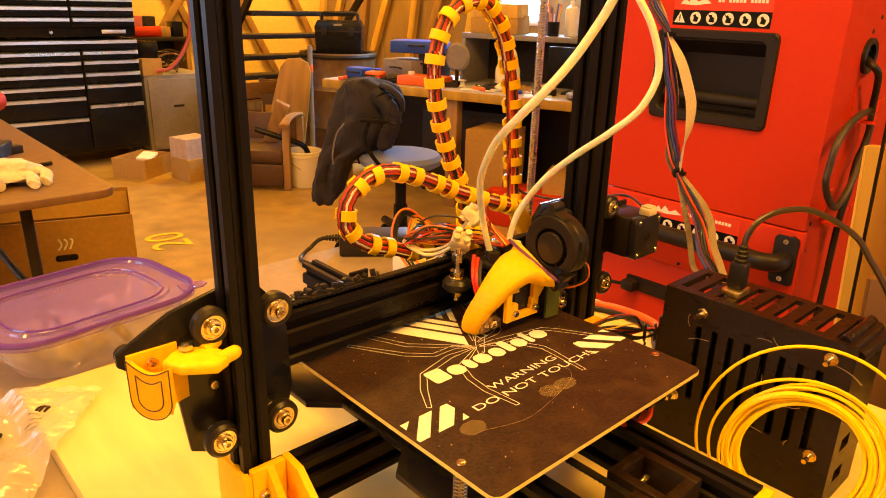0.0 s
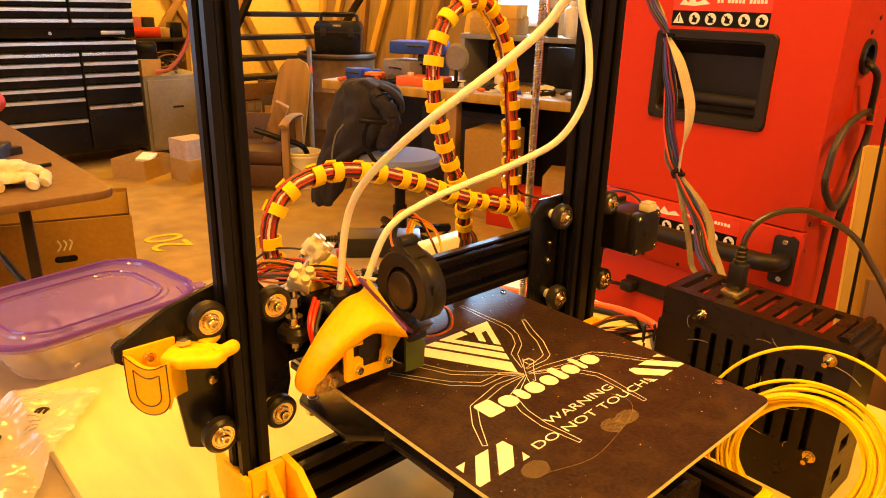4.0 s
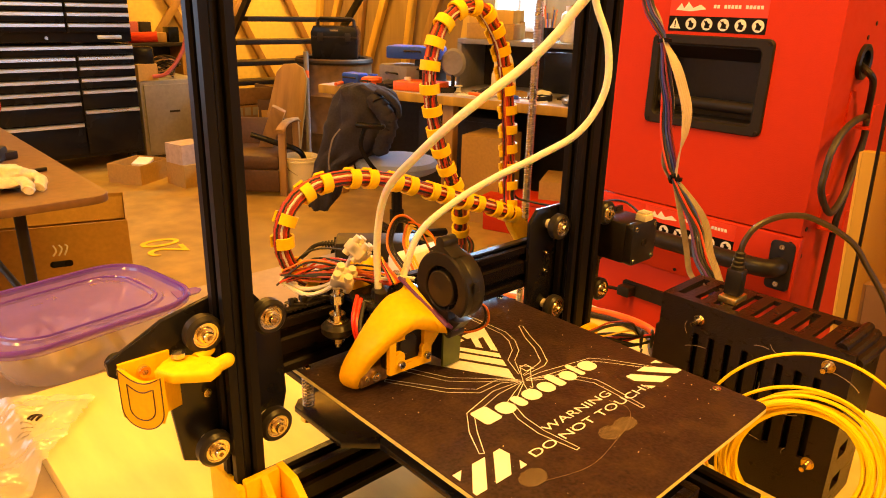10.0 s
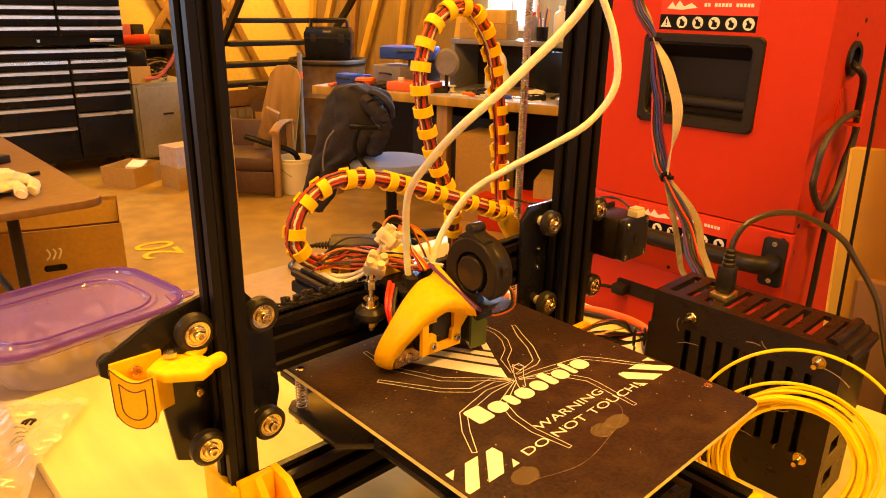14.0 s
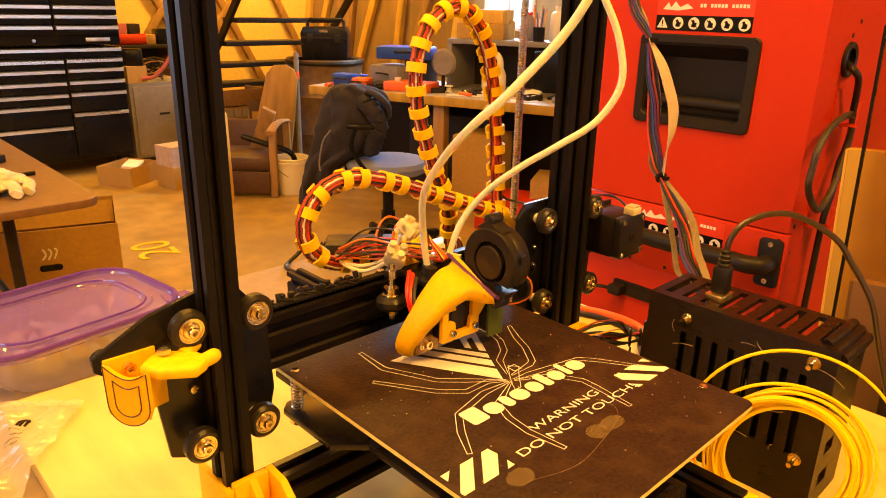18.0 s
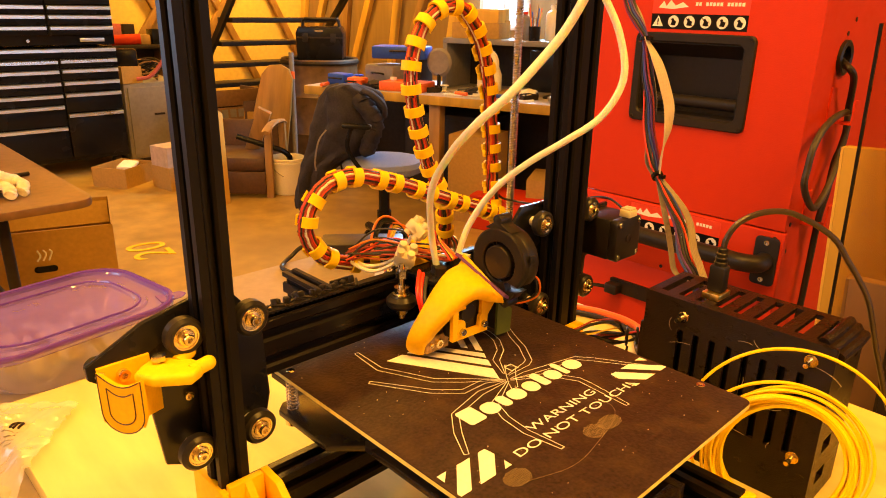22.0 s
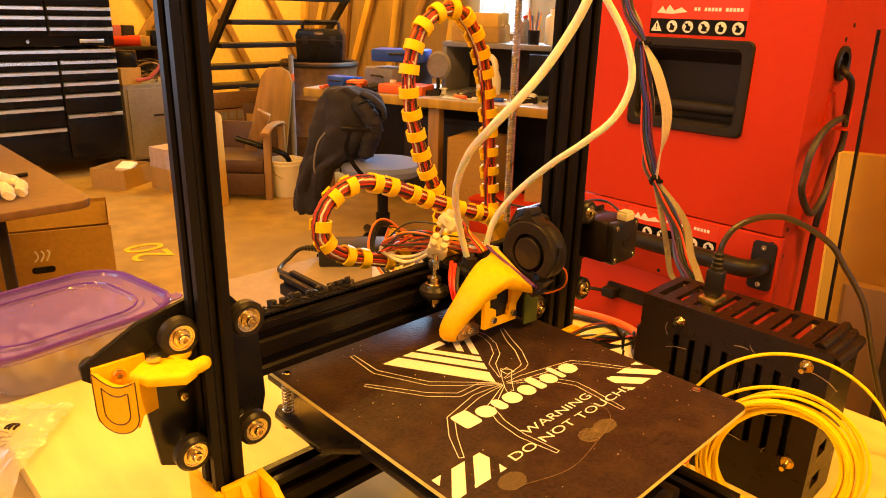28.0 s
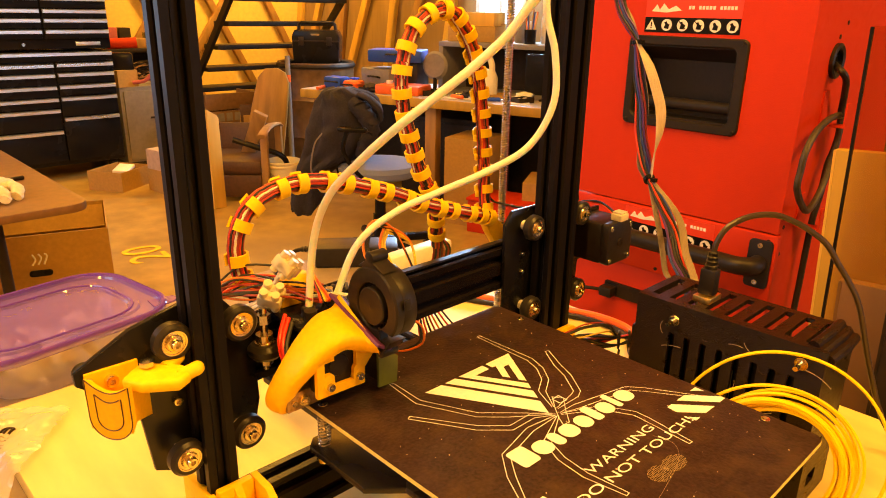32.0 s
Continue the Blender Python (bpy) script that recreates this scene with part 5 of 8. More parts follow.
part("stray_strand", b, M_RESIDUE, bed_part, "hair-thin stray plastic strand")


# ---- gantry ----
b = bmesh.new()
prism(b, slot_profile(0.020, 0.040), "x", -0.132, 0.166)
gantry = part("cross_beam", b, M_ALUX, printer, "black slotted cross beam", smooth=0, m=pose(0, -0.018, 0.157))
G = Matrix.Translation((0, 0.018, -0.157))          # printer space to the beam's space


def v_wheel(x, y, z, parent, spacer=True):
    """Grooved wheel on a bolt, axle along y, facing the front."""
    m = G @ pose(x, y, z, 90, 0, 0)
    b = bmesh.new()
    lathe(b, [(0.0080, -0.0050), (0.0098, -0.0051), (0.0119, -0.0028), (0.0119, -0.0012), (0.0119, 0.0012), (0.0119, 0.0028), (0.0098, 0.0051), (0.0080, 0.0050), (0.0080, -0.0050)], m, 36)
    w_ = part("wheel", b, M_RUBBER, parent, "black grooved plastic wheel")
    b = bmesh.new()
    lathe(b, [(0.0026, 0.0038), (0.0050, 0.0044), (0.0056, 0.0036), (0.0070, 0.0037), (0.0072, 0.0044), (0.0079, 0.0045), (0.0079, -0.003)], m, 28)
    lathe(b, [(0.0046, 0.0038), (0.0046, 0.0058), (0.0028, 0.0060)], m, 20)
    lathe(b, [(0.0016, 0.0066), (0.0017, 0.0094), (0.0030, 0.0094), (0.0034, 0.0088), (0.0034, 0.0050)], m, 18)
    part("bearing_bolt", b, M_BRASS, parent, "brass-toned bearing with socket bolt")
    if spacer:
        b = bmesh.new()
        cyl(b, m @ Vector((0, 0, -0.0052)), m @ Vector((0, 0, -0.0128)), 0.0045, 16)
        part("spacer", b, M_WHITE, parent, "white nylon spacer")


b = bmesh.new()
prism(b, [(-0.238, 0.178), (-0.2385, 0.186), (-0.205, 0.2035), (-0.172, 0.2115), (-0.150, 0.2115), (-0.140, 0.199), (-0.128, 0.188), (-0.125, 0.126), (-0.131, 0.100), (-0.188, 0.097), (-0.2005, 0.103), (-0.206, 0.150), (-0.226, 0.168)], "y", -0.0325, -0.0285, 0.0005)
b.transform(G)
part("left_plate", b, M_PLATE, gantry, "black acrylic gantry plate")
for x, z in ((-0.186, 0.1947), (-0.1423, 0.1934), (-0.1852, 0.1127), (-0.1422, 0.1127)):
    v_wheel(x, -0.045, z, gantry)
b = bmesh.new()
for x, z in ((-0.1825, 0.1475), (-0.232, 0.180)):
    socket_bolt(b, G @ Vector((x, -0.0325, z)), (0, -1, 0), 0.0030, 0.0034)
pieces("plate_bolt", b, M_BRASS, gantry)
b = bmesh.new()
lathe(b, [(0.003, 0.0), (0.0056, 0.0), (0.0062, 0.001), (0.0054, 0.002), (0.0054, 0.007), (0.0062, 0.008), (0.003, 0.008)], G @ pose(-0.2305, -0.0200, 0.1805, 90, 0, 0), 24)
part("belt_pulley", b, M_BLACK, gantry, "black belt idler behind the plate")
b = bmesh.new()
prism(b, [(0.132, 0.098), (0.130, 0.200), (0.140, 0.212), (0.240, 0.212), (0.246, 0.193), (0.279, 0.193), (0.279, 0.146), (0.247, 0.140), (0.245, 0.098)], "y", -0.0325, -0.0285, 0.0005)
b.transform(G)
part("right_plate", b, M_PLATE, gantry, "black acrylic gantry plate")
for x, z in ((0.155, 0.1965), (0.228, 0.197), (0.157, 0.1155), (0.230, 0.1155)):
    v_wheel(x, -0.045, z, gantry)
b = bmesh.new()
for x, z in ((0.1545, 0.168), (0.1545, 0.150)):
    socket_bolt(b, G @ Vector((x, -0.0325, z)), (0, -1, 0), 0.0026, 0.003)
pieces("plate_bolt", b, M_STEEL, gantry)
# stepper motor
b = bmesh.new()
box(b, 0.232, 0.274, -0.068, -0.0328, 0.148, 0.190, 0.003)
b.transform(G)
part("stepper_motor", b, M_BLACK, gantry, "black square stepper motor")
b = bmesh.new()
prism(b, rounded(0.2318, 0.2742, 0.1478, 0.1902, 0.005, 3), "y", -0.0765, -0.0682, 0.0008)
b.transform(G)
part("motor_end_cap", b, M_BLACK, gantry, "black cast motor end cap")
b = bmesh.new()
for x in (0.2365, 0.2695):
    for z in (0.1525, 0.1855):
        socket_bolt(b, G @ Vector((x, -0.0765, z)), (0, -1, 0), 0.0026, 0.0014)
pieces("motor_screw", b, M_STEEL, gantry)
b = bmesh.new()
lathe(b, [(0.0, 0.0005), (0.0028, 0.0005), (0.0028, 0.0012), (0.0045, 0.0012), (0.0045, 0.0)], G @ pose(0.253, -0.0765, 0.169, 90, 0, 0), 20)
part("motor_shaft", b, M_DARK, gantry)
b = bmesh.new()
box(b, 0.249, 0.263, -0.078, -0.066, 0.1905, 0.1975, 0.001)
for k in range(4):
    box(b, 0.2503 + 0.003 * k, 0.2522 + 0.003 * k, -0.077, -0.067, 0.1976, 0.1995)
b.transform(G)
part("motor_connector", b, M_CREAM, gantry, "cream plug on the motor")
for k in range(3):
    b = bmesh.new()
    tube(b, [G @ Vector(p) for p in smooth_run([(0.252 + 0.003 * k, -0.068, 0.195), (0.250, -0.052, 0.204 + 0.001 * k), (0.238, -0.038, 0.206), (0.220, -0.028, 0.203)], 14)], 0.0008, 6)
    part("motor_wire", b, M_WIRE[(0, 1, 4)[k]], gantry)
# belt over the beam
b = bmesh.new()
box(b, -0.235, 0.24, -0.0215, -0.0155, 0.1792, 0.1806)
for k in range(118):
    x = -0.233 + 0.004 * k
    box(b, x, x + 0.0018, -0.0215, -0.0155, 0.1784, 0.1791)
b.transform(G)
part("beam_belt", b, M_BLACK, gantry, "toothed black belt over the beam", smooth=0)
rt = random.Random(14)
for k in range(15):
    x = -0.128 + 0.0062 * k + rt.uniform(-0.002, 0.002)
    b = bmesh.new()
    obox(b, pose(x, -0.016 + rt.uniform(-0.004, 0.003), 0.1835, rt.uniform(-20, 20), rt.uniform(-25, 25), rt.uniform(-30, 30)), rt.uniform(0.003, 0.0055), rt.uniform(0.003, 0.0048), rt.uniform(0.003, 0.0062), 0.0006)
    obox(b, pose(x + 0.002, -0.018, 0.1818, 0, rt.uniform(-25, 25), rt.uniform(-60, 60)), rt.uniform(0.007, 0.014), 0.0022, 0.0013, 0.0003)
    b.transform(G)
    part("belt_tie", b, M_BLACK, gantry, "black cable tie clamping the belt")
# yellow printed cable cup and arm on the left plate
CUP_A, CUP_E, CUP_D = Vector((-0.2345, -0.0355, 0)), Vector((0.53, -0.848, 0)), Vector((0.60, 0.80, 0)).normalized()


def cup_outline(k=1.0, n=12):
    """The cup's face: a rounded shield with a dipped top edge, as (along, up)."""
    top = [(0.0292 * i / n, 0.1832 - 0.0006 * i / n - 0.0062 * math.sin(math.pi * i / n)) for i in range(n + 1)]
    low = [(0.0148 + 0.0144 * math.cos(radians(a)), 0.1590 - 0.0130 * math.sin(radians(a)) + 0.0010 * math.cos(radians(a))) for a in range(0, 181, 12)]
    return [((u_ - 0.0145) * k + 0.0145, (w_ - 0.1665) * k + 0.1665) for u_, w_ in top + low]


def cup_wall(b, outline, p0, along, through, th):
    """A wall pushed back by th from a face whose outline is (along, up)."""
    a_ = [b.verts.new((p0.x + along.x * u_, p0.y + along.y * u_, w_)) for u_, w_ in outline]
    c_ = [b.verts.new((p0.x + along.x * u_ + through.x * th, p0.y + along.y * u_ + through.y * th, w_)) for u_, w_ in outline]
    b.faces.new(a_), b.faces.new(c_)
    for k in range(len(a_)):
        b.faces.new((a_[k], a_[(k + 1) % len(a_)], c_[(k + 1) % len(a_)], c_[k]))


b = bmesh.new()
cup_wall(b, cup_outline(), CUP_A, CUP_E, Vector((0.848, 0.53, 0)), 0.0030)
corner = CUP_A + CUP_E * 0.0292
ln = (-0.0327 - corner.y) / CUP_D.y
cup_wall(b, [(0.0, 0.1790), (0.006, 0.1790), (ln, 0.1800), (ln, 0.1440), (0.0, 0.1590)], corner + CUP_D * 0.0006, CUP_D, Vector((-0.80, 0.60, 0)), 0.0030)
box(b, -0.2335, -0.2035, -0.0352, -0.0327, 0.150, 0.1850, 0.0005)
prism(b, [(-0.2320, -0.0370), (-0.2190, -0.0590), (-0.2060, -0.0365)], "z", 0.152, 0.170)
b.transform(G)
cup = part("cable_cup", b, M_YELLOW, gantry, "yellow printed cup with scorched outline")
CUP_N = Vector((-0.848, -0.53, 0))
for k in (0.985, 0.60):
    b = bmesh.new()
    pts = []
    for u_, w_ in cup_outline(k):
        p = CUP_A + CUP_E * u_ + CUP_N * 0.0001
        pts.append((p.x, p.y, w_ - (0.0 if k > 0.9 else 0.002)))
    tube(b, pts + [pts[0]], 0.0004, 5)
    b.transform(G)
    part("scorch_line", b, M_LEATHER, cup, "dark scorched groove")
b = bmesh.new()
socket_bolt(b, G @ Vector((-0.2200, -0.0353, 0.1775)), (0, -1, 0), 0.0038, 0.004)
part("cup_bolt", b, M_BRASS, cup, "zinc bolt inside the cup")
b = bmesh.new()
prism(b, [(-0.2185, -0.0500), (-0.2110, -0.0430), (-0.2055, -0.0400), (-0.1985, -0.0415), (-0.1933, -0.0465), (-0.1862, -0.0545), (-0.1842, -0.0600), (-0.1865, -0.0685), (-0.1954, -0.0735), (-0.2037, -0.0682), (-0.2130, -0.0620)], "z", 0.1765, 0.1838, 0.0020)
for p0, p1, r0 in (((-0.1935, -0.0500, 0.1812), (-0.1835, -0.0450, 0.1832), 0.0042), ((-0.1915, -0.0640, 0.1802), (-0.1795, -0.0620, 0.1812), 0.0044)):
    tube(b, smooth_run([p0, Vector(p0).lerp(Vector(p1), 0.5), p1], 8), r0, 12)
    bmesh.ops.create_uvsphere(b, u_segments=12, v_segments=8, radius=r0, matrix=Matrix.Translation(p1))
b.transform(G)
part("cable_arm", b, M_YCLIP, gantry, "yellow printed guide arm with two finger ends", smooth=60)
b = bmesh.new()
lathe(b, [(0.0, 0.0035), (0.003, 0.0035), (0.0045, 0.003), (0.0045, 0.0)], G @ pose(-0.2025, -0.0470, 0.1852), 6)
part("arm_bolt", b, M_STEEL, gantry)


# ---- print head ----
HEAD = pose(-0.06, -0.05, 0.18)
H = Matrix.Translation((0.06, 0.05, -0.18))
b = bmesh.new()
prism(b, rounded(-0.074, -0.020, -0.066, 0.006, 0.006), "z", 0.1815, 0.1855, 0.0005)
b.transform(H)
head = part("print_head", b, M_PLATE, printer, "print head on a black carriage plate with yellow duct and blower", m=HEAD)


def hpart(name, b, m, label="", smooth=35):
    b.transform(H)
    return part(name, b, m, head, label, smooth)


for x, y, z in ((-0.087, -0.042, 0.1665), (-0.034, -0.042, 0.162), (-0.052, 0.0075, 0.162)):
    b = bmesh.new()
    lathe(b, [(0.003, -0.005), (0.009, -0.005), (0.0118, -0.002), (0.0118, 0.002), (0.009, 0.005), (0.003, 0.005)], pose(x, y, z), 28)
    hpart("carriage_wheel", b, M_RUBBER, "black grooved wheel on an upright bolt")
    b = bmesh.new()
    lathe(b, [(0.0026, 0.0052), (0.0072, 0.0052), (0.0072, 0.0066), (0.0058, 0.0068), (0.0058, 0.0118), (0.0026, 0.0118)], pose(x, y, z), 20)
    hpart("spacer", b, M_BRASS, "brass-toned washer and spacer")
    b = bmesh.new()
    cyl(b, (x, y, z - 0.014), (x, y, 0.197), 0.0026, 12)
    cyl(b, (x, y, 0.1862), (x, y, 0.1925), 0.0050, 6)
    cyl(b, (x, y, z - 0.0105), (x, y, z - 0.0055), 0.0046, 6)
    hpart("wheel_bolt", b, M_STEEL, "steel bolt with lock nuts")
# heat sink, heater block, nozzle
b = bmesh.new()
for k in range(8):
    cyl(b, (-0.060, -0.057, 0.157 + 0.0036 * k), (-0.060, -0.057, 0.1587 + 0.0036 * k), 0.0085, 24)
cyl(b, (-0.060, -0.057, 0.150), (-0.060, -0.057, 0.192), 0.0045, 16)
hpart("heat_sink", b, M_DARK, "finned heat sink")
b = bmesh.new()
box(b, -0.0950, -0.0720, -0.0800, -0.0620, 0.1372, 0.1500, 0.0006)
hb = hpart("heater_block", b, M_SCORCHED, "scorched aluminium heater block")
b = bmesh.new()
socket_bolt(b, (-0.0835, -0.0800, 0.1435), (0, -1, 0), 0.0036, 0.003)
socket_bolt(b, (-0.0905, -0.0800, 0.1435), (0, -1, 0), 0.0020, 0.002)
b.transform(H)
pieces("heater_bolt", b, M_BRASS, head)
b = bmesh.new()
lathe(b, [(0.0, 0.1310), (0.0008, 0.1310), (0.0032, 0.1335), (0.0036, 0.1338), (0.0036, 0.1365)], pose(-0.069, -0.066, 0), 12)
hpart("nozzle", b, M_BRASS)
# tube fittings
for x, y in ((-0.057, -0.050), (-0.033, -0.046)):
    b = bmesh.new()
    lathe(b, [(0.0055, 0.181), (0.0055, 0.186), (0.0048, 0.187), (0.0048, 0.191), (0.0036, 0.192)], pose(x, y, 0.0), 16)
    hpart("tube_fitting", b, M_BLACK, "black push-in tube fitting")
# hot-end fan in its yellow frame, facing the front
b = bmesh.new()
box(b, -0.0775, -0.0430, -0.0875, -0.0785, 0.1475, 0.1790, 0.001)
hpart("hotend_fan", b, M_BLACK, "small black square fan")
b = bmesh.new()
lathe(b, [(0.0, 0.0012), (0.0072, 0.0012), (0.0078, 0.0004), (0.0078, -0.002)], pose(-0.0605, -0.0877, 0.1640, 90, 0, 0), 24)
hpart("fan_hub", b, M_BLACK)
yf = -0.0915
b = bmesh.new()
for poly in ([(-0.0792, 0.1463), (-0.0417, 0.1451), (-0.0417, 0.1508), (-0.0792, 0.1520)],
             [(-0.0792, 0.1522), (-0.0738, 0.1520), (-0.0735, 0.1740), (-0.0792, 0.1700)],
             [(-0.0484, 0.1513), (-0.0417, 0.1510), (-0.0405, 0.1850), (-0.0484, 0.1850)],
             [(-0.0733, 0.1742), (-0.0733, 0.1700), (-0.0660, 0.1700), (-0.0660, 0.1790)],
             [(-0.0545, 0.1800), (-0.0486, 0.1800), (-0.0486, 0.1850), (-0.0545, 0.1850)]):
    prism(b, poly, "y", yf, yf + 0.0035)
for x, z in ((-0.0701, 0.1526), (-0.0466, 0.1523), (-0.0476, 0.1765)):
    prism(b, [(x + 0.0046 * math.cos(radians(a)), z + 0.0046 * math.sin(radians(a))) for a in range(0, 360, 30)], "y", yf - 0.0004, yf + 0.0033)
    prism(b, rounded(x - 0.0040, x + 0.0040, z - 0.001, z + 0.0085, 0.003, 3), "y", yf - 0.0001, yf + 0.0031)
hpart("fan_frame", b, M_YELLOW, "yellow printed fan frame")
b = bmesh.new()
prism(b, [(-0.0415, 0.1510), (-0.0405, 0.1835), (-0.0330, 0.1830), (-0.0255, 0.1690)], "y", yf + 0.0038, yf + 0.0100)
hpart("frame_brace", b, M_YELLOW, "yellow printed brace beside the fan")
b = bmesh.new()
for x, z in ((-0.0701, 0.1526), (-0.0466, 0.1523), (-0.0476, 0.1765)):
    socket_bolt(b, (x, yf - 0.0004, z), (0, -1, 0), 0.0027, 0.0028)
socket_bolt(b, (-0.0345, yf - 0.008, 0.1735), (-0.3, -1, -0.5), 0.0034, 0.007)
socket_bolt(b, (-0.0365, yf - 0.008, 0.1735), (-0.3, -1, -0.5), 0.0042, 0.003)
b.transform(H)
pieces("frame_screw", b, M_STEEL, head)
# sensor plate
b = bmesh.new()
box(b, -0.0290, -0.0150, -0.0880, -0.0660, 0.1400, 0.1640, 0.0008)
hpart("sensor_body", b, M_BLACK, "black sensor body")
b = bmesh.new()
prism(b, [(-0.0290, 0.1355), (-0.0125, 0.1345), (-0.0115, 0.1545), (-0.0150, 0.1570), (-0.0150, 0.1640), (-0.0290, 0.1640)], "y", -0.0905, -0.0884)
hpart("sensor_plate", b, M_PCB, "olive green sensor plate")
# blower
def reach(poly, a):
    """How far an outline lies from its middle in the direction a."""
    d = Vector((math.cos(a), math.sin(a)))
    best = 0.0
    for p, q in zip(poly, poly[1:] + poly[:1]):
        p, e = Vector(p), Vector(q) - Vector(p)
        den = d.x * e.y - d.y * e.x
        if abs(den) > 1e-12:
            t_, u_ = (p.x * e.y - p.y * e.x) / den, (p.x * d.y - p.y * d.x) / den
            if t_ > 0 and -1e-6 <= u_ <= 1 + 1e-6:
                best = max(best, t_)
    return best


def open_face(b, poly, r, x0, x1, n=72):
    """A shell between an outline and a round hole, from x0 back to x1."""
    rows = []
    for k in range(n):
        a = 2 * math.pi * k / n
        c, s_ = math.cos(a), math.sin(a)
        big = reach(poly, a)
        rows.append([b.verts.new((x, q * c, q * s_)) for x, q in ((x1, r), (x0 + 0.0008, r), (x0, r + 0.0008), (x0, big - 0.0012), (x0 + 0.0012, big), (x1 + 0.0003, big))])
    for k in range(n):
        p, q = rows[k], rows[(k + 1) % n]
        for j in range(5):
            b.faces.new((p[j], p[j + 1], q[j + 1], q[j]))


BL = pose(-0.0400, -0.0985, 0.2030)                  # centre of its face, facing -x
b = bmesh.new()
vol = [(-(0.0245 + 0.0040 * (a / 360)) * math.cos(radians(a - 40)), (0.0245 + 0.0040 * (a / 360)) * math.sin(radians(a - 40))) for a in range(0, 300, 10)]
vol += [(-0.0105, -0.0285), (0.0290, -0.0085)]
prism(b, vol, "x", 0.0062, 0.0175, 0.0012)
open_face(b, vol, 0.0156, 0.0, 0.0060)
lug = [(0.004 + 0.0042 * math.cos(radians(a)), 0.0315 + 0.0042 * math.sin(radians(a))) for a in range(-30, 211, 20)] + [(-0.010, 0.0245), (0.016, 0.0235)]
prism(b, lug, "x", 0.001, 0.014, 0.0006)
lug2 = [(-0.006 + 0.0042 * math.cos(radians(a)), -0.0315 + 0.0042 * math.sin(radians(a))) for a in range(150, 391, 20)] + [(0.006, -0.022), (-0.018, -0.020)]
prism(b, lug2, "x", 0.001, 0.014, 0.0006)
b.transform(BL)
hpart("blower_housing", b, M_BLACK, "black moulded blower housing")
b = bmesh.new()
lathe(b, [(0.0, 0.0018), (0.0015, 0.0014), (0.0121, 0.0014), (0.0129, 0.0006), (0.0129, -0.0060)], BL @ pose(0, 0, 0, 0, -90, 0), 36)
hpart("blower_hub", b, M_BLACK, "black blower hub")
for k in range(26):
    a = radians(360 / 26 * k)
    b = bmesh.new()
    obox(b, BL @ Matrix.Translation((0.0042, 0.0142 * math.cos(a), 0.0142 * math.sin(a))) @ Matrix.Rotation(a + 0.5, 4, "X"), 0.0030, 0.0026, 0.0006)
    hpart("blower_blade", b, M_BLACK)
b = bmesh.new()
obox(b, BL @ pose(0.0075, -0.0262, 0.007), 0.005, 0.0015, 0.007, 0.0004)
hpart("housing_clip", b, M_BLACK)
# purple spacer and yellow duct
WIDE, OUT = Vector((0, -0.936, -0.35)).normalized(), Vector((-0.545, 0.294, -0.787)).normalized()
GASKET = Vector((-0.0390, -0.0835, 0.1868))
b = bmesh.new()
m_ = Matrix((WIDE, OUT.cross(WIDE).normalized(), OUT)).transposed().to_4x4()
m_.translation = GASKET
obox(b, m_, 0.0560, 0.0165, 0.0024, 0.0004)
hpart("duct_gasket", b, M_PURPLEBOARD, "purple gasket between blower and duct")


def duct():
    b = bmesh.new()
    run = smooth_run([GASKET + OUT * 0.0013, GASKET + OUT * 0.0070 + Vector((-0.004, 0, 0.002)), (-0.0615, -0.0830, 0.1862), (-0.0752, -0.0815, 0.1785), (-0.0860, -0.0790, 0.1672), (-0.0934, -0.0742, 0.1540), (-0.0958, -0.0700, 0.1425), (-0.0885, -0.0665, 0.1345)], 32)
    rings = []
    n = len(run)
    for i, p in enumerate(run):
        k = i / (n - 1)
        d = (run[min(i + 1, n - 1)] - run[max(i - 1, 0)]).normalized()
        wide = WIDE.lerp(Vector((0.35, -0.94, 0)), k)
        wide = (wide - d * wide.dot(d)).normalized()
        up = d.cross(wide)
        hw = float(np.interp(k, (0, 0.10, 0.25, 0.45, 0.65, 0.85, 1), (0.0268, 0.0225, 0.0172, 0.0128, 0.0092, 0.0078, 0.0070)))
        hh = 0.0078 - 0.0018 * k
        if k > 0.92:
            hw, hh = hw * (1 - (k - 0.92) * 5), hh * (1 - (k - 0.92) * 5)
        ring = []
        for a in range(0, 360, 18):
            c, s = math.cos(radians(a)), math.sin(radians(a))
            c, s = math.copysign(abs(c) ** 0.55, c), math.copysign(abs(s) ** 0.55, s)
            ring.append(b.verts.new(p + wide * hw * c + up * hh * s))
        rings.append(ring)
    for r0, r1 in zip(rings, rings[1:]):
        for j in range(len(r0)):
            b.faces.new((r0[j], r0[(j + 1) % len(r0)], r1[(j + 1) % len(r0)], r1[j]))
    b.faces.new(rings[0][::-1]), b.faces.new(rings[-1])
    hpart("air_duct", b, M_YELLOW, "smooth yellow printed air duct", smooth=60)


duct()
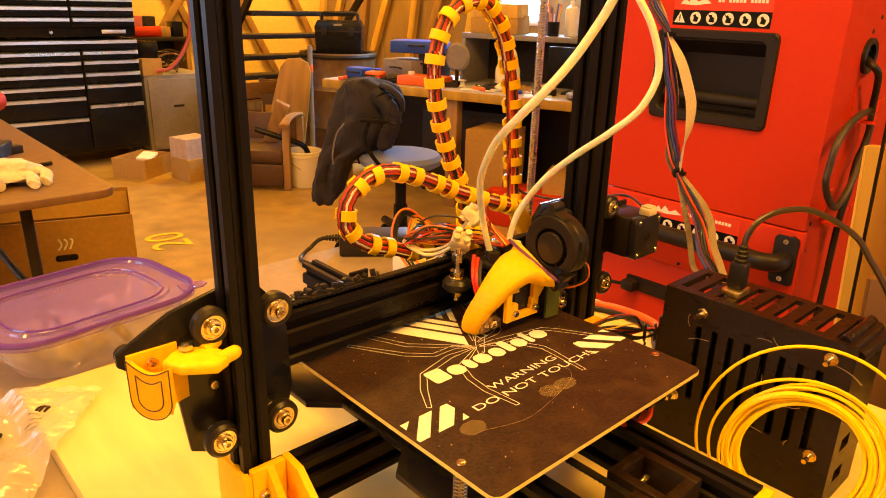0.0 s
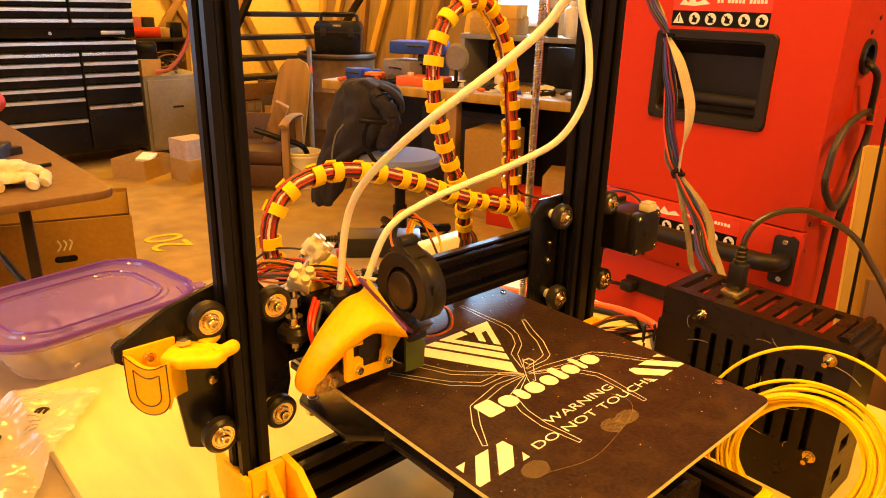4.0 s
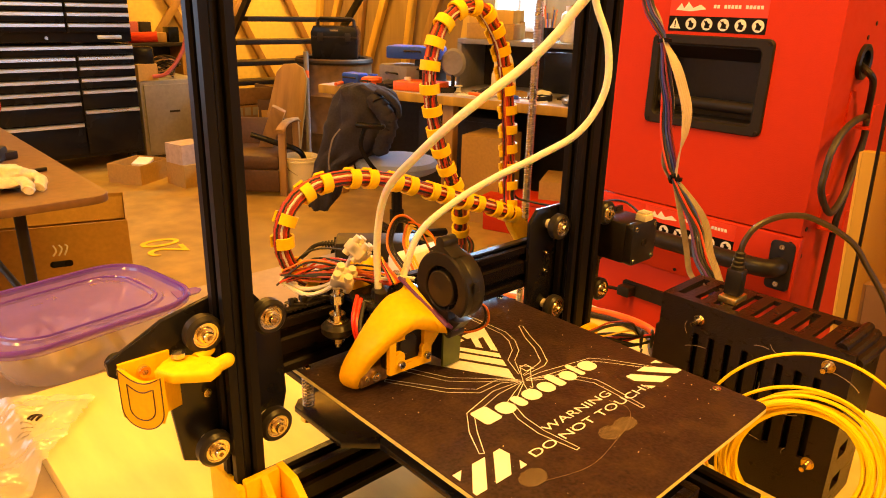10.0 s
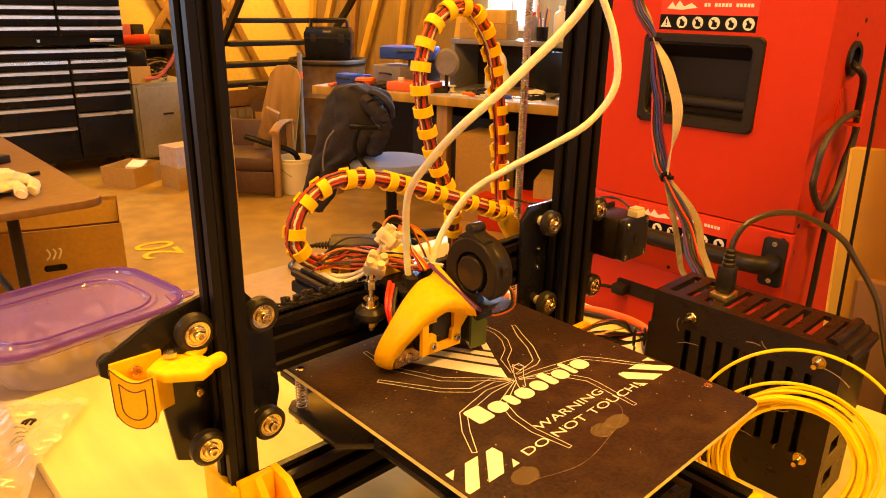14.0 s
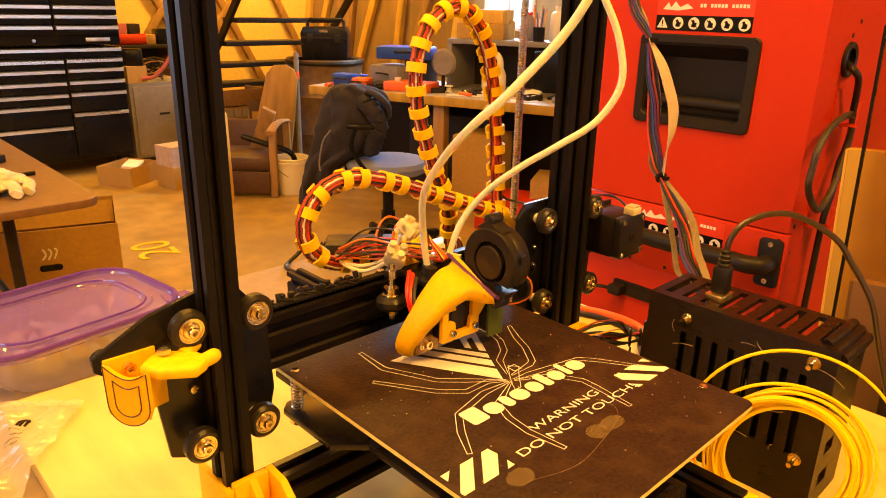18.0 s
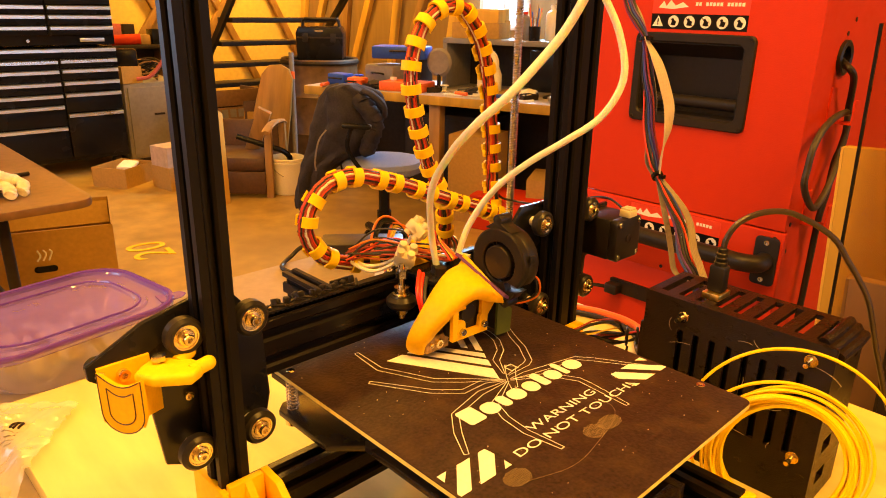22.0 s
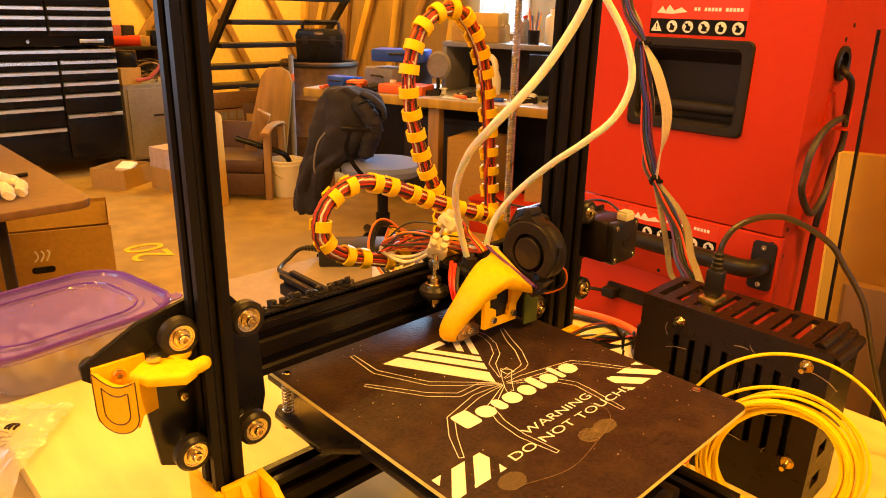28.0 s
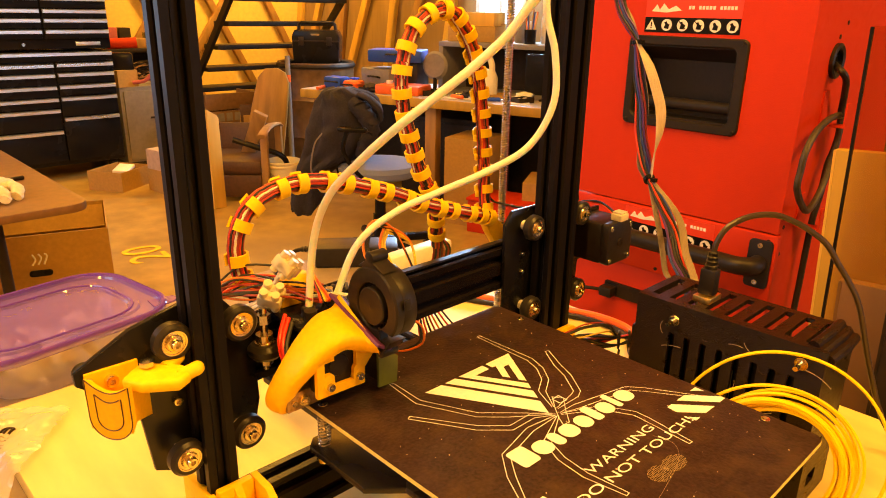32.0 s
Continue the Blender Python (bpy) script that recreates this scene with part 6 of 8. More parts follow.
# yellow cable anchor, terminal blocks and the tangle of wires on the carriage
b = bmesh.new()
prism(b, [(-0.016 + 0.011 * math.cos(radians(a)), 0.1925 + 0.011 * math.sin(radians(a))) for a in range(0, 181, 15)] + [(-0.027, 0.1857), (-0.005, 0.1857)], "x", -0.056, -0.036, 0.0015)
box(b, -0.066, -0.034, -0.030, -0.0275, 0.1857, 0.1925, 0.001)
hpart("cable_anchor", b, M_YELLOW, "yellow printed cable anchor")
for (x, y, z, rx, ry, rz) in ((-0.060, -0.030, 0.2165, 35, 20, 30), (-0.0745, -0.0325, 0.1985, 15, -25, 35)):
    b = bmesh.new()
    m = pose(x, y, z, rx, ry, rz)
    obox(b, m, 0.0150, 0.0085, 0.0070, 0.0012)
    for k in (-1, 1):
        obox(b, m @ pose(0.0042 * k, 0, 0), 0.0066, 0.0165, 0.0090, 0.0016)
        for s_ in (-1, 1):
            cyl(b, m @ Vector((0.0042 * k, 0.0042 * s_, 0.003)), m @ Vector((0.0042 * k, 0.0042 * s_, 0.0085)), 0.0030, 12)
            cyl(b, m @ Vector((0.0042 * k, 0.0042 * s_, -0.003)), m @ Vector((0.0042 * k, 0.0042 * s_, -0.0075)), 0.0028, 12)
    hpart("terminal_block", b, M_CREAM, "cream screw terminal block")
for k, run in enumerate(([(-0.100, 0.012, 0.192), (-0.092, -0.004, 0.186), (-0.080, -0.018, 0.190), (-0.070, -0.024, 0.200), (-0.064, -0.028, 0.212)], [(-0.102, 0.010, 0.190), (-0.094, -0.010, 0.184), (-0.086, -0.022, 0.188), (-0.078, -0.030, 0.196)], [(-0.066, -0.030, 0.196), (-0.050, -0.040, 0.194), (-0.036, -0.050, 0.195), (-0.024, -0.055, 0.192)])):
    b = bmesh.new()
    tube(b, smooth_run(run, 20), 0.0016, 7)
    hpart("head_wire", b, M_WIRE[3], "white wire")
rw = random.Random(11)
for k in range(20):
    a0 = Vector((rw.uniform(-0.108, -0.092), rw.uniform(0.000, 0.012), rw.uniform(0.188, 0.200)))
    a3 = Vector((rw.uniform(-0.060, -0.022), rw.uniform(-0.055, -0.01), rw.uniform(0.186, 0.198)))
    mid1 = a0.lerp(a3, 0.35) + Vector((rw.uniform(-0.006, 0.006), rw.uniform(-0.006, 0.006), rw.uniform(0.000, 0.016)))
    mid2 = a0.lerp(a3, 0.70) + Vector((rw.uniform(-0.006, 0.006), rw.uniform(-0.006, 0.006), rw.uniform(0.000, 0.012)))
    b = bmesh.new()
    tube(b, smooth_run([a0, mid1, mid2, a3], 16), 0.0008, 6)
    hpart("head_wire", b, M_WIRE[rw.choice((0, 2, 5, 5, 1, 5, 1, 1, 3))])
for k in range(6):
    b = bmesh.new()
    o = 0.0016 * k
    tube(b, smooth_run([(-0.030, -0.020 + o, 0.190), (-0.040, -0.034 + o, 0.203 + o), (-0.044, -0.048 + o, 0.202), (-0.045 - o, -0.060, 0.197)], 18), 0.0009, 6)
    hpart("head_wire", b, M_WIRE[(2, 0, 2, 6, 1, 0)[k]])
for k, (y0, z0) in enumerate(((-0.062, 0.183), (-0.066, 0.181), (-0.058, 0.184))):
    b = bmesh.new()
    tube(b, smooth_run([(-0.074, y0 + 0.01, z0 + 0.006), (-0.085, y0, z0 - 0.004), (-0.087, y0 - 0.006, 0.168), (-0.082, y0 - 0.008, 0.152), (-0.079, -0.066, 0.146)], 18), 0.0016, 8)
    hpart("heater_wire", b, (M_SLEEVE, M_WIRE[1], M_SLEEVE)[k], "sleeved heater wire")
for k in range(2):
    b = bmesh.new()
    tube(b, smooth_run([(-0.026, -0.112 + 0.002 * k, 0.196), (-0.014, -0.117 + 0.003 * k, 0.188), (-0.010, -0.114 + 0.003 * k, 0.172), (-0.018, -0.098 + 0.002 * k, 0.163), (-0.022, -0.080, 0.168)], 16), 0.0008, 6)
    hpart("blower_wire", b, M_WIRE[(2, 1)[k]])


# ---- cords that bend with the head: rigid short pieces ----
A_FAR_LEFT = ((-0.094, -0.050, 0.187), (-0.085, -0.047, 0.237), (-0.083, -0.064, 0.269), (-0.079, -0.094, 0.297), (-0.074, -0.121, 0.319), (-0.061, -0.139, 0.337), (-0.046, -0.152, 0.353), (-0.033, -0.166, 0.371), (-0.024, -0.177, 0.390), (-0.003, -0.200, 0.417))
A_LEFT = ((-0.057, -0.050, 0.187), (-0.056, -0.048, 0.230), (-0.062, -0.066, 0.265), (-0.064, -0.098, 0.294), (-0.064, -0.127, 0.317), (-0.054, -0.145, 0.335), (-0.039, -0.158, 0.351), (-0.028, -0.170, 0.368), (-0.019, -0.181, 0.387), (-0.003, -0.200, 0.417))
A_MIDDLE = ((-0.021, -0.050, 0.187), (-0.024, -0.051, 0.221), (-0.038, -0.070, 0.261), (-0.047, -0.104, 0.293), (-0.053, -0.136, 0.318), (-0.045, -0.154, 0.336), (-0.033, -0.166, 0.353), (-0.022, -0.178, 0.370), (-0.014, -0.189, 0.388), (-0.003, -0.200, 0.417))
A_RIGHT = ((0.018, -0.050, 0.187), (0.010, -0.051, 0.220), (-0.010, -0.072, 0.259), (-0.029, -0.109, 0.293), (-0.041, -0.143, 0.318), (-0.036, -0.161, 0.335), (-0.026, -0.171, 0.351), (-0.017, -0.181, 0.368), (-0.011, -0.189, 0.386), (-0.003, -0.200, 0.417))
A_FAR_RIGHT = ((0.056, -0.050, 0.187), (0.043, -0.052, 0.219), (0.015, -0.074, 0.257), (-0.013, -0.112, 0.293), (-0.031, -0.148, 0.318), (-0.029, -0.166, 0.336), (-0.020, -0.175, 0.352), (-0.013, -0.183, 0.369), (-0.008, -0.190, 0.386), (-0.003, -0.200, 0.417))
B_FAR_LEFT = ((-0.070, -0.046, 0.187), (-0.047, -0.044, 0.224), (-0.019, -0.052, 0.243), (0.012, -0.068, 0.257), (0.040, -0.087, 0.271), (0.063, -0.107, 0.290), (0.076, -0.117, 0.321), (0.078, -0.114, 0.355), (0.074, -0.107, 0.387), (0.078, -0.107, 0.435))
B_LEFT = ((-0.033, -0.046, 0.187), (-0.015, -0.045, 0.223), (0.008, -0.058, 0.244), (0.032, -0.076, 0.263), (0.055, -0.097, 0.280), (0.075, -0.117, 0.299), (0.087, -0.127, 0.328), (0.088, -0.125, 0.360), (0.082, -0.115, 0.390), (0.078, -0.107, 0.435))
B_MIDDLE = ((0.003, -0.046, 0.187), (0.017, -0.047, 0.218), (0.032, -0.060, 0.248), (0.050, -0.083, 0.269), (0.066, -0.107, 0.287), (0.083, -0.128, 0.306), (0.095, -0.139, 0.332), (0.095, -0.135, 0.363), (0.089, -0.125, 0.392), (0.078, -0.107, 0.435))
B_RIGHT = ((0.042, -0.046, 0.187), (0.053, -0.050, 0.218), (0.062, -0.068, 0.248), (0.071, -0.093, 0.272), (0.081, -0.118, 0.291), (0.094, -0.138, 0.310), (0.103, -0.147, 0.336), (0.102, -0.142, 0.364), (0.095, -0.131, 0.390), (0.078, -0.107, 0.435))
B_FAR_RIGHT = ((0.080, -0.046, 0.187), (0.085, -0.051, 0.217), (0.089, -0.072, 0.246), (0.090, -0.101, 0.272), (0.093, -0.128, 0.293), (0.102, -0.146, 0.313), (0.109, -0.152, 0.338), (0.107, -0.146, 0.364), (0.100, -0.134, 0.388), (0.078, -0.107, 0.435))
C_FAR_LEFT = ((0.158, 0.012, 0.192), (0.107, 0.010, 0.208), (0.070, 0.010, 0.220), (0.037, 0.010, 0.235), (0.006, 0.010, 0.246), (-0.023, 0.010, 0.255), (-0.051, 0.010, 0.260), (-0.076, 0.010, 0.259), (-0.097, 0.010, 0.251), (-0.110, 0.010, 0.234), (-0.113, 0.010, 0.212), (-0.107, 0.007, 0.190), (-0.093, 0.000, 0.190))
C_LEFT = ((0.158, 0.012, 0.192), (0.107, 0.010, 0.211), (0.071, 0.010, 0.224), (0.038, 0.010, 0.236), (0.007, 0.010, 0.247), (-0.022, 0.010, 0.254), (-0.049, 0.010, 0.257), (-0.073, 0.010, 0.254), (-0.091, 0.010, 0.242), (-0.099, 0.010, 0.222), (-0.094, 0.010, 0.199), (-0.074, 0.007, 0.183), (-0.056, 0.000, 0.190))
C_MIDDLE = ((0.158, 0.012, 0.192), (0.106, 0.010, 0.212), (0.071, 0.010, 0.225), (0.039, 0.010, 0.237), (0.009, 0.010, 0.248), (-0.020, 0.010, 0.255), (-0.046, 0.010, 0.256), (-0.067, 0.010, 0.247), (-0.080, 0.010, 0.231), (-0.081, 0.010, 0.209), (-0.063, 0.010, 0.193), (-0.037, 0.007, 0.186), (-0.020, 0.000, 0.190))
C_RIGHT = ((0.158, 0.012, 0.192), (0.102, 0.010, 0.213), (0.069, 0.010, 0.226), (0.038, 0.010, 0.239), (0.009, 0.010, 0.249), (-0.018, 0.010, 0.256), (-0.042, 0.010, 0.253), (-0.058, 0.010, 0.239), (-0.063, 0.010, 0.219), (-0.051, 0.010, 0.198), (-0.027, 0.010, 0.186), (0.001, 0.007, 0.182), (0.019, 0.000, 0.190))
C_FAR_RIGHT = ((0.158, 0.012, 0.192), (0.105, 0.010, 0.210), (0.073, 0.010, 0.222), (0.044, 0.010, 0.235), (0.017, 0.010, 0.246), (-0.010, 0.010, 0.252), (-0.032, 0.010, 0.246), (-0.046, 0.010, 0.231), (-0.046, 0.010, 0.210), (-0.026, 0.010, 0.194), (0.000, 0.010, 0.185), (0.029, 0.007, 0.179), (0.057, 0.000, 0.190))
HEAD_STOPS = (-0.0368, 0.0, 0.0364, 0.0749, 0.1126)
A_RUNS = (A_FAR_LEFT, A_LEFT, A_MIDDLE, A_RIGHT, A_FAR_RIGHT)
B_RUNS = (B_FAR_LEFT, B_LEFT, B_MIDDLE, B_RIGHT, B_FAR_RIGHT)
C_RUNS = (C_FAR_LEFT, C_LEFT, C_MIDDLE, C_RIGHT, C_FAR_RIGHT)
CORDS = []


def cord_tube(shapes, n, r, label):
    t = thing("feed_tube", label, "tube", pose(0, 0, 0), "feed tubes")
    ln = max(sum((q - p).length for p, q in zip(run, run[1:])) for run in [even_run(c, n) for c in shapes]) / n
    b = bmesh.new()
    h = ln * 0.68 + 0.0008
    prof = [(r * 0.96, -h), (r, -h + 0.0004), (r, h - 0.0004), (r * 0.96, h)]
    lathe(b, prof, Matrix(), 14)
    me = finish(b, "tube_piece", 50)
    me.materials.append(M_TUBE)
    pieces = [part("tube_piece", me, M_TUBE, t) for k in range(n)]
    CORDS.append((pieces, shapes, n))


cord_tube(A_RUNS, 64, 0.0026, "milky white feed tube curving down to the print head")
cord_tube(B_RUNS, 72, 0.0026, "milky white feed tube with a wide bend to the print head")


def bundle_mesh(h):
    """A short length of a lobed bundle of coloured wires along z."""
    b = bmesh.new()
    cols = (5, 0, 1, 5, 0, 2, 5, 1, 0, 5, 3, 5, 1, 0, 5, 1, 1, 2)
    n, per = len(cols), 3
    rings = []
    for z in (-h, h):
        rings.append([b.verts.new(((0.0052 + 0.0008 * math.sin(math.pi * (k % per) / per)) * math.cos(2 * math.pi * k / n / per), (0.0052 + 0.0008 * math.sin(math.pi * (k % per) / per)) * math.sin(2 * math.pi * k / n / per), z)) for k in range(n * per)])
    for k in range(n * per):
        f = b.faces.new((rings[0][k], rings[0][(k + 1) % (n * per)], rings[1][(k + 1) % (n * per)], rings[1][k]))
        f.material_index = cols[k // per]
    for r in rings:
        b.faces.new(r).material_index = 1
    me = finish(b, "wire_bundle", 50)
    for m in M_WIRE:
        me.materials.append(m)
    return me


def clip_mesh(tails):
    """A C-shaped band with an open side, and two short tails if wanted."""
    b = bmesh.new()
    ri, ro, hw = 0.0070, 0.0087, 0.0041
    n = 20
    ring = [radians(-60 + 300 * k / n) for k in range(n + 1)]
    vs = [[b.verts.new((r * math.cos(a), r * math.sin(a), z)) for r, z in ((ri, -hw), (ro, -hw), (ro, hw), (ri, hw))] for a in ring]
    for p, q in zip(vs, vs[1:]):
        for j in range(4):
            b.faces.new((p[j], p[(j + 1) % 4], q[(j + 1) % 4], q[j]))
    b.faces.new(vs[0][::-1]), b.faces.new(vs[-1])
    if tails:
        obox(b, pose(0.0064, -0.0062, 0, 0, 0, 30), 0.0050, 0.0016, 0.0056, 0.0004)
        obox(b, pose(0.0030, -0.0078, 0.0050), 0.0036, 0.0022, 0.0060, 0.0004)
    me = finish(b, "clip", 40)
    me.materials.append(M_YCLIP)
    return me


CLIP, PLAIN_CLIP = clip_mesh(True), clip_mesh(False)
t = thing("cable_loop", "looped wire bundle held by yellow snap clips, following the print head", "cable loop", pose(0, 0, 0), "cable loops")
BUNDLE = bundle_mesh(0.0068)
CORDS.append(([part("harness", BUNDLE, None, t, "") for k in range(42)], C_RUNS, 42))
CORDS.append(([part("clip", PLAIN_CLIP, None, t, "") for k in range(17)], C_RUNS, 42))


def still_run(pts, n, step, meshes, parent):
    run = even_run(pts, n)
    for i in range(n):
        p, q = run[i], run[i + 1]
        d = (q - p).normalized()
        side = Vector((0, 1, 0))
        side = (side - d * side.dot(d)).normalized()
        m = Matrix((side, d.cross(side), d)).transposed().to_4x4()
        m.translation = (p + q) / 2
        part("harness", meshes[0], None, parent, m=m @ Matrix.Rotation(2.2 + 0.16 * i + 0.5 * math.sin(0.7 * i), 4, "Z"))
        if i % step == 1:
            part("clip", meshes[1], None, parent, m=m)


t = thing("cable_loop", "tall upright wire bundle loop held by yellow snap clips", "cable loop", pose(0, 0, 0), "cable loops")
still_run([(0.118, 0.045, 0.165), (0.099, 0.030, 0.213), (0.080, 0.030, 0.248), (0.065, 0.030, 0.290), (0.059, 0.030, 0.328), (0.069, 0.030, 0.362), (0.091, 0.030, 0.380), (0.118, 0.030, 0.381), (0.142, 0.030, 0.355), (0.157, 0.030, 0.309), (0.164, 0.030, 0.254), (0.167, 0.030, 0.220), (0.165, 0.026, 0.193)], 50, 2, (BUNDLE, CLIP), t)
b = bmesh.new()
obox(b, pose(0.158, 0.018, 0.189, 0, 20, 0), 0.024, 0.013, 0.014, 0.002)
prism(b, [(0.148, 0.196), (0.164, 0.192), (0.192, 0.168), (0.196, 0.160), (0.170, 0.160), (0.158, 0.176)], "y", 0.012, 0.022, 0.001)
part("anchor", b, M_YELLOW, t, "yellow printed cable anchor")
b = bmesh.new()
tube(b, smooth_run([(0.165, 0.03, 0.225), (0.172, 0.025, 0.205), (0.182, 0.012, 0.200), (0.200, -0.02, 0.197)], 14), 0.0012, 6)
part("stray_wire", b, M_WIRE[1], t)

# wires lying on the board behind the printer, with a small white adapter
t = thing("wire_tangle", "loose coloured wires spilling over the board behind the printer", "wires", pose(0, 0, 0))
rw = random.Random(5)
for k in range(9):
    a0 = Vector((0.112 + 0.0016 * k, 0.044 + rw.uniform(-0.002, 0.002), 0.170))
    b = bmesh.new()
    tube(b, smooth_run([a0, (0.122 + 0.003 * k, 0.055, 0.145), (0.12 + 0.006 * k, 0.075 + 0.004 * k, 0.08), (0.13 + 0.008 * k, 0.06, 0.012 + 0.001 * k), (0.17 + 0.004 * k, 0.02, 0.006)], 26), 0.0012, 6)
    part("wire", b, M_WIRE[(5, 1, 0, 1, 5, 2, 1, 0, 1)[k]], t)
for k in range(6):
    b = bmesh.new()
    r, o = 0.019 + 0.003 * (k % 3), 0.011 * (k // 3)
    tube(b, smooth_run([(0.060 + 0.004 * k, 0.06, 0.135), (0.058 + 0.003 * k + o, 0.085, 0.158), (0.066 + 0.003 * k + o, 0.09, 0.180 - 0.002 * k), (0.080 + o, 0.09, 0.186 - 0.003 * k), (0.100 + o, 0.09, 0.172 - 0.002 * k), (0.110 + o, 0.085, 0.150), (0.115, 0.07, 0.120)], 26), 0.0013, 6)
    part("wire", b, M_WIRE[(2, 1, 1, 2, 6, 6)[k]], t)
for k in range(12):
    b = bmesh.new()
    a = 2.1 * k
    tube(b, smooth_run([(0.100 + 0.004 * k, -0.030 - 0.003 * k, 0.030 + 0.003 * (k % 5)), (0.168 + 0.006 * (k % 4), -0.078, 0.088 - 0.007 * (k % 4)), (0.2313 + 0.005 * math.cos(a), -0.100 + 0.003 * math.cos(a), 0.076 + 0.005 * math.sin(a)), (0.246, -0.128, 0.084 + 0.005 * (k % 3)), (0.25, -0.140, 0.088 + 0.005 * (k % 3))], 26), 0.0011 if k % 3 else 0.0016, 6)
    part("wire", b, M_WIRE[(1, 5, 1, 2, 1, 1, 5, 0, 1, 2, 1, 1)[k]], t)
for k, (dz, m_) in enumerate(((0.0, 1), (-0.006, 6), (0.002, 5))):
    b = bmesh.new()
    tube(b, smooth_run([(0.112, -0.070, 0.092 + dz), (0.1456, -0.096, 0.1077 + dz), (0.1716, -0.100, 0.1085 + 1.6 * dz), (0.2108, -0.100, 0.0975 + dz), (0.2313, -0.100, 0.079), (0.246, -0.130, 0.086)], 26), 0.0014 if m_ == 1 else 0.0008, 6)
    part("wire", b, M_WIRE[m_], t)
for k, (cx, cy, cz) in enumerate(((0.2313, -0.100, 0.076), (0.2365, -0.108, 0.0775))):
    b = bmesh.new()
    tube(b, [(cx + 0.0068 * math.cos(a), cy + 0.0045 * math.cos(a), cz + 0.0085 * math.sin(a)) for a in [2 * math.pi * q / 24 for q in range(25)]], 0.0013, 6)
    if k == 0:
        tube(b, [(cx - 0.004, cy - 0.004, cz - 0.008), (cx - 0.009, cy - 0.006, cz - 0.015), (cx - 0.011, cy - 0.007, cz - 0.021)], 0.0012, 6)
    part("cable_tie", b, M_BLACK, t)

t = thing("white_adapter", "slim white plastic power strip with a round grille", "adapter", pose(0.345, 0.340, -0.018, 0, 0, 3))
b = bmesh.new()
box(b, -0.080, 0.080, -0.014, 0.014, 0.0, 0.050, 0.006)
part("case", b, M_WHITE, t)
b = bmesh.new()
for k in range(5):
    cyl(b, (0.045 + 0.006 * (k - 2), -0.0138, 0.028), (0.045 + 0.006 * (k - 2), -0.0145, 0.028), 0.0022, 10)
part("grille", b, M_BLACK, t, "dark vent holes")
t = thing("black_adapter", "flat black power brick on the bench behind the printer", "power brick", pose(0.333, 0.452, -0.018, 0, 0, -38))
b = bmesh.new()
box(b, -0.075, 0.060, -0.030, 0.030, 0, 0.034, 0.004)
part("case", b, M_BLACK, t)
b = bmesh.new()
tube(b, smooth_run([(-0.075, 0.004, 0.022), (-0.098, 0.004, 0.022), (-0.112, 0.002, 0.018), (-0.124, -0.006, 0.008), (-0.132, -0.020, 0.0045), (-0.135, -0.05, 0.0040), (-0.11, -0.08, 0.0040)], 24), 0.0035, 8)
for k in range(5):
    cyl(b, (-0.075 - 0.005 * k, 0.004, 0.022), (-0.0785 - 0.005 * k, 0.004, 0.022), 0.0072 - 0.0006 * k, 10)
part("lead", b, M_BLACK, t)
for nm, lab, m_, r, z, off in (("extension_cord", "thick orange extension cord lying along the board", M_ORANGE, 0.0048, 0.0052, 0.0), ("extension_cord", "thin black cord lying beside the orange one", M_BLACK, 0.0035, 0.0040, -0.014)):
    t = thing(nm, lab, "cord", pose(0, 0, 0), "cords on the board")
    b = bmesh.new()
    tube(b, smooth_run([(0.30 + off, 0.255, z), (0.335 + off, 0.17, z), (0.366 + off, 0.11, z), (0.386 + off, 0.068, z), (0.398 + off, 0.036, z), (0.400 + off, -0.002, z), (0.388 + off, -0.030, z), (0.350 + off, -0.060, z), (0.310 + off, -0.12, z)], 50), r, 10)
    part("cord_run", b, m_, t)

# ---- bench top and the boards on it ----
b = bmesh.new()
box(b, -1.3, 0.425, -1.2, 0.520, -0.055, -0.018, 0.002)
bench = structure("bench_top", b, M_TABLE, "grey laminate bench top", "bench")
for x in (-1.22, 0.345):
    for y in (-1.12, 0.44):
        b = bmesh.new()
        box(b, x - 0.035, x + 0.035, y - 0.035, y + 0.035, FLOOR, -0.0552, 0.003)
        part("leg", b, M_WOOD, bench)
b = bmesh.new()
box(b, -0.241, 0.412, -0.9, 0.311, -0.0178, 0.0, 0.001)
structure("board", b, M_BOARD, "pale laminated board lying on the bench", "board")


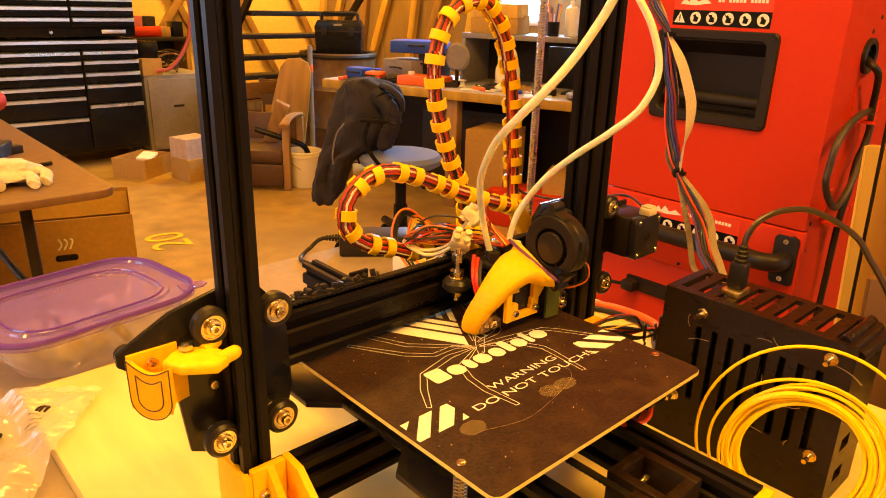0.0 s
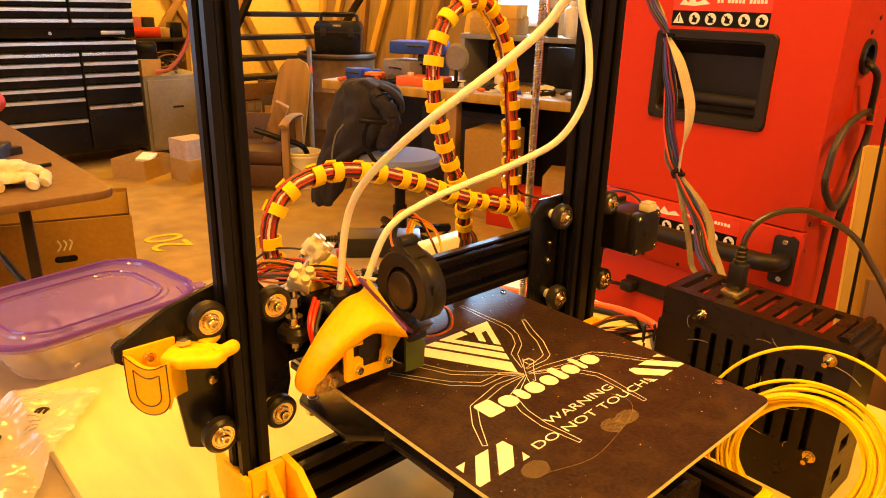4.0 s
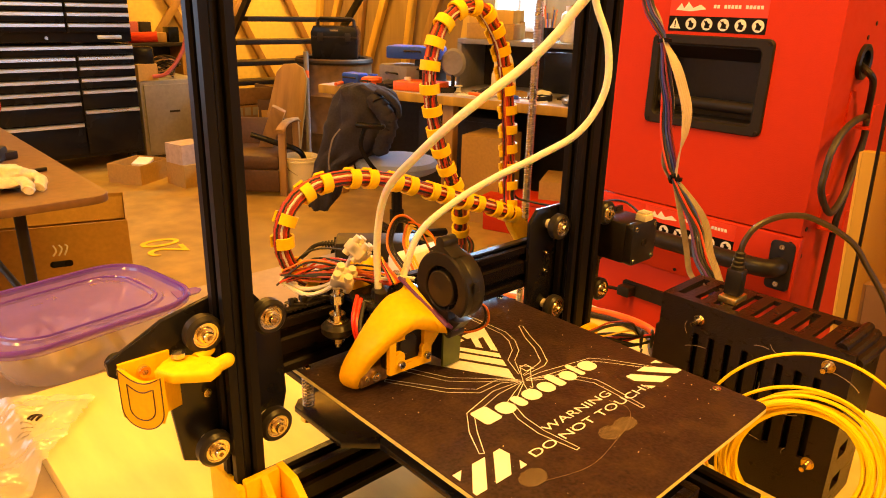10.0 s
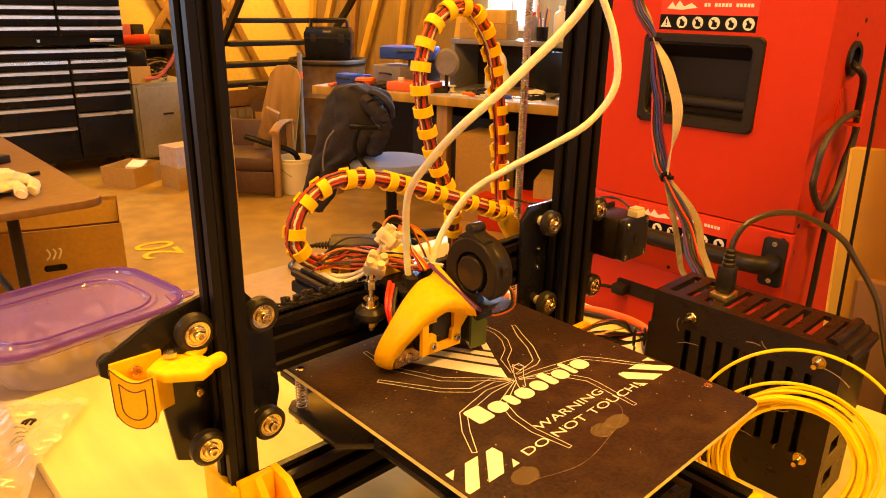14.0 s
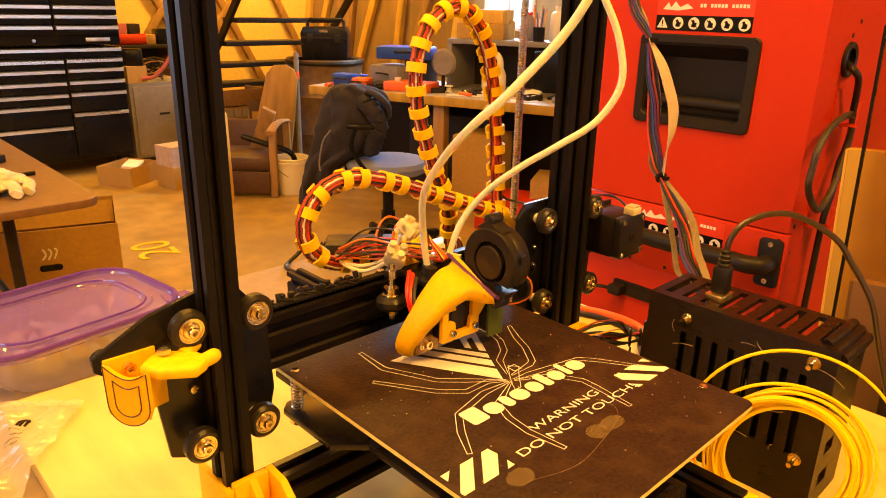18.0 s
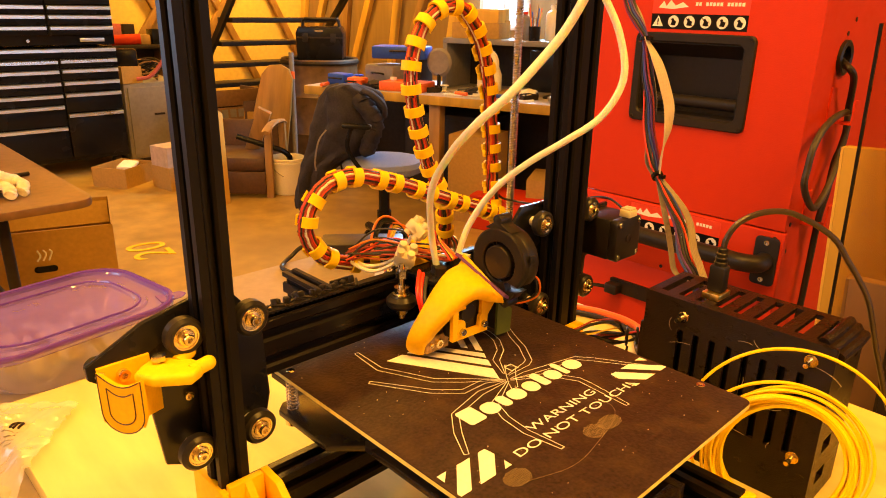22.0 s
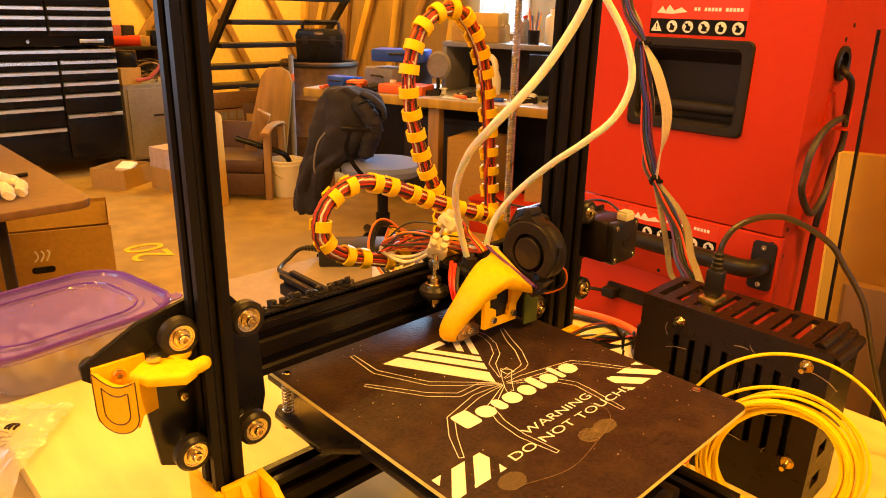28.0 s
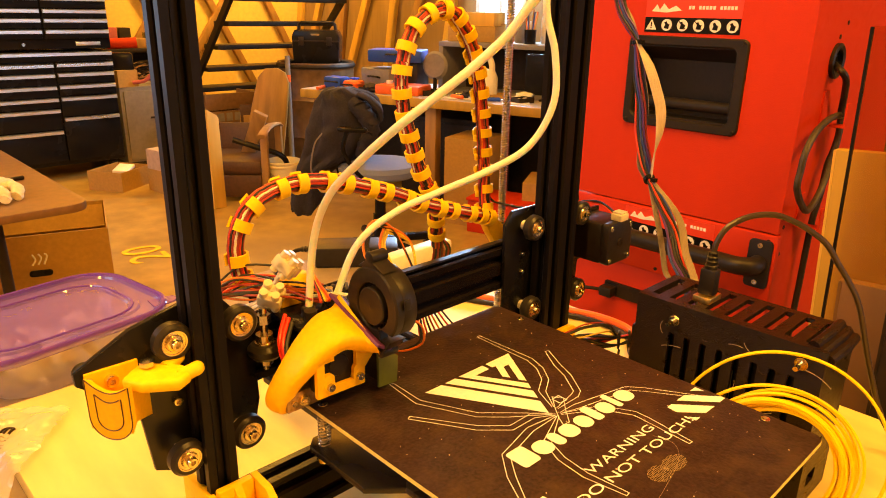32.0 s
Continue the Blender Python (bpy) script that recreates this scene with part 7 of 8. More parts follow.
def red_cabinet():
    t = thing("steel_job_box", "large red powder-coated steel job box with black recessed handles", "cabinet", pose(0.90, 0, 0))
    # front skin with an opening for the handle recess
    b = bmesh.new()
    y0, y1, z0, z1 = 0.118, 0.315, 0.194, 0.328
    outer = [(0.0, 0.020), (0.46, 0.020), (0.46, 1.0), (0.0, 1.0)]
    inner = [(y0, z0), (y1, z0), (y1, z1), (y0, z1)]
    rims = [[b.verts.new((x, y, z)) for y, z in ring] for x, ring in ((0.012, outer), (0.0, outer), (0.0, inner), (0.012, inner))]
    for r0, r1 in zip(rims, rims[1:]):
        for k in range(4):
            b.faces.new((r0[k], r0[(k + 1) % 4], r1[(k + 1) % 4], r1[k]))
    part("front_panel", b, M_RED, t)
    b = bmesh.new()
    box(b, 0.0121, 0.55, 0.0, 0.0121, -0.70, 1.0)
    part("side_panel", b, M_RED, t)
    b = bmesh.new()
    box(b, 0.075, 0.55, 0.0122, 0.46, -0.70, 0.998)
    part("inner_wall", b, M_DARK, t)
    b = bmesh.new()
    box(b, -0.004, 0.012, -0.004, 0.46, -0.115, 0.017, 0.003)
    part("lower_band", b, M_RED, t, "raised red lower band")
    b = bmesh.new()
    box(b, 0.004, 0.016, 0.0, 0.46, -0.70, -0.117, 0.002)
    part("base_panel", b, M_RED, t)
    # recess
    b = bmesh.new()
    rings = []
    for x, ring in ((0.0, rounded(0.099, 0.331, 0.178, 0.344, 0.012)), (-0.004, rounded(0.099, 0.331, 0.178, 0.344, 0.012)), (-0.006, rounded(0.101, 0.329, 0.180, 0.342, 0.011)), (-0.006, rounded(0.1165, 0.3165, 0.1925, 0.3295, 0.014)), (-0.003, rounded(0.119, 0.314, 0.195, 0.327, 0.012)), (0.030, rounded(0.1212, 0.3118, 0.198, 0.325, 0.012))):
        rings.append([b.verts.new((x, y, z)) for y, z in ring])
    for r0, r1 in zip(rings, rings[1:]):
        for k in range(len(r0)):
            b.faces.new((r0[k], r0[(k + 1) % len(r0)], r1[(k + 1) % len(r0)], r1[k]))
    rec = part("handle_frame", b, M_BLACK, t, "black plastic recess frame")
    b = bmesh.new()
    box(b, 0.055, 0.058, 0.118, 0.315, 0.194, 0.328)
    box(b, 0.0, 0.055, 0.1182, 0.1212, 0.194, 0.328)
    box(b, 0.0, 0.055, 0.3118, 0.3148, 0.194, 0.328)
    prism(b, [(0.0, 0.325), (0.055, 0.300), (0.055, 0.328), (0.0, 0.328)], "y", 0.1214, 0.3116)
    box(b, 0.0, 0.055, 0.1214, 0.3116, 0.1942, 0.198)
    part("recess_pan", b, M_BLACK, rec, "deep black recess")
    b = bmesh.new()
    cyl(b, (0.018, 0.119, 0.222), (0.018, 0.314, 0.222), 0.011, 20)
    part("grip_bar", b, M_BLACK, rec, "black grip bar")
    b = bmesh.new()
    for y in (0.107, 0.323):
        for z in (0.185, 0.337):
            socket_bolt(b, (-0.006, y, z), (-1, 0, 0), 0.004, 0.002)
    pieces("recess_screw", b, M_DARK, rec)
    # label strips: an orange-red field, rounds and a triangle on black
    for nm, zt, zb, y0_, y1_, xx in (("upper_label", 0.420, 0.350, 0.121, 0.305, -0.0006), ("lower_label", 0.012, -0.045, 0.111, 0.302, -0.0046)):
        b = bmesh.new()
        zm = zb + 0.027
        box(b, xx, xx + 0.0004, y0_, y1_, zm, zt)
        lab = part(nm, b, M_LABEL, t, "orange-red label with a plain mark")
        b = bmesh.new()
        box(b, xx, xx + 0.0004, y0_, y1_, zb, zm - 0.0003)
        part("label_band", b, M_CHEST, lab, "black pictogram band")
        b = bmesh.new()
        n = 6
        for k in range(n):
            y = y1_ - 0.014 - (y1_ - y0_ - 0.028) * k / (n - 1)
            zc = (zb + zm) / 2
            if k == 0:
                prism(b, [(y - 0.011, zc - 0.009), (y + 0.011, zc - 0.009), (y, zc + 0.010)], "x", xx - 0.0003, xx)
            else:
                prism(b, [(y + 0.0105 * math.cos(radians(a)), zc + 0.0105 * math.sin(radians(a))) for a in range(0, 360, 18)], "x", xx - 0.0003, xx)
        pieces("pictogram", b, M_PAPER, lab, "round white pictogram")
        b = bmesh.new()
        for k in range(n):
            y = y1_ - 0.014 - (y1_ - y0_ - 0.028) * k / (n - 1)
            zc = (zb + zm) / 2
            if k == 0:
                box(b, xx - 0.0006, xx - 0.0003, y - 0.0012, y + 0.0012, zc - 0.003, zc + 0.005)
                box(b, xx - 0.0006, xx - 0.0003, y - 0.0012, y + 0.0012, zc - 0.0065, zc - 0.0042)
            else:
                prism(b, [(y - 0.004, zc - 0.007), (y + 0.005, zc - 0.006), (y + 0.003, zc + 0.001), (y + 0.0055, zc + 0.004), (y + 0.001, zc + 0.0065), (y - 0.002, zc + 0.002), (y - 0.006, zc + 0.001)], "x", xx - 0.0006, xx - 0.0003)
                if k in (2, 3):
                    obox(b, Matrix.Translation((xx - 0.0007, y, zc)) @ Matrix.Rotation(radians(45), 4, "X"), 0.0002, 0.019, 0.0016)
        pieces("pictogram_mark", b, M_CHEST, lab)
        b = bmesh.new()
        ym = y1_ - 0.012
        prism(b, [(ym, zm + 0.010), (ym - 0.010, zm + 0.022), (ym - 0.016, zm + 0.013), (ym - 0.024, zm + 0.024), (ym - 0.034, zm + 0.014), (ym - 0.048, zm + 0.020), (ym - 0.060, zm + 0.012), (ym - 0.030, zm + 0.008)], "x", xx - 0.0003, xx)
        part("label_mark", b, M_PAPER, lab, "white jagged mark")
        b = bmesh.new()
        for k in range(14):
            y = y1_ - 0.085 - 0.0065 * k
            if k not in (2, 8):
                box(b, xx - 0.0003, xx, y - 0.0048, y, zm + 0.014, zm + 0.020)
        pieces("label_bar", b, M_PAPER, lab)
    # tubular handle
    b = bmesh.new()
    tube(b, smooth_run([(-0.004, 0.022, -0.038), (-0.030, 0.024, -0.038), (-0.045, 0.045, -0.038), (-0.045, 0.10, -0.038), (-0.045, 0.30, -0.038), (-0.045, 0.40, -0.038), (-0.030, 0.436, -0.038), (-0.004, 0.438, -0.038)], 44), 0.0165, 18)
    hd = part("tube_handle", b, M_BLACK, t, "thick black tubular handle")
    for y in (0.022, 0.438):
        b = bmesh.new()
        prism(b, rounded(y - 0.021, y + 0.021, -0.083, 0.007, 0.008), "x", -0.0095, -0.0042, 0.001)
        part("handle_plate", b, M_BLACK, hd)
        b = bmesh.new()
        socket_bolt(b, (-0.0095, y, -0.003), (-1, 0, 0), 0.005, 0.003)
        socket_bolt(b, (-0.0095, y, -0.072), (-1, 0, 0), 0.005, 0.003)
        pieces("handle_bolt", b, M_STEEL, hd)
    b = bmesh.new()
    for y, z in ((-0.0, 0.0),):
        for yy, zz in ((0.012, 0.006), (0.012, -0.045), (0.22, -0.105), (0.30, -0.105), (0.12, -0.105)):
            socket_bolt(b, (-0.0042, yy, zz), (-1, 0, 0), 0.0035, 0.0015)
    pieces("rivet", b, M_DARK, t)
    b = bmesh.new()
    prism(b, rounded(0.05, 0.335, -0.193, -0.163, 0.004), "x", -0.002, 0.0038)
    for k in range(10):
        cyl(b, (-0.0016, 0.07 + 0.022 * k, -0.178), (-0.0026, 0.07 + 0.022 * k, -0.178), 0.004, 10)
    part("slotted_rail", b, M_DARK, t, "black perforated rail")
    b = bmesh.new()
    obox(b, pose(-0.014, 0.318, -0.180), 0.028, 0.030, 0.022, 0.004)
    tube(b, smooth_run([(-0.020, 0.332, -0.180), (-0.032, 0.350, -0.178), (-0.040, 0.375, -0.182), (-0.045, 0.41, -0.20), (-0.05, 0.44, -0.26)], 16), 0.0040, 8)
    part("plug", b, M_BLACK, t, "black plug in the rail")
    # side details: cable port, hooks
    b = bmesh.new()
    lathe(b, [(0.020, 0.0), (0.020, 0.006), (0.026, 0.008), (0.030, 0.006), (0.030, 0.0)], pose(0.120, 0.0, 0.311, 90, 0, 0), 28)
    part("cable_port", b, M_BLACK, t, "black rubber cable port")
    b = bmesh.new()
    lathe(b, [(0.0, 0.0008), (0.0195, 0.0008)], pose(0.120, 0.0, 0.311, 90, 0, 0), 28)
    part("port_hole", b, M_CHEST, t)
    for x, z in ((0.105, 0.232), (0.080, 0.052)):
        b = bmesh.new()
        box(b, x - 0.012, x + 0.012, -0.003, 0.0, z - 0.03, z + 0.03)
        box(b, x - 0.012, x + 0.012, -0.040, -0.003, z - 0.03, z - 0.026)
        box(b, x - 0.012, x + 0.012, -0.043, -0.040, z - 0.03, z + 0.012)
        part("cord_hook", b, M_RED, t, "red bent cord hook")
    b = bmesh.new()
    for x, z in ((0.150, 0.374), (0.122, 0.351), (0.02, 0.03), (0.02, -0.02)):
        cyl(b, (x, 0.001, z), (x, -0.0012, z), 0.004, 12)
    pieces("side_rivet", b, M_DARK, t)


red_cabinet()
t = thing("power_cord", "thick black power cord hanging in loops on the red job box", "cord", pose(0, 0, 0))
b = bmesh.new()
tube(b, smooth_run([(1.018, 0.000, 0.306), (0.992, -0.020, 0.298), (1.003, -0.028, 0.283), (1.031, -0.022, 0.253), (1.045, -0.018, 0.223), (1.058, -0.018, 0.192), (1.047, -0.018, 0.156), (1.028, -0.018, 0.130), (1.022, -0.018, 0.079), (1.006, -0.018, 0.034), (1.003, -0.018, -0.036), (1.003, -0.018, -0.115), (0.99, -0.02, -0.30), (0.98, -0.02, -0.79)], 70), 0.0058, 10)
part("cord_run", b, M_BLACK, t)
b = bmesh.new()
tube(b, smooth_run([(1.012, -0.026, 0.222), (0.964, -0.026, 0.2185), (0.914, -0.026, 0.203), (0.882, -0.026, 0.174), (0.874, -0.026, 0.142), (0.873, -0.026, 0.114), (0.907, -0.026, 0.080), (0.950, -0.026, 0.062), (1.000, -0.026, 0.100), (1.035, -0.024, 0.170), (1.030, -0.024, 0.215)], 60), 0.0058, 10)
part("cord_run", b, mat("worn_cord_rubber", (0.040, 0.030, 0.018), 0.5, 0, 0.2, 120, 0.1), t)

# timber and panels leaning beside the job box
def sheet(name, label, cat, x, y, top, th, tilt, face, edge, length=0.62):
    t = thing(name, label, cat, pose(x, y, top, tilt, 0, 0))
    h = top - FLOOR
    b = bmesh.new()
    box(b, 0, th, -length, -0.004, -h, 0, 0.001)
    part("face", b, face, t)
    b = bmesh.new()
    box(b, 0.0002, th - 0.0002, -0.0039, 0, -h, -0.001)
    part("edge", b, edge, t)


sheet("plywood_sheet", "thick plywood sheet leaning upright beside the job box", "plywood", 0.86, -0.073, 0.187, 0.022, -3, M_AGEDPLY, M_PLY)
# offcut wood with the shadow beside the bench mixed into its colour
M_OFFCUT = mat("shaded_offcut", (0.15, 0.075, 0.018), 0.55, 0, 0.3, 16, 0.1, stretch=(1, 1, 0.1), dirt=0.4, dirt_col=(0.06, 0.03, 0.01))
M_CLEARSHEET = film("smoky_acrylic", (0.16, 0.08, 0.03), (0.93, 0.84, 0.70), 0.03, 0.05, 0.015)
sheet("acrylic_sheet", "clear smoky acrylic sheet with a dark edge leaning before the plywood", "acrylic sheet", 0.80, -0.106, 0.372, 0.006, -1.9, M_CLEARSHEET, M_CHEST)
sheet("wood_offcut", "wooden offcut leaning by the bench end, shade in its colour", "offcut", 0.67, -0.168, 0.045, 0.020, -3, M_OFFCUT, M_OFFCUT)
sheet("perforated_plate", "dark ribbed steel plate standing by the bench end", "plate", 0.63, -0.235, 0.12, 0.012, -2, M_DARK, M_DARK)


# ---- control box ----
def control_box():
    t = thing("control_box", "glossy black printed control box with slots, bolts and a plug", "control box", pose(0.2, -0.2925, 0))
    L, D, Z = 0.1595, 0.066, 0.146
    b = bmesh.new()
    w = 0.004
    # front skin with upright slots
    slots = [0.022 + 0.0145 * k for k in range(8)]
    edges = [0.0] + [e for s in slots for e in (s - 0.0028, s + 0.0028)] + [L]
    b.free()
    for a, c in zip(edges[0::2], edges[1::2]):
        b = bmesh.new()
        box(b, 0, w, a, c, 0.045, 0.118)
        part("front_slat", b, M_PRINTBLACK, t)
    for z0, z1 in ((0.0, 0.045), (0.118, Z)):
        b = bmesh.new()
        box(b, 0, w, 0, L, z0, z1)
        part("front_band", b, M_PRINTBLACK, t)
    slots = [0.016 + 0.0165 * k for k in range(9)]
    bars = [(0.010, D - 0.008, s_ + 0.0034, s_ + 0.0131) for s_ in slots[:-1]]
    bars += [(0.010, D - 0.008, w, slots[0] - 0.0034), (0.010, D - 0.008, slots[-1] + 0.0034, L - w), (w, 0.010, w, L - w), (D - 0.008, D, w, L - w)]
    for x0, x1, ya, yb in bars:
        b = bmesh.new()
        box(b, x0, x1, ya, yb, Z - 0.004, Z)
        part("lid_slat", b, M_PRINTBLACK, t)
    b = bmesh.new()
    box(b, D - w, D, w, L - w, 0.0, 0.085)
    part("back_wall", b, M_PRINTBLACK, t)
    b = bmesh.new()
    box(b, w, D, L - w, L, 0, Z)
    part("end_wall", b, M_PRINTBLACK, t)
    b = bmesh.new()
    for x0, x1, za, zb in ((w, 0.016, 0, Z - 0.012), (0.016, 0.034, 0, 0.018), (0.016, 0.034, 0.030, 0.048), (0.016, 0.034, 0.060, Z - 0.012), (0.034, D, 0, Z - 0.012)):
        box(b, x0, x1, 0, w, za, zb)
    end = part("end_wall", b, M_PRINTBLACK, t, "end wall with two slots")
    for k in range(3):
        b = bmesh.new()
        tube(b, smooth_run([(w + 0.002, 0.000 + 0.006 * k, Z - 0.008 + 0.004 * k), (D * 0.5, -0.003 + 0.006 * k, Z - 0.004 + 0.004 * k), (D - 0.002, 0.000 + 0.006 * k, Z - 0.008 + 0.004 * k)], 12), 0.0045, 10)
        part("rim_rib", b, M_PRINTBLACK, end, "rounded rim rib")
    b = bmesh.new()
    box(b, w + 0.006, 0.030, w + 0.001, L - w - 0.001, 0.002, 0.118)
    part("inner_board", b, M_CHEST, t)
    for k in range(7):
        b = bmesh.new()
        box(b, 0.0095 + 0.002 * (k % 3), 0.012 + 0.002 * (k % 3), 0.016 + 0.018 * k, 0.024 + 0.018 * k, 0.05, 0.1)
        part("circuit_part", b, (M_CHEST, M_WHITE, M_DARK, M_CREAM)[k % 4] if k in (1, 3) else M_CHEST, t)
    # added strip that imitates the red job box showing through the lid slots
    b = bmesh.new()
    box(b, D - 0.03, D - 0.012, 0.02, L - 0.02, 0.112, 0.118)
    part("job_box_stand_in", b, M_RED, t, "added red strip standing in for the job box behind the slots")
    for y, z in ((0.0165, 0.131), (0.1225, 0.131), (0.0155, 0.044), (0.1375, 0.044)):
        b = bmesh.new()
        cyl(b, (0.0, y, z), (-0.003, y, z), 0.0045, 6)
        cyl(b, (-0.003, y, z), (-0.0125, y, z), 0.0020, 12)
        cyl(b, (0.0, y, z), (-0.0008, y, z), 0.0052, 16)
        part("bolt", b, M_BRASS, t, "zinc bolt end with nut")
    # stray plastic strands on the face
    rs = random.Random(3)
    b = bmesh.new()
    for k in range(9):
        y, z = rs.uniform(0.01, 0.15), rs.uniform(0.03, 0.135)
        r = rs.uniform(0.008, 0.03)
        a0 = rs.uniform(0, 360)
        tube(b, [(-0.0008, y + r * math.cos(radians(a0 + 8 * i)), z + 0.6 * r * math.sin(radians(a0 + 8 * i))) for i in range(rs.randint(4, 9))], 0.0003, 4)
    pieces("plastic_strand", b, M_RESIDUE, t, "thin stray plastic hairs")
    b = bmesh.new()
    box(b, 0.018, 0.040, 0.1020, 0.1180, Z + 0.0002, Z + 0.006, 0.0008)
    part("socket", b, M_GOLD, t, "gold-toned cable socket")
    b = bmesh.new()
    box(b, 0.008, 0.046, L, L + 0.008, 0.040, 0.110, 0.002)
    part("side_block", b, M_PRINTBLACK, t, "black block on the end wall")
    return t


control_box()
t = thing("data_cable", "dark data cable plugged into the control box and arching away", "cable", pose(0, 0, 0))
b = bmesh.new()
obox(b, pose(0.229, -0.1825, 0.164, 0, 0, 0), 0.012, 0.014, 0.024, 0.002)
part("plug", b, M_BLACK, t, "black moulded plug")
b = bmesh.new()
lathe(b, [(0.0056, 0.0), (0.0056, 0.003), (0.0048, 0.004), (0.0053, 0.007), (0.0045, 0.008), (0.0049, 0.011), (0.0040, 0.012), (0.0042, 0.015), (0.0030, 0.016)], pose(0.229, -0.1825, 0.1755, 0, 0, 0), 14)
part("strain_relief", b, M_BLACK, t)
b = bmesh.new()
tube(b, smooth_run([(0.229, -0.1825, 0.186), (0.2316, -0.1828, 0.1987), (0.2383, -0.1864, 0.2108), (0.2476, -0.1931, 0.2181), (0.2588, -0.2018, 0.2221), (0.2719, -0.2129, 0.2222), (0.2830, -0.2234, 0.2171), (0.2942, -0.2346, 0.2091), (0.3054, -0.2466, 0.1972), (0.3128, -0.2566, 0.1802), (0.3203, -0.2666, 0.1631), (0.3270, -0.2772, 0.1407), (0.335, -0.292, 0.09), (0.345, -0.315, 0.03), (0.36, -0.35, 0.0035), (0.38, -0.42, 0.0035)], 70), 0.0026, 10)
part("lead", b, mat("brown_black_cord", (0.035, 0.022, 0.014), 0.35, 0, 0.1, 100), t)

# hanging harness: round wires, ties and a flat ribbon
t = thing("hanging_harness", "hanging harness of thin wires and flat grey ribbon with ties", "wire harness", pose(0, 0, 0))
spine = [(0.386, 0.055, 0.46), (0.388, 0.0346, 0.392), (0.388, 0.0193, 0.368), (0.389, 0.0098, 0.352), (0.386, 0.000, 0.315), (0.382, -0.0094, 0.285), (0.378, -0.0146, 0.254), (0.370, -0.0295, 0.222), (0.364, -0.0392, 0.208), (0.345, -0.0681, 0.186), (0.325, -0.093, 0.171), (0.305, -0.1114, 0.149), (0.285, -0.1341, 0.137), (0.278, -0.152, 0.110)]
M_VIOLETWIRE = mat("violet_wire", (0.10, 0.03, 0.22), 0.45, 0, 0.05, 100)
rh = random.Random(8)
for k in range(10):
    a, r = 0.63 * k, 0.0042
    b = bmesh.new()
    pts = [Vector(p) + Vector((r * math.cos(a + 0.5 * i), r * math.sin(a + 0.5 * i), 0)) * (0.6 if i in (3, 8) else 0.9 + 0.7 * rh.random()) for i, p in enumerate(spine)]
    tube(b, smooth_run(pts, 50), 0.0013, 6)
    part("wire", b, (M_WIRE[1], M_WIRE[4], M_VIOLETWIRE, M_WIRE[5], M_WIRE[1], M_WIRE[4], M_VIOLETWIRE, M_WIRE[1], M_WIRE[1], M_WIRE[0])[k], t)
for i in (3, 8):
    p = Vector(spine[i])
    d = (Vector(spine[i + 1]) - p).normalized()
    b = bmesh.new()
    cyl(b, p - d * 0.002, p + d * 0.002, 0.0066, 16)
    obox(b, Matrix.Translation(p + Vector((-0.004, -0.008, 0.001))), 0.005, 0.006, 0.004)
    part("cable_tie", b, M_CHEST, t)


def ribbon(pts, w, turns):
    b = bmesh.new()
    run = smooth_run(pts, 44)
    rows = []
    for i, p in enumerate(run):
        d = (run[min(i + 1, 44)] - run[max(i - 1, 0)]).normalized()
        a = radians(float(np.interp(i / 44, np.linspace(0, 1, len(turns)), turns)))
        s = Vector((math.cos(a), math.sin(a), 0))
        s = (s - d * s.dot(d)).normalized()
        o = d.cross(s) * 0.0007
        rows.append([[b.verts.new(p + s * w * (j / 10 - 0.5) + o * (1 if j % 2 else 0.4) * e) for j in range(11)] for e in (1, -1)])
    for r0, r1 in zip(rows, rows[1:]):
        for e in (0, 1):
            for j in range(10):
                b.faces.new((r0[e][j], r0[e][j + 1], r1[e][j + 1], r1[e][j]))
        for j in (0, 10):
            b.faces.new((r0[0][j], r0[1][j], r1[1][j], r1[0][j]))
    return b


M_CREAMRIBBON = mat("cream_ribbon", (0.50, 0.42, 0.32), 0.45, 0, 0.05, 100)
part("ribbon", ribbon([(0.388, 0.008, 0.353), (0.384, -0.0118, 0.328), (0.382, -0.0245, 0.305), (0.380, -0.0344, 0.282), (0.376, -0.0381, 0.258), (0.372, -0.0374, 0.236), (0.363, -0.0405, 0.210)], 0.0118, (20, -35, -43, -43, -10, 30, 45)), M_CREAMRIBBON, t, "flat cream ribbon cable with a twist")
part("ribbon", ribbon([(0.392, 0.040, 0.40), (0.394, 0.0216, 0.374), (0.394, 0.0072, 0.332), (0.390, -0.0097, 0.284), (0.385, -0.0115, 0.247), (0.376, -0.0192, 0.220), (0.369, -0.0345, 0.206)], 0.0100, (10, -20, 0, -30)), M_RIBBON, t, "flat grey ribbon cable")
part("ribbon", ribbon([(0.363, -0.0405, 0.206), (0.350, -0.0570, 0.183), (0.335, -0.0736, 0.164), (0.320, -0.0886, 0.146), (0.305, -0.1023, 0.131), (0.290, -0.1183, 0.1294), (0.276, -0.1415, 0.132)], 0.0065, (-10, -35, -30, -20, 20)), M_RIBBON, t, "flat grey ribbon cable")
part("ribbon", ribbon([(0.364, -0.0445, 0.206), (0.352, -0.0790, 0.184), (0.336, -0.0992, 0.170), (0.315, -0.1158, 0.154), (0.295, -0.1334, 0.146), (0.276, -0.1523, 0.134)], 0.0080, (10, -35, -30, -35, -20)), M_RIBBON, t, "flat grey ribbon cable")

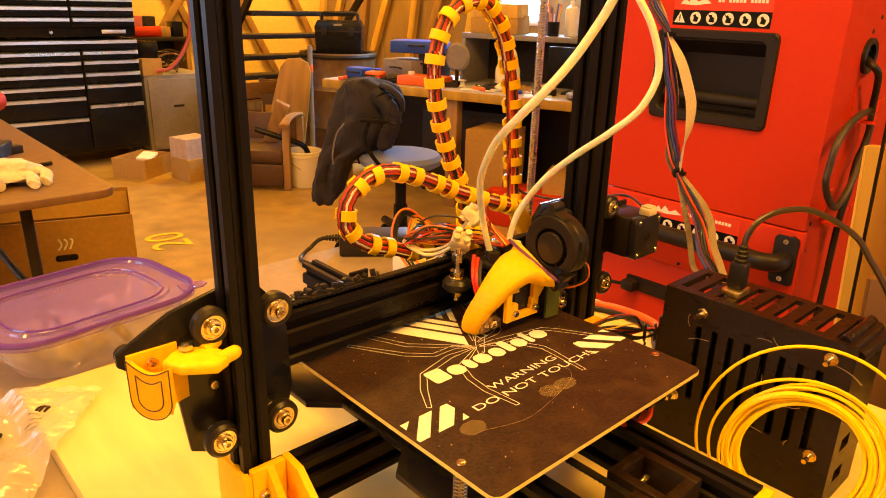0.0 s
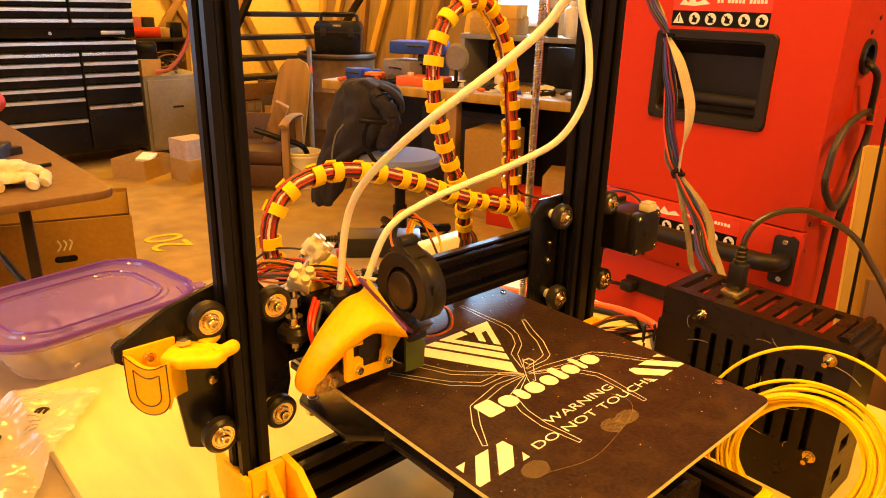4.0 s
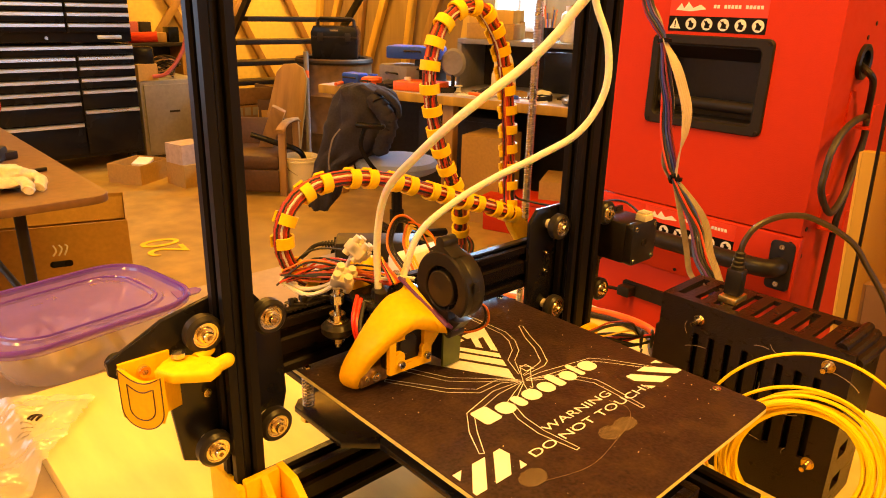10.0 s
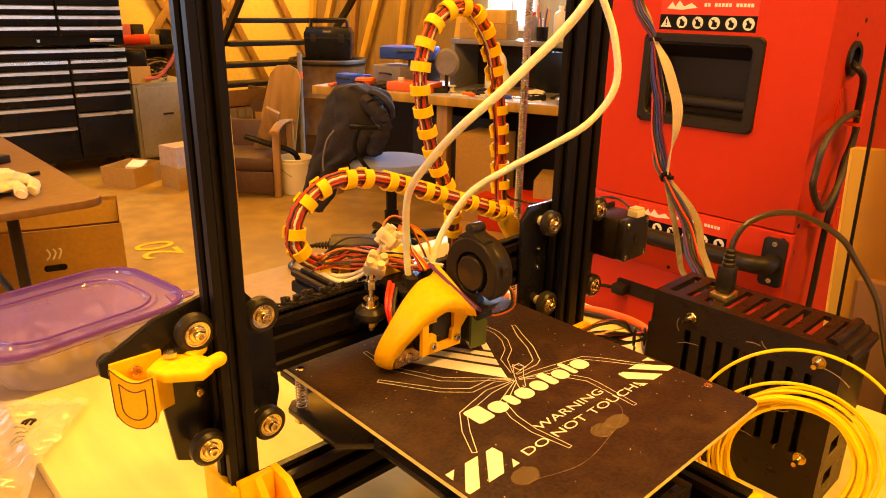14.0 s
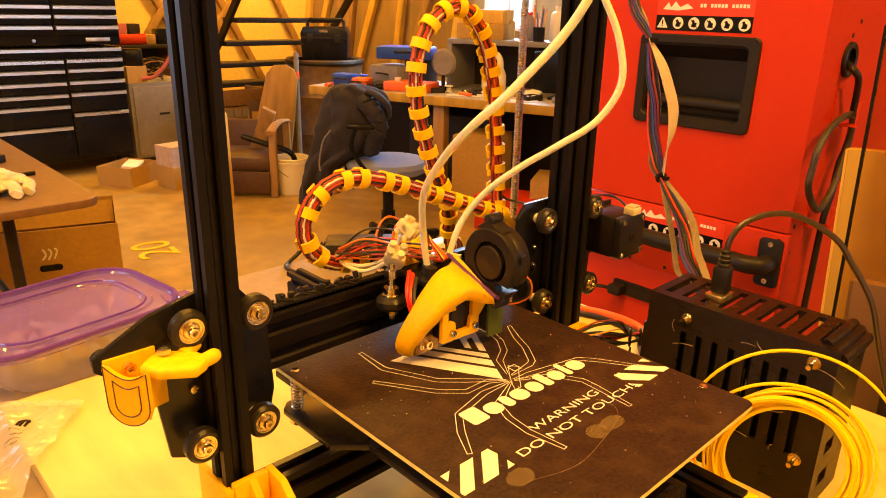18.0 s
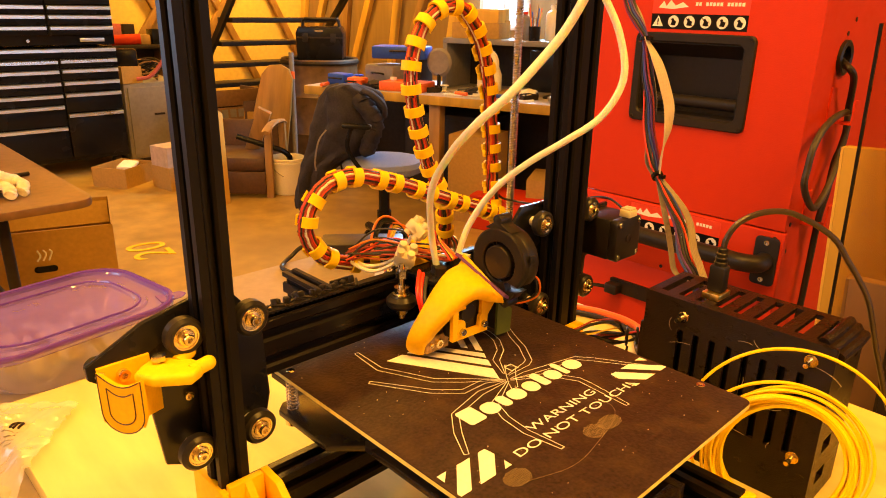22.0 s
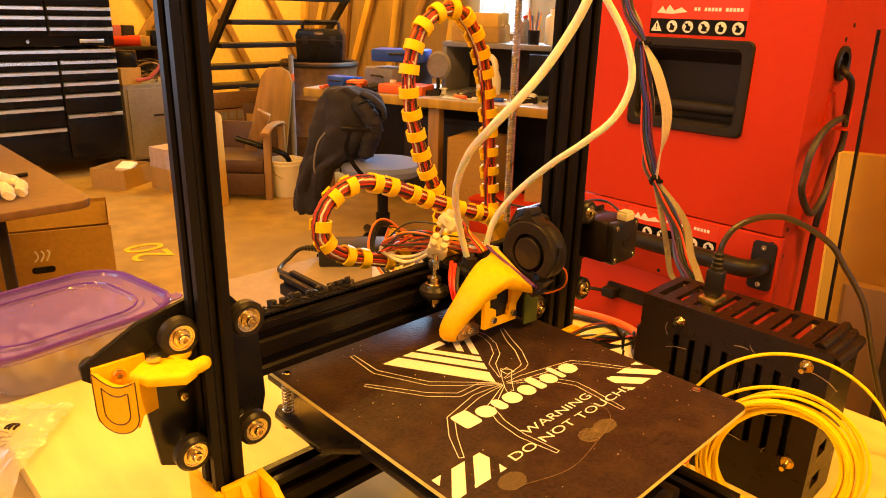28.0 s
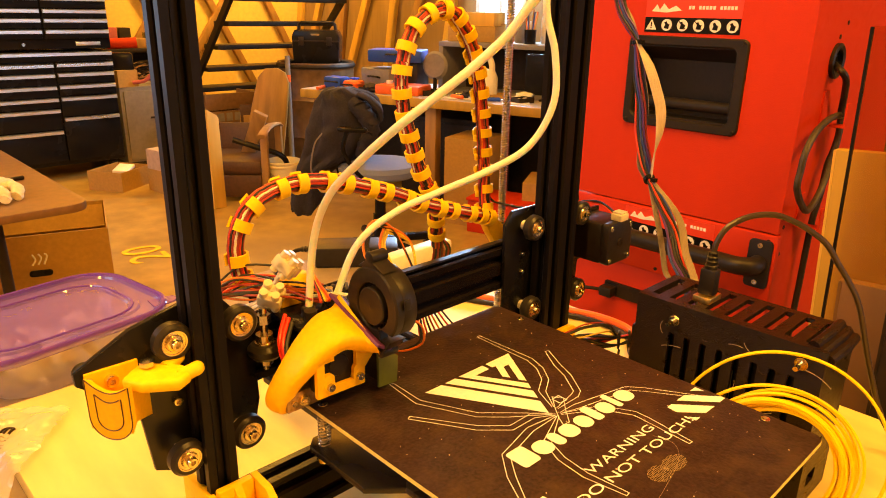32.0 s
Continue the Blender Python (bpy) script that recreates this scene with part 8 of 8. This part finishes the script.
# ---- coil of yellow filament ----
t = thing("filament_coil", "loose coil of bright yellow plastic filament leaning on the control box", "filament", pose(0.162, -0.279, 0.0622, 0, 0, 0))
rc = random.Random(21)
ez = Vector((0.10, 0.0, 1.0)).normalized()
ey = Vector((0.36, -0.93, 0)).normalized()
for k in range(20):
    r = rc.uniform(0.0435, 0.0540)
    off = Vector((rc.uniform(-0.008, 0.003), 0, rc.uniform(-0.003, 0.003))) + ey * rc.uniform(-0.002, 0.005)
    tilt, squash = rc.uniform(-0.10, 0.10), rc.uniform(1.03, 1.08)
    pts = []
    for i in range(49):
        a = 2 * math.pi * i / 48
        pts.append(off + ey * r * math.cos(a) + ez * r * math.sin(a) * squash + Vector((tilt * r * math.sin(a), 0, 0)))
    b = bmesh.new()
    tube(b, pts, 0.0013, 6, caps=False)
    part("turn", b, M_FILAMENT, t)
for off, r0, r1 in (((-0.004, 0.0, 0.004), 0.0620, 0.0600), ((-0.004, -0.002, 0.013), 0.0740, 0.0785)):
    b = bmesh.new()
    tube(b, [Vector(off) + ey * r0 * math.cos(radians(a)) + ez * r1 * math.sin(radians(a)) for a in range(-50, 206, 5)], 0.0013, 6)
    part("turn", b, M_FILAMENT, t)


# ---- clear box with a purple lid ----
def food_box():
    t = thing("food_container", "clear food box with a purple snap lid, full of parts", "container", pose(-0.150, 0.412, -0.018, 0, 0, 9))
    m_clear = film("clear_plastic", (0.80, 0.76, 0.82), (0.95, 0.94, 0.97), 0.44, 0.10)
    m_lid = film("purple_lid", (0.28, 0.17, 0.92), (0.70, 0.62, 0.98), 0.48, 0.07)
    m_rim = film("purple_lid_rim", (0.17, 0.07, 0.68), (0.55, 0.40, 0.95), 0.80, 0.08)
    SX, SY, KZ = 0.116, 0.092, 0.62

    def ringpts(kx, ky, r, z, n=8):
        return [Vector((x, y, z * KZ)) for x, y in rounded(-SX * kx, SX * kx, -SY * ky, SY * ky, r, n)]
    b = bmesh.new()
    rings = []
    for kx, z in ((0.66, 0.004), (0.69, 0.0), (0.72, 0.005), (0.86, 0.05), (0.94, 0.092), (0.97, 0.094)):
        rings.append([b.verts.new(p) for p in ringpts(kx, kx - 0.01, 0.05, z)])
    n = len(rings[0])
    for r0, r1 in zip(rings, rings[1:]):
        for j in range(n):
            b.faces.new((r0[j], r0[(j + 1) % n], r1[(j + 1) % n], r1[j]))
    b.faces.new(rings[0])
    part("tub", b, m_clear, t, "cloudy clear plastic tub")
    b = bmesh.new()
    rings = []
    prof = ((0.985, 0.0885), (1.0, 0.091), (1.0, 0.099), (0.975, 0.1015), (0.95, 0.1005), (0.935, 0.0955), (0.80, 0.0945), (0.785, 0.0985), (0.70, 0.0985), (0.685, 0.0950), (0.0, 0.0945))
    for kx, z in prof[:-1]:
        rings.append([b.verts.new(p) for p in ringpts(kx, kx - (0.06 if kx < 0.9 else 0), 0.05 * kx, z)])
    for r0, r1 in zip(rings, rings[1:]):
        for j in range(n):
            b.faces.new((r0[j], r0[(j + 1) % n], r1[(j + 1) % n], r1[j]))
    b.faces.new(rings[-1])
    lid = part("lid", b, m_lid, t, "translucent purple lid with stepped rim")
    b = bmesh.new()
    pts = ringpts(0.985, 0.985, 0.05, 0.1005)
    tube(b, pts + [pts[0]], 0.0035, 8, caps=False)
    pts = ringpts(0.74, 0.68, 0.04, 0.0990)
    tube(b, pts + [pts[0]], 0.0016, 6, caps=False)
    prism(b, [(0.098, -0.046), (0.126, -0.054), (0.128, -0.064), (0.120, -0.070), (0.092, -0.070)], "z", 0.0580, 0.0602)
    part("lid_rim", b, m_rim, lid, "deeper purple rolled rim")
    rf = random.Random(2)
    mats = (M_PAPER, M_CREAM, M_WHITE, M_CARD)
    for k in range(26):
        b = bmesh.new()
        m = pose(rf.uniform(-0.060, 0.060), rf.uniform(-0.042, 0.042), rf.uniform(0.014, 0.034), rf.uniform(0, 90), rf.uniform(0, 90), rf.uniform(0, 90))
        obox(b, m, rf.uniform(0.014, 0.028), rf.uniform(0.010, 0.022), rf.uniform(0.006, 0.014), 0.002)
        part("small_part", b, mats[k % 4], t)


food_box()


# ---- plastic bag ----
def plastic_bag():
    m_bag = film("clear_bag", (0.90, 0.88, 0.88), (0.98, 0.98, 0.97), 0.36, 0.10)
    place = pose(-0.178, 0.255, 0.002, 0, 0, 230.3)
    t = thing("plastic_bag", "crinkled clear plastic bag with a printed label", "bag", place)
    nx, ny, lx, ly = 60, 44, 0.26, 0.17

    def drop(x, y):
        """How far the bag sinks where it hangs over the board's edges."""
        p = place @ Vector((x, y, 0))
        s_ = min(max((-0.243 - p.x) / 0.02, (p.y - 0.312) / 0.02, 0.0), 1.0)
        return -0.0170 * s_ * s_ * (3 - 2 * s_)

    def rise(x, y):
        """The crinkled film's height."""
        h = 0.012 * max(1 - (2 * x / lx - 1) ** 6, 0) * max(1 - (-2 * y / ly - 1) ** 6, 0)
        z = 0.003 + h * (0.6 + 0.9 * noise.noise(Vector((x * 22, y * 22, 0.3)))) + 0.0060 * abs(noise.noise(Vector((x * 70 + y * 30, y * 45, 2.0)))) + 0.0025 * abs(noise.noise(Vector((x * 180, y * 150, 7.0))))
        return max(z, 0.0015) + drop(x, y)

    b = bmesh.new()
    g = []
    for i in range(nx + 1):
        row = []
        for j in range(ny + 1):
            fray = 0.004 * noise.noise(Vector((i * 0.9, j * 0.9, 5.0))) if j in (0, ny) or i in (0, nx) else 0.0
            x, y = i / nx * lx, -j / ny * ly + fray
            row.append(b.verts.new((x, y, rise(x, y))))
        g.append(row)
    for i in range(nx):
        for j in range(ny):
            b.faces.new((g[i][j], g[i + 1][j], g[i + 1][j + 1], g[i][j + 1]))
    sheet_ = part("film", b, m_bag, t, "crinkled clear film", smooth=25)
    # a round bold mark and lines of small print on the film
    b = bmesh.new()
    cx_, cy_ = 0.045, -0.036
    tube(b, [(cx_ + 0.0062 * math.cos(radians(a)), cy_ + 0.0050 * math.sin(radians(a)), rise(cx_ + 0.0062 * math.cos(radians(a)), cy_ + 0.0050 * math.sin(radians(a))) + 0.0004) for a in range(40, 331, 15)], 0.0013, 6)
    tube(b, [(cx_ + u_, cy_, rise(cx_ + u_, cy_) + 0.0004) for u_ in (-0.0010, 0.002, 0.0062)], 0.0012, 6)
    part("film_mark", b, M_DARK, sheet_, "bold dark plain mark")
    b = bmesh.new()
    for k in range(4):
        x = 0.054 + 0.0042 * k
        long_ = (0.014, 0.011, 0.016, 0.012)[k]
        tube(b, [(x, -0.031 - long_ * i / 6, rise(x, -0.031 - long_ * i / 6) + 0.0002) for i in range(7)], 0.0005 if k < 2 else 0.0003, 4)
    pieces("print_line", b, M_GREY, sheet_, "grey line of small print")


plastic_bag()
t = thing("black_clip", "small black plastic piece lying on the bag", "plastic piece", pose(-0.292, 0.246, -0.012, 0, 0, 30))
b = bmesh.new()
box(b, -0.02, 0.02, -0.012, 0.012, 0, 0.010, 0.002)
part("body", b, M_BLACK, t)

# seconds: bed along y, gantry along z, print head along x
STATE = [
    (0, 0.0520, -0.0034, 0.1120),
    (0.5, 0.0517, -0.0020, 0.1121),
    (1, 0.0518, -0.0003, 0.1125),
    (1.5, 0.0521, 0.0015, 0.1126),
    (2, 0.0454, 0.0025, 0.0941),
    (2.5, 0.0318, 0.0024, 0.0540),
    (3, 0.0181, 0.0017, 0.0145),
    (3.5, 0.0044, 0.0019, -0.0252),
    (3.7, 0.0000, 0.0022, -0.0384),
    (4, 0.0000, 0.0015, -0.0384),
    (5.5, 0.0001, -0.0031, -0.0369),
    (6, 0.0001, -0.0030, -0.0368),
    (6.5, 0.0001, -0.0013, -0.0366),
    (7, 0.0000, -0.0000, -0.0367),
    (7.5, 0.0001, 0.0018, -0.0366),
    (8, 0.0000, 0.0023, -0.0144),
    (8.5, 0.0001, 0.0017, 0.0002),
    (9, 0.0000, 0.0001, 0.0001),
    (9.5, -0.0000, -0.0016, 0.0002),
    (10, -0.0000, -0.0028, 0.0001),
    (10.5, 0.0001, -0.0040, -0.0002),
    (11, -0.0000, -0.0024, -0.0002),
    (11.5, 0.0001, -0.0010, 0.0002),
    (12, -0.0000, 0.0006, 0.0000),
    (12.5, 0.0000, 0.0024, -0.0001),
    (13, 0.0001, 0.0023, 0.0341),
    (13.5, -0.0000, 0.0008, 0.0372),
    (14, -0.0000, -0.0005, 0.0364),
    (14.5, -0.0001, -0.0018, 0.0367),
    (15.4, 0.0000, -0.0046, 0.0381),
    (16.5, 0.0000, -0.0011, 0.0366),
    (17, -0.0000, 0.0004, 0.0366),
    (17.5, 0.0000, 0.0020, 0.0371),
    (18, 0.0000, 0.0026, 0.0602),
    (18.5, -0.0000, 0.0016, 0.0746),
    (19, 0.0001, -0.0003, 0.0749),
    (19.5, 0.0000, -0.0015, 0.0749),
    (20, 0.0000, -0.0029, 0.0749),
    (20.5, -0.0001, -0.0043, 0.0749),
    (21, -0.0001, -0.0040, 0.0750),
    (21.5, -0.0000, -0.0022, 0.0745),
    (22, -0.0000, -0.0012, 0.0747),
    (22.5, 0.0001, 0.0007, 0.0743),
    (23, -0.0001, 0.0022, 0.0747),
    (23.5, -0.0000, 0.0026, 0.1072),
    (24, -0.0000, 0.0011, 0.1123),
    (24.5, -0.0000, -0.0004, 0.1123),
    (25, 0.0000, -0.0019, 0.1126),
    (25.5, 0.0000, -0.0034, 0.1126),
    (26.2, 0.0000, -0.0046, 0.1172),
    (27.5, -0.0000, -0.0012, 0.1121),
    (28, -0.0000, -0.0001, 0.1129),
    (28.5, -0.0007, 0.0019, 0.1133),
    (29, -0.0095, 0.0020, 0.0893),
    (29.5, -0.0235, 0.0019, 0.0495),
    (30, -0.0374, 0.0019, 0.0104),
    (30.5, -0.0507, 0.0022, -0.0301),
    (31, -0.0530, 0.0017, -0.0362),
    (31.5, -0.0534, -0.0005, -0.0366),
    (32, -0.0532, -0.0016, -0.0362),
]


def flex(state, shapes, n):
    """n + 1 points of a cord whose run lies between known runs, by the head's place."""
    x = min(max(state[3], HEAD_STOPS[0]), HEAD_STOPS[-1])
    k = max(i for i in range(len(HEAD_STOPS) - 1) if x >= HEAD_STOPS[i])
    s = (x - HEAD_STOPS[k]) / (HEAD_STOPS[k + 1] - HEAD_STOPS[k])
    pts = [Vector(a).lerp(Vector(b), s) for a, b in zip(shapes[k], shapes[k + 1])]
    for p in pts[:2] if len(shapes[0]) < 12 else pts[-2:]:
        p.z += state[2]
    return even_run(pts, n)


def motions():
    walk(bed_part, [(t, pose(0, -0.13 + y, 0.127)) for t, y, z, x in STATE])
    walk(gantry, [(t, pose(0, -0.018, 0.157 + z)) for t, y, z, x in STATE])
    walk(head, [(t, pose(-0.06 + x, -0.05, 0.18 + z)) for t, y, z, x in STATE])
    for pieces, shapes, n in CORDS:
        runs = [flex(s, shapes, n) for s in STATE]
        for i, ob in enumerate(pieces):
            rows = []
            for s, run in zip(STATE, runs):
                k = i * n / len(pieces)
                j = min(int(k), n - 1)
                p, q = run[j], run[j + 1]
                if len(pieces) < n:
                    p, q = run[max(j - 1, 0)], run[j + 1]
                d = (q - p).normalized()
                side = Vector((0, 1, 0))
                side = (side - d * side.dot(d)).normalized()
                up = d.cross(side)
                m = Matrix((side, up, d)).transposed().to_4x4()
                m.translation = (p + q) / 2
                rows.append((s[0], m))
            walk(ob, rows)


motions()
